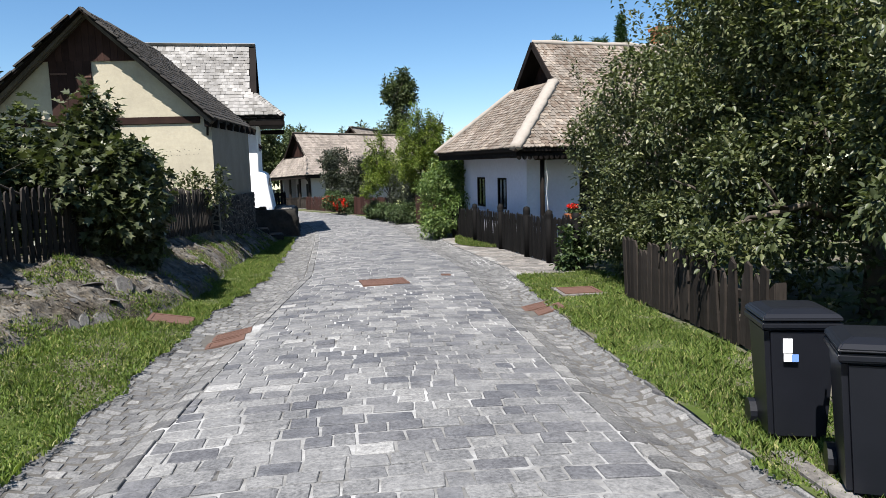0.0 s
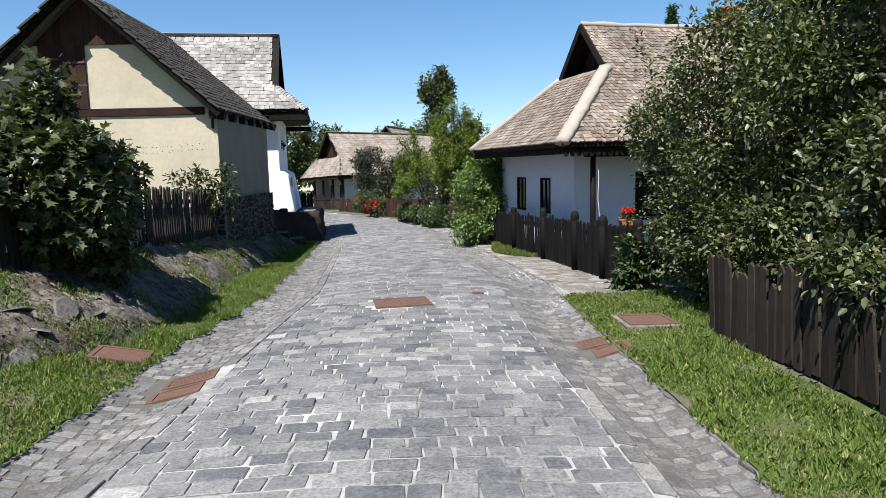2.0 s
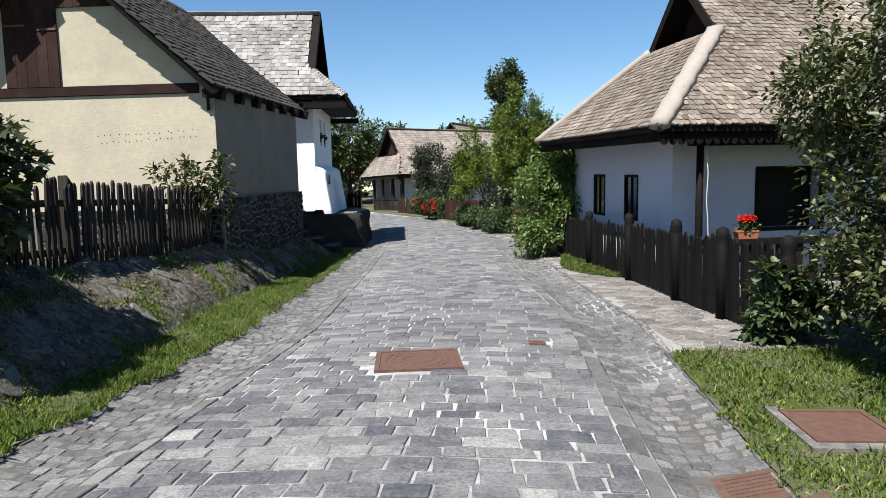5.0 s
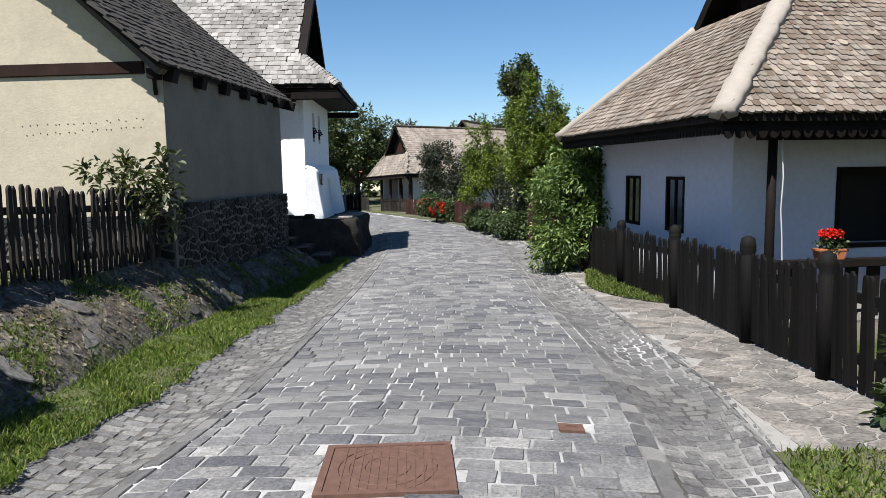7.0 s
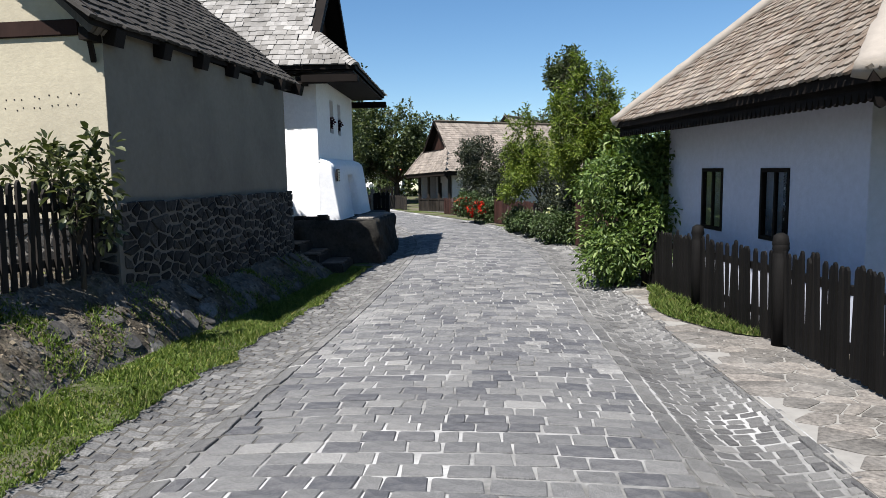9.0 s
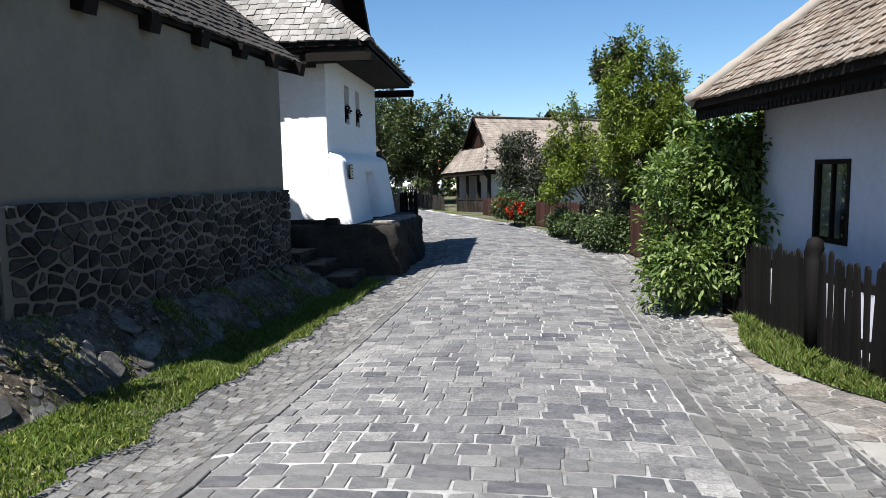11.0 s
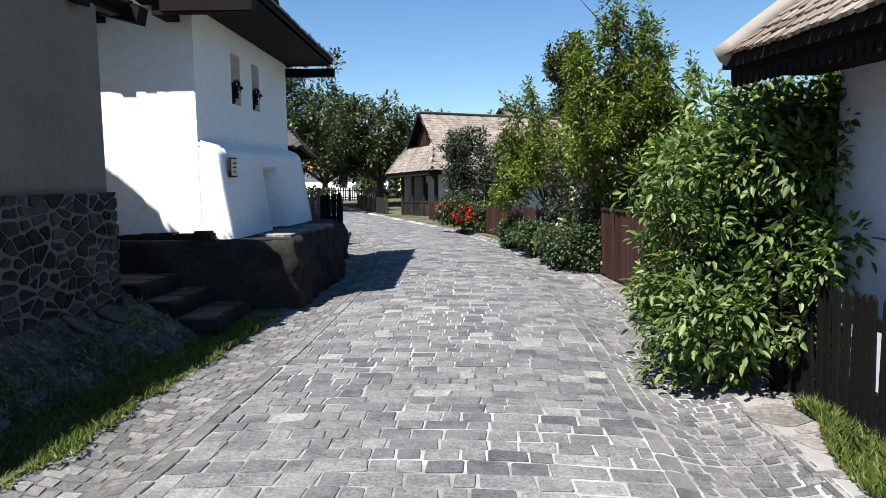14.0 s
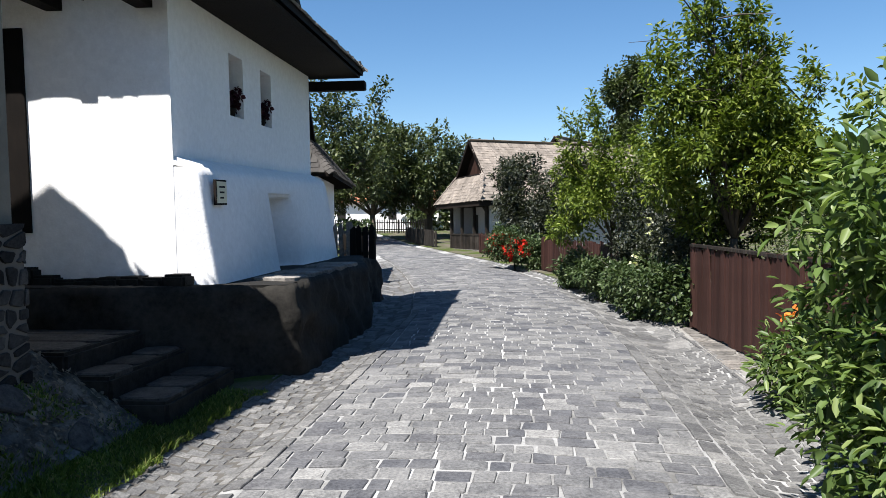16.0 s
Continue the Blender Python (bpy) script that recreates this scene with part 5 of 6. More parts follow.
# ---- plants ----
def leaves(name, material, parent, blobs, clumps, per, reach, size, aspect, seed, droop=0.25, fill=0.5, keep=None, lumps=9, stray=0.08, gaps=0.02, shoots=0, lobed=False):
    """Leaf clumps spread over ellipsoids (x, y, z, rx, ry, rz); each leaf is two folded faces."""
    rng = np.random.default_rng(seed)
    b = []
    for x, y, z, rx, ry, rz in blobs:
        b.append((x, y, z, rx * 0.7, ry * 0.7, rz * 0.7))
        for _ in range(lumps):
            q = rng.normal(size=3)
            q /= np.linalg.norm(q)
            k = 0.24 + 0.22 * rng.random()
            b.append((x + q[0] * rx * 0.82, y + q[1] * ry * 0.82, z + q[2] * rz * 0.82, rx * k, ry * k, rz * k))
    b = np.array(b, float)
    vol = (b[:, 3] * b[:, 4] * b[:, 5]) ** 0.67
    pick = rng.choice(len(b), clumps, p=vol / vol.sum())
    d = rng.normal(size=(clumps, 3))
    d /= np.linalg.norm(d, axis=1)[:, None]
    r = 1 - (1 - rng.random(clumps) ** 0.6) * fill
    r *= 1 + 0.16 * np.sin(3.1 * d[:, 0] * 3 + pick) * np.cos(4.3 * d[:, 2] * 2 + 2 * pick)
    r = np.where(rng.random(clumps) < stray, r * (1.1 + 0.35 * rng.random(clumps)), r)
    c = b[pick, :3] + d * r[:, None] * b[pick, 3:6]
    if gaps is not None:
        # uneven density: whole patches of twigs are bare
        f = 1.0 / (0.42 * float(np.mean([q[3] for q in blobs])))
        ok = np.array([noise.noise((p[0] * f, p[1] * f, p[2] * f * 1.3)) > gaps - 0.22 for p in c])
        c, d = c[ok], d[ok]
    if shoots:
        top = rng.integers(0, len(blobs), shoots)
        extra_c, extra_d = [], []
        for i in top:
            x, y, z, rx, ry, rz = blobs[i]
            a = rng.random() * 2 * np.pi
            q = np.array([np.cos(a) * 0.75, np.sin(a) * 0.75, 0.35 + 0.65 * rng.random()])
            p = np.array([x, y, z]) + q * np.array([rx, ry, rz]) * 0.9
            go = q * np.array([0.6, 0.6, 1.0]) + np.array([0, 0, 0.5])
            go /= np.linalg.norm(go)
            for s in np.arange(0, 0.35 * rz + 0.5 * rz * rng.random(), reach * 0.6):
                extra_c.append(p + go * s)
                extra_d.append(go)
        if extra_c:
            c, d = np.concatenate([c, extra_c]), np.concatenate([d, extra_d])
    clumps = len(c)
    m = clumps * per
    c = np.repeat(c, per, 0)
    way = np.repeat(d, per, 0) * 0.5 + rng.normal(size=(m, 3)) * 0.75
    way[:, 2] += 0.15
    way /= np.linalg.norm(way, axis=1)[:, None]
    root = c + way * (rng.random(m) * reach)[:, None]
    way[:, 2] -= droop
    way /= np.linalg.norm(way, axis=1)[:, None]
    up = np.array([0, 0, 1.0]) + rng.normal(size=(m, 3)) * 0.45
    side = np.cross(way, up)
    side /= np.linalg.norm(side, axis=1)[:, None] + 1e-9
    nor = np.cross(side, way)
    s = (size * (0.6 + 0.7 * rng.random(m)))[:, None]
    w = s * aspect * 0.5
    tip = root + way * s - nor * s * 0.12
    v = np.stack([root, root + way * s * 0.3 + side * w + nor * w * 0.35, root + way * s * 0.68 + side * w * 0.8 + nor * w * 0.2, tip, root + way * s * 0.68 - side * w * 0.8 + nor * w * 0.2, root + way * s * 0.3 - side * w + nor * w * 0.35], 1).reshape(-1, 3)
    k = np.arange(m)[:, None] * 6
    f = np.concatenate([k + np.array([0, 1, 2, 3]), k + np.array([0, 3, 4, 5])], 1).reshape(-1, 4)
    if lobed:
        def at(a, b, c=0.0):
            return root + way * s * a + side * s * aspect * b + nor * s * c
        v = np.stack([root, at(0.12, 0.62, 0.08), at(0.34, 0.28), at(0.62, 0.58, 0.06), at(0.62, 0.2, -0.02), tip, at(0.62, -0.2, -0.02), at(0.62, -0.58, 0.06), at(0.34, -0.28), at(0.12, -0.62, 0.08)], 1).reshape(-1, 3)
        k = np.arange(m)[:, None] * 10
        f = np.concatenate([k + np.array([0, 1, 2, 3, 4, 5]), k + np.array([0, 5, 6, 7, 8, 9])], 1).reshape(-1, 6)
    me = fast_mesh(name, v, f, material)
    ob = new(name, me)
    if parent is not None:
        ob.parent = parent
    return ob


def limbs(parent, base, tips, r0, seed, material=BARK, name="trunk", fork=0.35):
    """A tapering trunk that forks towards the tips."""
    rng = random.Random(seed)
    s = Shape()
    base = Vector(base)
    mid = sum((Vector(t) for t in tips), Vector()) / len(tips)
    split = base.lerp(mid, fork)
    split.x, split.y = base.x + (split.x - base.x) * 0.4, base.y + (split.y - base.y) * 0.4
    s.tube([base - Vector((0, 0, 0.1)), base.lerp(split, 0.5) + Vector((rng.uniform(-0.05, 0.05), rng.uniform(-0.05, 0.05), 0)), split], [r0 * 1.15, r0 * 0.9, r0 * 0.75], 9)
    for t in tips:
        t = Vector(t)
        m = split.lerp(t, 0.5) + Vector((rng.uniform(-0.15, 0.15), rng.uniform(-0.15, 0.15), rng.uniform(0, 0.25)))
        s.tube([split, split.lerp(m, 0.6), m, t], [r0 * 0.55, r0 * 0.42, r0 * 0.3, r0 * 0.08], 6)
        for k in range(3):
            q = m.lerp(t, rng.uniform(0, 0.8))
            e = q + Vector((rng.uniform(-1, 1), rng.uniform(-1, 1), rng.uniform(-0.2, 0.9))) * (t - split).length * 0.3
            s.tube([q, q.lerp(e, 0.5) + Vector((0, 0, 0.04)), e], [r0 * 0.2, r0 * 0.13, r0 * 0.04], 5)
    return part(name, s, material, parent, smooth=True)


def plant(name, label, category, base, blobs, material, clumps, per, reach, size, aspect, seed, r0=0.05, crown="crown", **kw):
    """A tree or shrub: trunk with limbs, and a crown of leaves. Blobs are given in world metres."""
    ob = holder(name, pose(*base), label, category)
    o = Vector(base)
    local = [(x - o.x, y - o.y, z - o.z, a, b, c) for x, y, z, a, b, c in blobs]
    limbs(ob, (0, 0, 0), [(x, y, z + c * 0.4) for x, y, z, a, b, c in local], r0, seed)
    lv = leaves(crown, material, ob, local, clumps, per, reach, size, aspect, seed, **kw)
    lv["kind"] = "stuff"
    return ob


def blooms(parent, name, material, blobs, count, size, seed, petals=6):
    lv = leaves(name, material, parent, blobs, count, petals, size * 0.3, size, 0.8, seed, droop=0.0, fill=0.12, lumps=0, stray=0, gaps=None)
    lv["kind"] = "stuff"
    return lv


# the dark fruit trees over the plank fence
plant("fruit_tree", "spreading dark green fruit tree overhanging the fence", "tree", (6.0, 10.9, 0),
      [(5.3, 11.6, 2.0, 1.1, 1.3, 1.3), (5.0, 10.3, 1.7, 0.95, 1.2, 1.1), (5.9, 10.6, 3.3, 1.4, 1.5, 1.3), (6.9, 11.6, 3.6, 1.6, 1.6, 1.5), (5.2, 9.2, 2.3, 1.0, 1.2, 1.2), (4.75, 11.7, 1.1, 0.6, 0.8, 0.7), (4.85, 10.0, 0.75, 0.65, 0.9, 0.7), (5.1, 11.4, 0.7, 0.7, 1.0, 0.65)], LEAF_APPLE, 9000, 9, 0.16, 0.07, 0.55, 21, r0=0.13, shoots=50)
plant("fruit_tree", "broad dark green fruit tree beside the plank fence", "tree", (6.2, 7.2, 0),
      [(5.3, 8.2, 2.4, 1.2, 1.3, 1.5), (6.0, 7.2, 3.6, 1.6, 1.6, 1.4), (5.2, 6.9, 1.9, 0.9, 1.1, 1.0), (5.6, 5.7, 2.3, 1.2, 1.2, 1.1), (7.4, 7.0, 2.8, 1.5, 1.8, 1.8), (6.6, 8.8, 4.4, 1.5, 1.5, 1.3), (4.45, 8.1, 1.15, 0.5, 0.9, 0.5), (4.2, 6.8, 1.0, 0.38, 0.8, 0.35)], LEAF_APPLE, 9500, 9, 0.16, 0.075, 0.55, 22, r0=0.15, shoots=50)
plant("fruit_tree", "dark fruit tree behind the rubbish bins", "tree", (6.0, 4.2, 0),
      [(5.2, 4.6, 2.4, 1.3, 1.2, 1.2), (6.6, 3.6, 2.4, 1.6, 1.6, 1.7), (4.6, 4.7, 1.5, 0.7, 0.8, 0.6)], LEAF_APPLE, 4500, 9, 0.16, 0.075, 0.55, 23, r0=0.13)
plant("low_shrub", "low green shrub by the fence corner", "shrub", (4.62, 12.75, 0), [(4.6, 12.7, 0.38, 0.4, 0.4, 0.38)], LEAF_LOW, 260, 7, 0.1, 0.10, 0.7, 24, r0=0.02)
# the maple shrub on the bank; its last two blobs are unseen foliage added to shade the bank
plant("maple_shrub", "big-leaved maple shrub growing through the picket fence", "shrub", (-3.45, 10.9, 0.9),
      [(-3.5, 10.95, 1.95, 0.75, 1.1, 0.85), (-2.95, 10.9, 1.75, 0.5, 0.7, 0.6), (-4.3, 11.4, 2.1, 0.9, 1.1, 0.8), (-3.45, 11.3, 2.8, 0.35, 0.45, 0.5), (-4.7, 10.6, 1.9, 0.7, 0.8, 0.7), (-2.95, 11.8, 1.85, 0.4, 0.5, 0.5), (-3.8, 12.0, 1.4, 0.7, 0.9, 0.7), (-2.75, 11.2, 1.05, 0.22, 0.25, 0.5), (-4.0, 11.0, 1.2, 0.5, 0.8, 0.5), (-5.0, 7.7, 2.1, 0.6, 0.9, 0.8), (-5.1, 9.1, 1.7, 0.5, 0.7, 0.5)], LEAF_MAPLE, 4400, 7, 0.17, 0.125, 0.85, 25, r0=0.05, droop=0.5, lobed=True, shoots=16, gaps=0.02)
plant("corner_shrub", "young leafy shrub at the barn's corner", "shrub", (-2.75, 17.45, 0.8),
      [(-2.9, 17.4, 1.85, 0.55, 0.4, 0.35), (-2.6, 17.3, 1.6, 0.3, 0.3, 0.35), (-3.3, 17.4, 1.95, 0.35, 0.3, 0.2)], LEAF_MAPLE, 115, 6, 0.13, 0.11, 0.5, 27, r0=0.025, droop=0.4, shoots=14, gaps=0.08)
# the elder by the cottage and the plants beyond it
plant("elder_bush", "tall elder bush with long pointed leaves by the fence", "shrub", (3.75, 23.1, 0.05),
      [(3.75, 23.1, 1.8, 0.85, 0.85, 0.72), (3.55, 22.9, 1.0, 0.75, 0.8, 0.75), (4.3, 23.6, 1.6, 0.8, 0.9, 0.95), (4.2, 22.9, 1.95, 0.6, 0.6, 0.5), (3.45, 22.9, 0.5, 0.6, 0.6, 0.45), (4.5, 24.0, 1.7, 0.6, 0.7, 0.6), (4.75, 22.7, 1.5, 0.45, 0.5, 0.6), (4.5, 22.4, 1.95, 0.6, 0.5, 0.55), (4.15, 22.2, 1.1, 0.45, 0.4, 0.6), (4.6, 23.2, 1.0, 0.5, 0.6, 0.8)], LEAF_ELDER, 4600, 8, 0.15, 0.10, 0.40, 28, r0=0.05, droop=0.35, shoots=12)
lily = plant("lily_clump", "leafy clump with orange lilies by the board fence", "flowers", (3.85, 25.5, 0.1),
      [(3.85, 25.6, 0.5, 0.38, 0.6, 0.4), (3.75, 25.1, 0.3, 0.35, 0.5, 0.28), (3.95, 24.7, 0.45, 0.35, 0.5, 0.4)], LEAF_ELDER, 620, 7, 0.12, 0.10, 0.35, 29, r0=0.015)
blooms(lily, "bloom", PETAL_ORANGE, [(-0.1, 0.2, 0.72, 0.22, 0.35, 0.12)], 5, 0.07, 30)
rose = plant("rose_bush", "dense low green rose bushes with cream flowers", "shrub", (3.3, 31.0, 0.25),
      [(3.5, 30.0, 0.65, 0.45, 0.6, 0.45), (3.2, 31.0, 0.7, 0.45, 0.8, 0.48), (2.95, 32.3, 0.7, 0.45, 0.9, 0.45), (2.7, 33.7, 0.7, 0.45, 0.9, 0.42), (2.4, 35.2, 0.7, 0.42, 0.9, 0.4), (2.2, 36.2, 0.65, 0.4, 0.6, 0.36)], LEAF_LOW, 3000, 8, 0.12, 0.08, 0.6, 31, r0=0.03)
blooms(rose, "bloom", PETAL_WHITE, [(0.0, 0.6, 0.85, 0.4, 0.9, 0.15)], 14, 0.085, 32, 7)
tall_rose = plant("climbing_rose", "tall loose rose shrub with a few cream flowers", "shrub", (3.9, 31.2, 0.25),
      [(4.0, 30.4, 1.3, 0.6, 0.7, 0.75), (3.7, 31.6, 1.5, 0.6, 0.8, 0.8), (3.4, 33.0, 1.5, 0.6, 0.9, 0.8), (4.4, 29.9, 1.6, 0.5, 0.5, 0.6)], LEAF_DULL, 1700, 8, 0.13, 0.075, 0.55, 39, r0=0.03, shoots=24, gaps=0.12)
blooms(tall_rose, "bloom", PETAL_WHITE, [(-0.1, 0.2, 1.4, 0.7, 1.2, 0.6)], 9, 0.08, 40, 7)
plant("plum_tree", "bright yellow-green young tree behind the board fence", "tree", (4.2, 29.4, 0.25),
      [(4.1, 29.5, 2.3, 1.05, 1.0, 0.8), (3.6, 29.3, 3.0, 0.7, 0.8, 0.75), (4.5, 29.4, 3.1, 0.85, 0.9, 0.75), (5.1, 29.6, 2.5, 0.75, 0.9, 0.75), (4.1, 29.4, 3.7, 0.7, 0.7, 0.55), (3.65, 29.1, 4.15, 0.26, 0.28, 0.55), (4.3, 29.2, 4.05, 0.28, 0.3, 0.5), (3.12, 29.1, 3.9, 0.2, 0.22, 0.55), (3.68, 29.0, 4.75, 0.11, 0.11, 0.36), (3.82, 29.0, 4.55, 0.11, 0.11, 0.36), (4.32, 29.0, 4.45, 0.13, 0.13, 0.32), (4.63, 29.1, 3.85, 0.2, 0.2, 0.3), (5.17, 29.2, 3.6, 0.16, 0.16, 0.4)], LEAF_BRIGHT, 6200, 8, 0.11, 0.085, 0.42, 33, r0=0.07, shoots=34, gaps=0.12)
plant("plum_tree", "yellow-green young tree leaning over the roses", "tree", (3.1, 34.4, 0.3),
      [(3.0, 34.4, 2.4, 0.9, 0.9, 0.8), (2.5, 34.6, 2.9, 0.65, 0.7, 0.7), (3.5, 34.2, 3.0, 0.8, 0.8, 0.8), (2.2, 34.6, 3.4, 0.2, 0.2, 0.5), (2.7, 34.4, 3.9, 0.2, 0.2, 0.45), (2.1, 34.9, 2.0, 0.5, 0.6, 0.6)], LEAF_BRIGHT, 2600, 8, 0.13, 0.095, 0.42, 41, r0=0.06, shoots=22, gaps=0.1)
plant("plum_tree", "bright green tree over the garden fence", "tree", (5.6, 28.5, 0.2),
      [(6.3, 28.6, 2.4, 1.2, 1.4, 0.9), (7.0, 29.2, 2.9, 1.2, 1.4, 0.8), (6.0, 27.2, 1.8, 0.8, 1.0, 0.8)], LEAF_BRIGHT, 2200, 8, 0.16, 0.10, 0.42, 34, r0=0.07, shoots=16)
plant("lilac_bush", "dull grey-green bush beside the porch house", "shrub", (1.7, 46.0, 0.45),
      [(0.9, 46.2, 3.1, 1.4, 1.3, 1.3), (1.9, 45.5, 2.4, 1.3, 1.3, 1.5), (0.7, 45.9, 2.0, 1.0, 1.0, 1.1), (2.8, 45.2, 3.2, 1.2, 1.2, 1.0)], LEAF_DULL, 3600, 8, 0.18, 0.13, 0.5, 35, r0=0.07)
red = plant("flowering_bush", "bush covered in bright red flowers by the roadside", "shrub", (0.6, 41.9, 0.4),
      [(0.6, 41.8, 1.05, 0.8, 0.9, 0.65), (1.0, 41.5, 0.9, 0.6, 0.8, 0.55), (0.3, 42.3, 1.2, 0.55, 0.8, 0.6)], LEAF_LOW, 1500, 8, 0.13, 0.09, 0.6, 36, r0=0.03)
blooms(red, "bloom", PETAL_RED, [(-0.35, 0.1, 0.75, 0.7, 0.85, 0.5), (0.1, -0.5, 0.6, 0.6, 0.7, 0.4)], 210, 0.095, 37, 8)
# trees further off
plant("tall_tree", "tall dark tree rising above the houses", "tree", (7.4, 70, 0.9),
      [(7.2, 70, 11.3, 1.25, 1.2, 1.3), (6.5, 70, 10.9, 0.75, 0.8, 0.9), (8.3, 70, 11.0, 0.8, 0.8, 1.1), (7.7, 70, 12.3, 0.6, 0.6, 0.8), (7.5, 70, 9.3, 0.9, 0.9, 1.1), (7.3, 70, 7.4, 1.2, 1.2, 1.4), (5.0, 70, 6.6, 1.9, 1.8, 1.3), (2.8, 71, 6.2, 1.7, 1.7, 1.2), (9.5, 70, 6.3, 2.2, 2.0, 1.9)], LEAF_FAR, 3600, 8, 0.38, 0.26, 0.6, 38, r0=0.26, shoots=60, gaps=0.1)
for k, (x, y, z, s) in enumerate(((-11.0, 70, 0, 1.12), (-7.2, 73, 0, 1.05), (-13.6, 62, 0, 1.45), (-3.2, 78, 0, 0.95))):
    plant("walnut_tree", "large dark leafy tree at the bend of the road", "tree", (x, y, RISE(y)),
          [(x + a * s, y + b * s, RISE(y) + c * s, r * s, r * s, h * s) for a, b, c, r, h in ((-2, 0, 4.2, 2.2, 1.9), (1.6, 0.5, 4.6, 2.3, 2.0), (0, -0.5, 6.0, 2.2, 1.8), (0.5, -1.2, 3.4, 2.0, 1.2), (2.8, 0, 3.3, 1.5, 1.2), (-3.0, -0.6, 3.0, 1.4, 1.2))], LEAF_FAR, 2600, 8, 0.36, 0.26, 0.6, 50 + k, r0=0.28, shoots=40, gaps=0.1)
plant("garden_tree", "tree standing behind the barn", "tree", (-14.2, 29, 0.8),
      [(-14.4, 29, 5.6, 2.2, 2.2, 2.2), (-13.4, 29, 8.0, 1.2, 1.3, 1.4), (-15.6, 29, 7.6, 1.6, 1.6, 1.6)], LEAF_FAR, 2200, 8, 0.25, 0.17, 0.5, 60, r0=0.2)


def conifer(base, h, r, seed):
    rng = np.random.default_rng(seed)
    ob = holder("conifer", pose(*base), "dark pointed conifer behind the cottage", "tree", "conifers behind the cottage")
    part("trunk", Shape().tube([(0, 0, -0.1), (0, 0, h * 0.5), (0, 0, h * 0.98)], [0.16, 0.1, 0.02], 8), BARK, ob, smooth=True)
    blobs = [(0, 0, h * k, r * (1.04 - k) + 0.14, r * (1.04 - k) + 0.14, h * 0.03) for k in np.linspace(0.5, 1.0, 22)]
    lv = leaves("needles", NEEDLE, ob, blobs, 2200, 7, 0.22, 0.24, 0.2, seed, droop=0.1, fill=0.8, lumps=0, gaps=None)
    lv["kind"] = "stuff"


for k, (x, y, h) in enumerate(((15.5, 46, 10.9), (16.4, 46.5, 10.6), (17.3, 47, 11.0), (18.3, 46, 10.8), (19.2, 47, 11.1), (20.3, 46.5, 12.6))):
    conifer((x, y, 0.3), h, 1.5, 70 + k)

# hedges and woods that close the distance
wood_rng = np.random.default_rng(90)
wood = []
for x in np.arange(-60, 70, 3.2):
    y = 100 + 14 * math.sin(x * 0.2)
    h = 2.2 + 1.6 * wood_rng.random()
    wood.append((x, y, RISE(y) + h * 0.7, 2.4, 2.2, h))
lv = leaves("distant_woods", LEAF_FAR, None, wood, 5200, 7, 0.7, 0.55, 0.7, 91)
tagged(lv, "low dark woods on the far slope", "woods", kind="stuff")
hedge = [(x, y, 0.9 + 0.3 * math.sin(x * 3), 0.8, 1.6, 1.1) for x, y in [(8.8 + 0.5 * k, 9 - 2.2 * k) for k in range(7)] + [(6.1 + 0.3 * math.sin(k * 2), 3 + 1.6 * k) for k in range(7)] + [(7.5, 25 + 2 * k) for k in range(8)] + [(5.2 + 1.0 * math.sin(k), 36 + 2.5 * k) for k in range(5)]]
lv = leaves("garden_hedge", LEAF_APPLE, None, hedge, 5600, 8, 0.2, 0.1, 0.5, 92)
tagged(lv, "dense green garden growth behind the fences", "hedge", kind="stuff")


# ---- grass ----
def grass(name, label, spots, n, height, seed):
    """Blades over spots: functions that give random (x, y) points and the ground under them."""
    rng = np.random.default_rng(seed)
    pts = np.array([spots(rng) for _ in range(n)])
    a = rng.random(n) * 2 * np.pi
    leafy = rng.random(n) < 0.5
    h = height * np.where(leafy, 0.25 + 0.35 * rng.random(n), 0.4 + 0.8 * rng.random(n))
    h = h * (0.95 + 0.5 * np.sin(pts[:, 0] * 5.1 + 2.0 * np.sin(pts[:, 1] * 1.3)) * np.sin(pts[:, 1] * 3.7 + pts[:, 0]) + 0.5 * rng.random(n) ** 4)
    w = np.where(leafy, 0.006 + 0.010 * rng.random(n), 0.002 + 0.003 * rng.random(n))
    lean = rng.normal(size=(n, 2)) * 0.45 * h[:, None]
    side = np.stack([np.cos(a) * w, np.sin(a) * w, np.zeros(n)], 1)
    top = pts + np.concatenate([lean, h[:, None]], 1)
    midp = pts + np.concatenate([lean * 0.3, (h * 0.6)[:, None]], 1)
    v = np.stack([pts - side, pts + side, midp + side * 0.8, top, midp - side * 0.8], 1).reshape(-1, 3)
    k = np.arange(n)[:, None] * 5
    f = k + np.arange(5)
    me = fast_mesh(name, v, f, GRASS)
    tagged(new(name, me), label, "grass", kind="stuff")


def spot_left(rng):
    while True:
        y = 2 + 23.5 * rng.random() ** 1.15
        xr = MID(y) - HALF(y) - LEFT(y)
        xl = BANK_FOOT(y) - 0.15
        x = xr + 0.12 + 0.16 * noise.noise((y * 1.7, 3, 1)) + 0.07 * noise.noise((y * 7, 3, 4)) - (xr + 0.1 - xl) * rng.random()
        if noise.noise((x * 1.4, y * 1.1, 5)) + 0.45 > -0.3 * rng.random() and not (-2.36 < x < -1.80 and 9.23 < y < 9.77):
            return x, y, RISE(y) - 0.015 + max(0, land_z(x, y) - RISE(y))


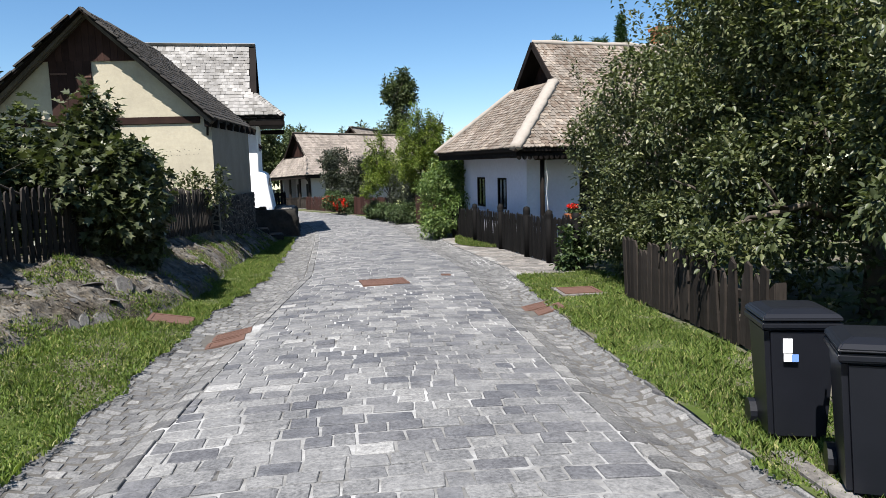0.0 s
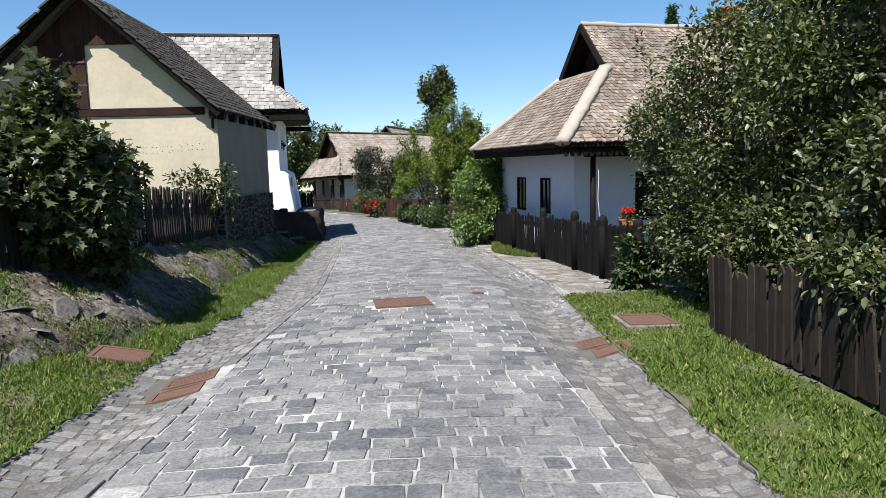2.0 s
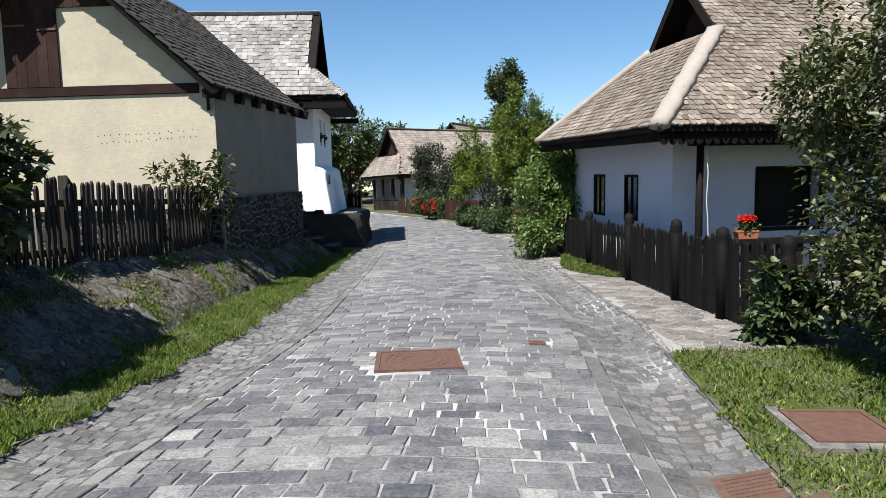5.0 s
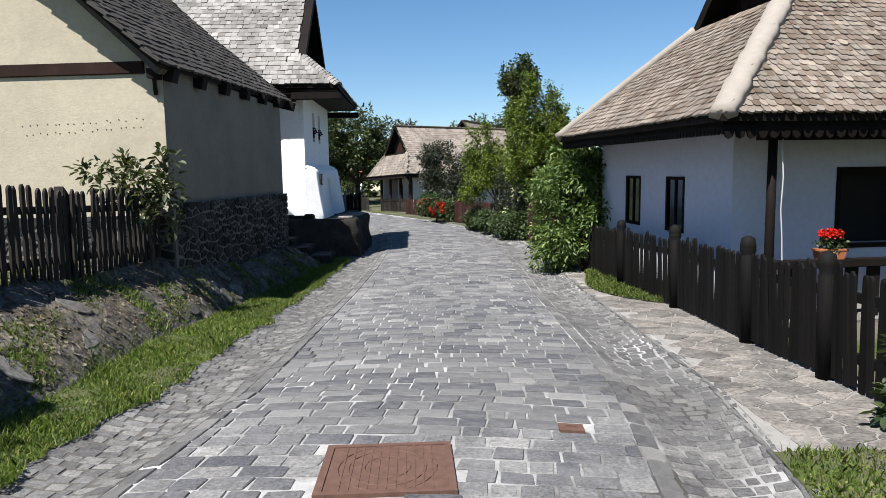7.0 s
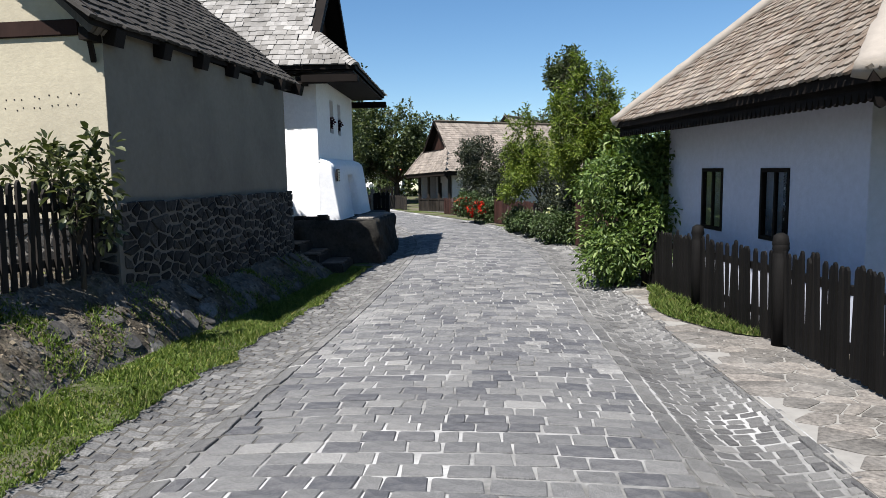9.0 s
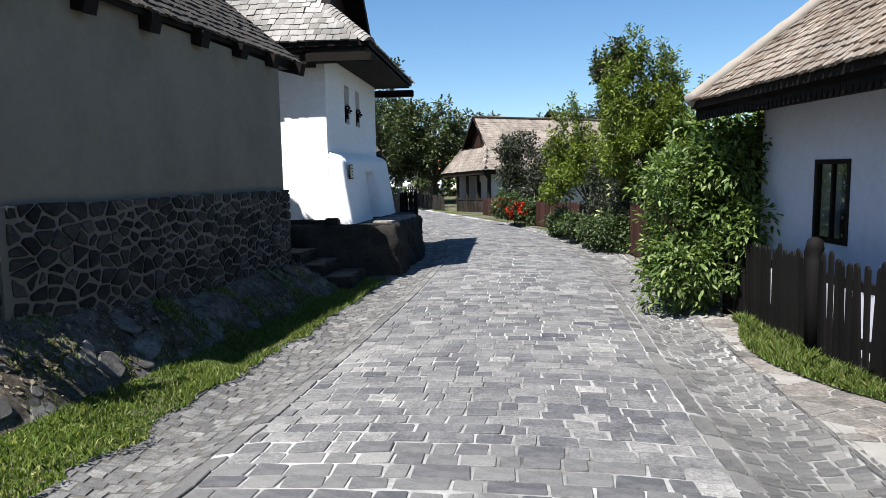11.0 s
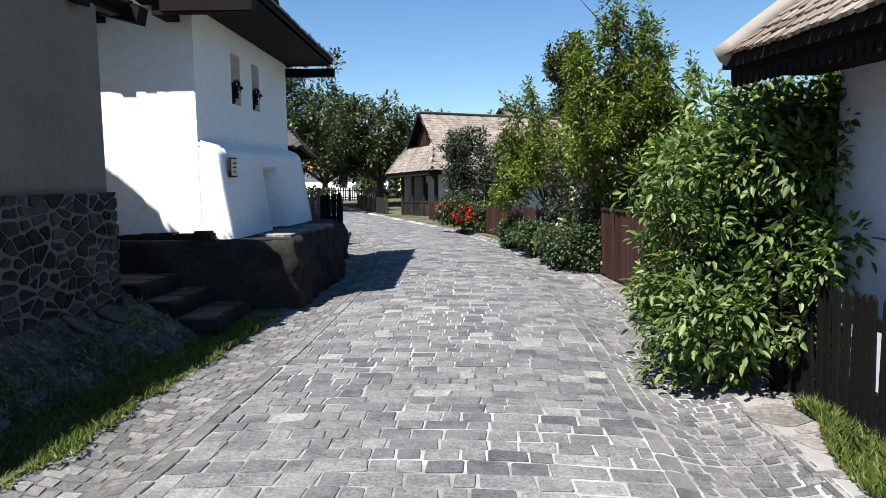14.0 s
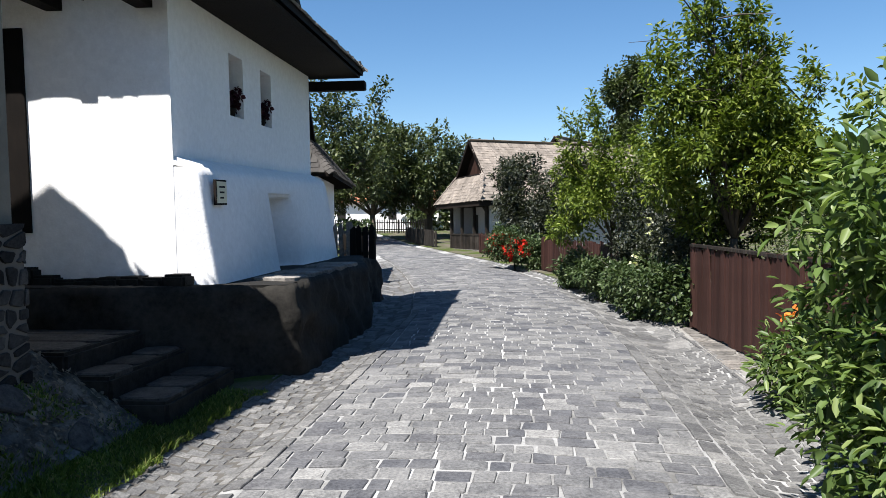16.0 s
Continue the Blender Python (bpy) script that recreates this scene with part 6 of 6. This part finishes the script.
def spot_right(rng):
    while True:
        y = 2.2 + 10.2 * rng.random()
        x = MID(y) + HALF(y) + RIGHT(y) - 0.06 + 0.12 * noise.noise((y * 1.9, 7, 1)) + 0.06 * noise.noise((y * 8, 7, 4)) + (1.15 if y < 9.0 else 1.9) * rng.random() ** 0.9
        if x < (4.2 if y < 9.0 else 5.0) and noise.noise((x * 2.2, y * 1.8, 11)) > -0.65 - 0.3 * rng.random() and not (9.7 < y < 10.55 and 3.33 < x < 4.0):
            return x, y, RISE(y) - 0.015


def spot_cottage(rng):
    k = rng.random()
    y = 18.4 + 3.5 * k
    x = 4.5 - 0.102 * (y - 18) - rng.random() * (0.12 + 0.5 * math.sin(math.pi * min(1, k * 1.1)) ** 0.7 if k < 0.9 else 0.2)
    return x, y, RISE(y) + 0.01


def spot_bank(rng):
    while True:
        y = 3 + 22 * rng.random()
        x = BANK_FOOT(y) - 1.6 * rng.random()
        if noise.noise((x * 1.9, y * 1.5, 8)) > -0.02 + 0.3 * rng.random():
            return x, y, bank_z(x, y) - 0.005


grass("verge_grass", "short bright grass along the foot of the rocky bank", spot_left, 120000, 0.055, 1)
grass("verge_grass", "short bright grass before the plank fence", spot_right, 70000, 0.052, 2)
grass("verge_grass", "grass strip before the cottage fence", spot_cottage, 18000, 0.085, 3)
grass("bank_grass", "sparse dry grass on the rocky bank", spot_bank, 42000, 0.055, 4)


# ---- rubbish bins ----
def wheelie_bin(m, label, sticker):
    b = holder("wheelie_bin", m, label, "rubbish bin", "wheelie bins")
    out = [(-0.24, -0.27), (0.24, -0.27), (0.24, 0.24), (-0.24, 0.24)]
    s = Shape().loft([[(x * k, y * k, z) for x, y in out] for z, k in ((0.02, 0.78), (0.5, 0.9), (0.84, 0.98))])
    part("body", s, BIN, b, bevel=0.035)
    part("rim", Shape().loft([[(x * k, y * k, z) for x, y in out] for z, k in ((0.82, 1.0), (0.83, 1.07), (0.87, 1.07), (0.88, 1.02))]), BIN, b, bevel=0.01)
    part("lid", Shape().loft([[(x * k, y * k - o, z) for x, y in out] for z, k, o in ((0.885, 1.06, 0.01), (0.90, 1.08, 0.01), (0.93, 0.98, 0.0), (0.955, 0.7, 0.0), (0.96, 0.4, 0))]), BIN, b, bevel=0.012)
    part("handle", Shape().tube([(-0.2, 0.27, 0.86), (-0.2, 0.32, 0.88), (0.2, 0.32, 0.88), (0.2, 0.27, 0.86)], [0.016] * 4, 8), BIN, b, smooth=True)
    for x in (-0.22, 0.22):
        part("wheel", Shape().tube([(x - 0.025, 0.2, 0.1), (x + 0.025, 0.2, 0.1)], [0.1, 0.1], 16), BIN, b)
    if sticker:
        part("sticker", Shape().box(-0.06, 0.0, -0.276, -0.27, 0.66, 0.76).box(-0.055, 0.0, -0.2765, -0.27, 0.60, 0.655), PAPER, b, "white paper label", m=pose(-0.06, 0.0, 0.0))
        part("sticker", Shape().box(-0.005, 0.04, -0.277, -0.27, 0.60, 0.65), BLUE_INK, b, "small blue label", m=pose(-0.06, 0.0, 0.0))
    return b


wheelie_bin(pose(2.79, 3.92, 0.0, 0, 0, -20) @ Matrix.Scale(0.86, 4), "black plastic wheelie bin with paper labels on the grass", True)
wheelie_bin(pose(2.72, 3.12, -0.02, 0, 0, -30) @ Matrix.Scale(0.87, 4), "black plastic wheelie bin with a closed lid", False)

# ---- iron covers ----
def cover(x, y, w, d, yaw, label, kind_of):
    m = tilt_on(x, y, yaw, 0.008) if kind_of != "plate" else tilt_on(x, y, yaw, 0.012, land_z)
    c = holder("manhole_cover" if kind_of != "grate" else "drain_grate", m, label, "manhole cover" if kind_of != "grate" else "drain")
    f = 0.045
    part("rim", Shape().box(-w / 2, w / 2, -d / 2, -d / 2 + f, -0.03, 0.008).box(-w / 2, w / 2, d / 2 - f, d / 2, -0.03, 0.008).box(-w / 2, -w / 2 + f, -d / 2 + f, d / 2 - f, -0.03, 0.008).box(w / 2 - f, w / 2, -d / 2 + f, d / 2 - f, -0.03, 0.008), RUST, c)
    part("plate", Shape().box(-w / 2 + f, w / 2 - f, -d / 2 + f, d / 2 - f, -0.03, 0.0 if kind_of != "grate" else -0.018), RUST, c)
    if kind_of == "round":
        for r in (0.13, 0.22, 0.28):
            pts = [(r * math.cos(a) * w / 0.75, r * math.sin(a) * d / 0.62, 0.0) for a in np.linspace(0, 2 * math.pi, 33)]
            part("ring", Shape().tube(pts, [0.006] * 33, 5), RUST, c, smooth=True)
        for i in range(11):
            k = -0.25 + i * 0.05
            part("rib", Shape().box(k * w / 0.75 - 0.006, k * w / 0.75 + 0.006, -d / 2 + f, d / 2 - f, 0, 0.004), RUST, c)
    elif kind_of == "grate":
        for i in range(6):
            yy = -d / 2 + f + (d - 2 * f) * (i + 0.5) / 6
            part("bar", Shape().box(-w / 2 + f, w / 2 - f, yy - 0.018, yy + 0.018, -0.02, 0.004), RUST, c)
    return c


cover(0.88, 12.06, 0.78, 0.76, 3, "rusty cast-iron manhole cover set in the setts", "round")
cover(-1.22, 8.75, 0.46, 0.40, 4, "rusty iron drain grate in the gutter", "grate")
cover(-1.24, 8.3, 0.44, 0.36, 4, "rusty iron drain plate in the gutter", "flat")
cover(2.78, 9.36, 0.38, 0.36, -6, "rusty iron drain grate in the gutter", "grate")
cover(2.83, 8.95, 0.36, 0.34, -6, "rusty iron drain plate with gravel in the gutter", "flat")
cover(-2.08, 9.5, 0.54, 0.5, 5, "rusty iron plate lying in the grass verge", "plate")
cover(3.68, 10.12, 0.56, 0.64, -6, "rusty iron cover in a pale concrete surround", "plate")
cover(2.08, 12.77, 0.17, 0.15, -3, "small rusty iron valve cover", "flat")
tagged(part("concrete_surround", Shape().box(-0.34, 0.34, -0.42, -0.32, -0.03, 0.014).box(-0.34, -0.26, -0.32, 0.42, -0.03, 0.014), FLAG, m=pose(3.68, 10.12, 0.004, 0, 0, -6)), "pale concrete edging round an iron cover", "kerb", kind="structure")

# ---- flowers in pots ----
pot_m = WM @ pose(0.9, -0.745, 0.86) @ Matrix.Scale(0.85, 4)
pot = holder("flower_box", pot_m, "terracotta flower box with red geraniums on the veranda rail", "flower box")
part("box", Shape().loft([[(x * k, y * k, z) for x, y in ((-0.22, -0.09), (0.22, -0.09), (0.22, 0.09), (-0.22, 0.09))] for z, k in ((0.0, 0.85), (0.13, 1.0), (0.13, 1.08), (0.16, 1.08))]), TERRACOTTA, pot, bevel=0.006)
lv = leaves("foliage", LEAF_LOW, pot, [(0, 0, 0.24, 0.22, 0.12, 0.1)], 60, 6, 0.05, 0.06, 0.9, 110)
blooms(pot, "bloom", PETAL_RED, [(0, 0, 0.36, 0.22, 0.12, 0.08)], 60, 0.05, 111)
for a, b, c, d in TWIN:
    x, y = tp(-0.1, (a + b) / 2)
    w = TH @ Vector((x, y, c))
    fl = holder("window_flowers", pose(w.x, w.y, w.z), "dark purple flowers in a pot on the window sill", "flowers", "window flowers")
    part("pot", Shape().loft([[(0.08 * k * math.cos(t), 0.08 * k * math.sin(t), z) for t in np.linspace(0, 2 * math.pi, 13)[:-1]] for z, k in ((0, 0.75), (0.1, 1.0), (0.12, 1.05))]), DARK_WOOD, fl, smooth=True)
    leaves("foliage", PETAL_PURPLE, fl, [(0.03, 0, 0.22, 0.13, 0.14, 0.11)], 60, 6, 0.05, 0.06, 0.9, 112)
planter = holder("planter", pose(-3.35, 36.8, 0.36), "dark round planter beside the neighbour's wall", "planter")
part("tub", Shape().tube([(0, 0, -0.1), (0, 0, 0.9), (0, 0, 1.15), (0, 0, 1.3)], [0.3, 0.34, 0.36, 0.34], 16), DARK_WOOD, planter, smooth=True)
leaves("foliage", LEAF_LOW, planter, [(0, 0, 1.42, 0.42, 0.42, 0.16)], 120, 6, 0.08, 0.09, 0.7, 113)


# ---- paving stones ----
def sett_units(seed, dome=0.012, n=12):
    """Setts one metre by one metre in plan, scaled when they are laid; worn, rounded tops."""
    rng = random.Random(seed)
    out = []
    for k in range(n):
        j = lambda a=0.035: rng.uniform(-a, a)
        cut = 0.05
        ring = []
        for sx, sy in ((-1, -1), (1, -1), (1, 1), (-1, 1)):
            cx, cy = sx * (0.5 + j(0.045)), sy * (0.495 + j(0.065))
            pts = [(cx, cy - sy * cut), (cx - sx * cut, cy)]
            ring += pts if sx * sy > 0 else pts[::-1]
        low = [(x, y, -0.05) for x, y in ring]
        rim = [(x * 0.995, y * 0.995, -0.006 + j(0.002)) for x, y in ring]
        top = [(x * 0.95, y * 0.94, 0.0 + j(0.002)) for x, y in ring]
        m = 8
        f = [(i, (i + 1) % m, (i + 1) % m + m, i + m) for i in range(m)] + [(i + m, (i + 1) % m + m, (i + 1) % m + 2 * m, i + 2 * m) for i in range(m)] + [tuple(range(2 * m, 3 * m))]
        out.append((low + rim + top, f))
    return out


def lay(x, y, yaw, lx, ly, rng):
    m = tilt_on(x, y, yaw + rng.gauss(0, 0.8), rng.uniform(-0.005, 0.004))
    return m @ pose(0, 0, 0, rng.gauss(0, 0.7), rng.gauss(0, 0.7), 0) @ Matrix.Diagonal((lx, ly, 1, 1))


def heading(y):
    return math.degrees(math.atan2(-(MID(y + 0.5) - MID(y - 0.5)), 1))


def clear_of_covers(x, y, grow=0.0):
    for cx, cy, w, d in ((0.88, 12.06, 0.42, 0.40), (-1.22, 8.53, 0.26, 0.46), (2.80, 9.16, 0.22, 0.40), (2.08, 12.77, 0.09, 0.08)):
        if abs(x - cx) < w + grow and abs(y - cy) < d + grow:
            return False
    return True


def pave():
    rng = random.Random(77)
    middle, border, gutters = [], [], []
    y = -4.0
    while y < 75:
        row = rng.uniform(0.165, 0.205) if y < 46 else 0.4
        yaw = heading(y)
        u = -HALF(y) + 0.075
        first = True
        end = HALF(y) - 0.075
        c = math.cos(radians(yaw))
        while u < end - 0.05:
            w = min(rng.choice((0.15, 0.19, 0.21, 0.23, 0.25, 0.28, 0.33)) * rng.uniform(0.92, 1.08) * (1 if y < 46 else 1.6) * (rng.uniform(0.5, 1.0) if first else 1.0), end - u)
            first = False
            if end - u - w < 0.09:
                w = end - u
            uc = u + w / 2
            x, yy = MID(y) + uc * c, y + uc * math.sin(radians(yaw))
            if clear_of_covers(x, yy, 0.03) and w > 0.07:
                middle.append(lay(x, yy, yaw, w - rng.uniform(0.008, 0.02), row - rng.uniform(0.008, 0.022), rng))
            u += w
        y += row / 1.0
    y = -4.0
    while y < 50:
        w = rng.uniform(0.17, 0.28)
        for sgn in (-1, 1):
            u = sgn * (HALF(y) + 0.0)
            x = MID(y) + u
            if clear_of_covers(x, y, 0.1):
                border.append(lay(x, y + rng.uniform(-0.03, 0.03), heading(y) + 90, w - 0.02, 0.13, rng))
        y += w
    for sgn in (-1, 1):
        y = -2.0
        while y < 46:
            row = rng.uniform(0.095, 0.125) if y < 28 else 0.24
            wd = LEFT(y) if sgn < 0 else RIGHT(y)
            u = HALF(y) + 0.085
            end = HALF(y) + wd
            while u < end - 0.04:
                w = min(rng.uniform(0.09, 0.17) * (1 if y < 28 else 1.9), end - u)
                x = MID(y) + sgn * (u + w / 2)
                # the courses bow towards the gutter's middle
                yy = y + 0.10 * math.sin((u - HALF(y)) / wd * math.pi) * sgn + 0.035 * noise.noise((x * 3, y * 2, 2))
                if clear_of_covers(x, yy, 0.03) and w > 0.05:
                    gutters.append(lay(x, yy, heading(y) + sgn * 8 * math.cos((u - HALF(y)) / wd * math.pi), w - (0.019 if sgn > 0 and y > 10 else 0.014), row - (0.019 if sgn > 0 and y > 10 else 0.014), rng))
                u += w
            y += row
    scatter(road, "sett", sett_units(1), middle, SETT, 300, (1.1, 15.0, 0), "middle_setts", "grey stone setts in rows")
    scatter(road, "border_sett", sett_units(2), border, GUTTER, 120, (1.1, 15.0, 0), "border_setts", "long grey border setts")
    scatter(road, "gutter_sett", sett_units(3), gutters, GUTTER, 290, (3.0, 16.0, 0), "gutter_setts", "small grey gutter setts")


pave()
# edging stones along the road's left side
edge_rng = random.Random(78)
edging = []
y = 1.0
while y < 32:
    w = edge_rng.uniform(0.18, 0.34)
    x = MID(y) - HALF(y) - LEFT(y) + 0.02
    edging.append(tilt_on(x, y, heading(y) + 90 + edge_rng.gauss(0, 3), edge_rng.uniform(-0.03, -0.016), lambda a, b: RISE(b)) @ Matrix.Diagonal((w - 0.02, 0.12, 1, 1)))
    x = MID(y) + HALF(y) + RIGHT(y) - 0.02
    edging.append(tilt_on(x, y, heading(y) + 90 + edge_rng.gauss(0, 3), edge_rng.uniform(-0.03, -0.016) if y < 12 else edge_rng.uniform(-0.022, -0.014), lambda a, b: RISE(b)) @ Matrix.Diagonal((w - 0.02, 0.12, 1, 1)))
    y += w
scatter(road, "edging_stone", sett_units(4), edging, GUTTER, 100, (-1.4, 16, 0), "edging_stones", "grey edging stones")

# flagstones between gutter and fence
apron = strip("flag_apron", lambda y: MID(y) + HALF(y) + RIGHT(y) - 0.05, lambda y: min(4.75, MID(y) + HALF(y) + RIGHT(y) + 1.4), 12.4, 33.5, 0.25, 8, lambda x, y: RISE(y) - 0.016, SAND_BED, "uneven flagstones in pale mortar beside the fence", "pavement")
for c in rubble((3.5, 4.65, 12.4, 33.0), 0.2, 61, 0.8, keep=lambda x, y: x > MID(y) + HALF(y) + RIGHT(y) + 0.03):
    vs, fs = stone_piece(c, 0.007, 0.009, edge_rng)
    part("flagstone", Shape().add(vs, fs), FLAG, apron, m=pose(0, 0, RISE(sum(p[1] for p in c) / len(c)) - 0.016))

# loose stones bedded in the bank
bank_stones = []
stone_rng = random.Random(79)
units = [stone_piece([(0.5 * math.cos(a) * stone_rng.uniform(0.7, 1.1), 0.5 * math.sin(a) * stone_rng.uniform(0.6, 1.0)) for a in np.linspace(0, 2 * math.pi, 8)[:-1]], 0.03, 0.25, stone_rng) for _ in range(5)]
for _ in range(1100):
    y = stone_rng.uniform(4, 25)
    x = BANK_FOOT(y) + 0.02 - stone_rng.random() ** 1.5 * 1.2
    s = stone_rng.uniform(0.03, 0.15) if stone_rng.random() < 0.86 else stone_rng.uniform(0.18, 0.5)
    bank_stones.append(tilt_on(x, y, stone_rng.uniform(0, 360), -0.01, bank_z) @ Matrix.Diagonal((s, s * stone_rng.uniform(0.6, 1), s * stone_rng.uniform(0.1, 0.24), 1)))
scatter(bank, "stone", units, bank_stones, ROCK, 290, (-2.4, 10, 0.4), "bank_stones", "grey stones bedded in the bank")


# dry leaves and twigs on the bank
def litter(n, seed):
    rng = np.random.default_rng(seed)
    pts = []
    for _ in range(n):
        y = 3 + 22 * rng.random()
        x = BANK_FOOT(y) - 0.02 - 1.7 * rng.random()
        pts.append((x, y, bank_z(x, y) + 0.006 + 0.018 * rng.random()))
    pts = np.array(pts)
    a = rng.random(n) * 2 * np.pi
    s = (0.008 + 0.026 * rng.random(n) ** 2)[:, None]
    w = s * (0.2 + 0.5 * rng.random(n))[:, None]
    d = np.stack([np.cos(a), np.sin(a), -0.8 * np.cos(a) + rng.normal(size=n) * 0.3], 1)
    e = np.stack([-np.sin(a), np.cos(a), 0.8 * np.sin(a) + rng.normal(size=n) * 0.3], 1)
    v = np.stack([pts - d * s, pts + e * w, pts + d * s, pts - e * w], 1).reshape(-1, 3)
    me = fast_mesh("leaf_litter", v, np.arange(4 * n).reshape(-1, 4), LITTER)
    tagged(new("leaf_litter", me), "dry leaves and twigs scattered over the bank", "litter", kind="stuff")


litter(30000, 5)

for z0, z1, w0, w1, mat_, nm in ((2.0, 2.24, 0.22, 0.48, BRASS, "plaque_face"),):
    part(nm, Shape().box(-0.388, -0.378, TW - w1, TW - w0, z0, z1), mat_, tall, "yellowed lettered plaque face")
    for q in range(3):
        part("writing_line", Shape().box(-0.3905, -0.388, TW - w1 + 0.05 + 0.02 * q, TW - w0 - 0.05 - 0.01 * q, z1 - 0.07 - 0.06 * q, z1 - 0.05 - 0.06 * q), DARK, tall)
tagged(part("kerb_stone", Shape().box(-0.08, 0.08, -0.42, 0.42, -0.05, 0.012), FLAG, m=pose(2.5, 3.25, 0.0, 0, 0, -6), bevel=0.02), "pale flat kerb stone at the road's edge", "kerb", kind="structure")
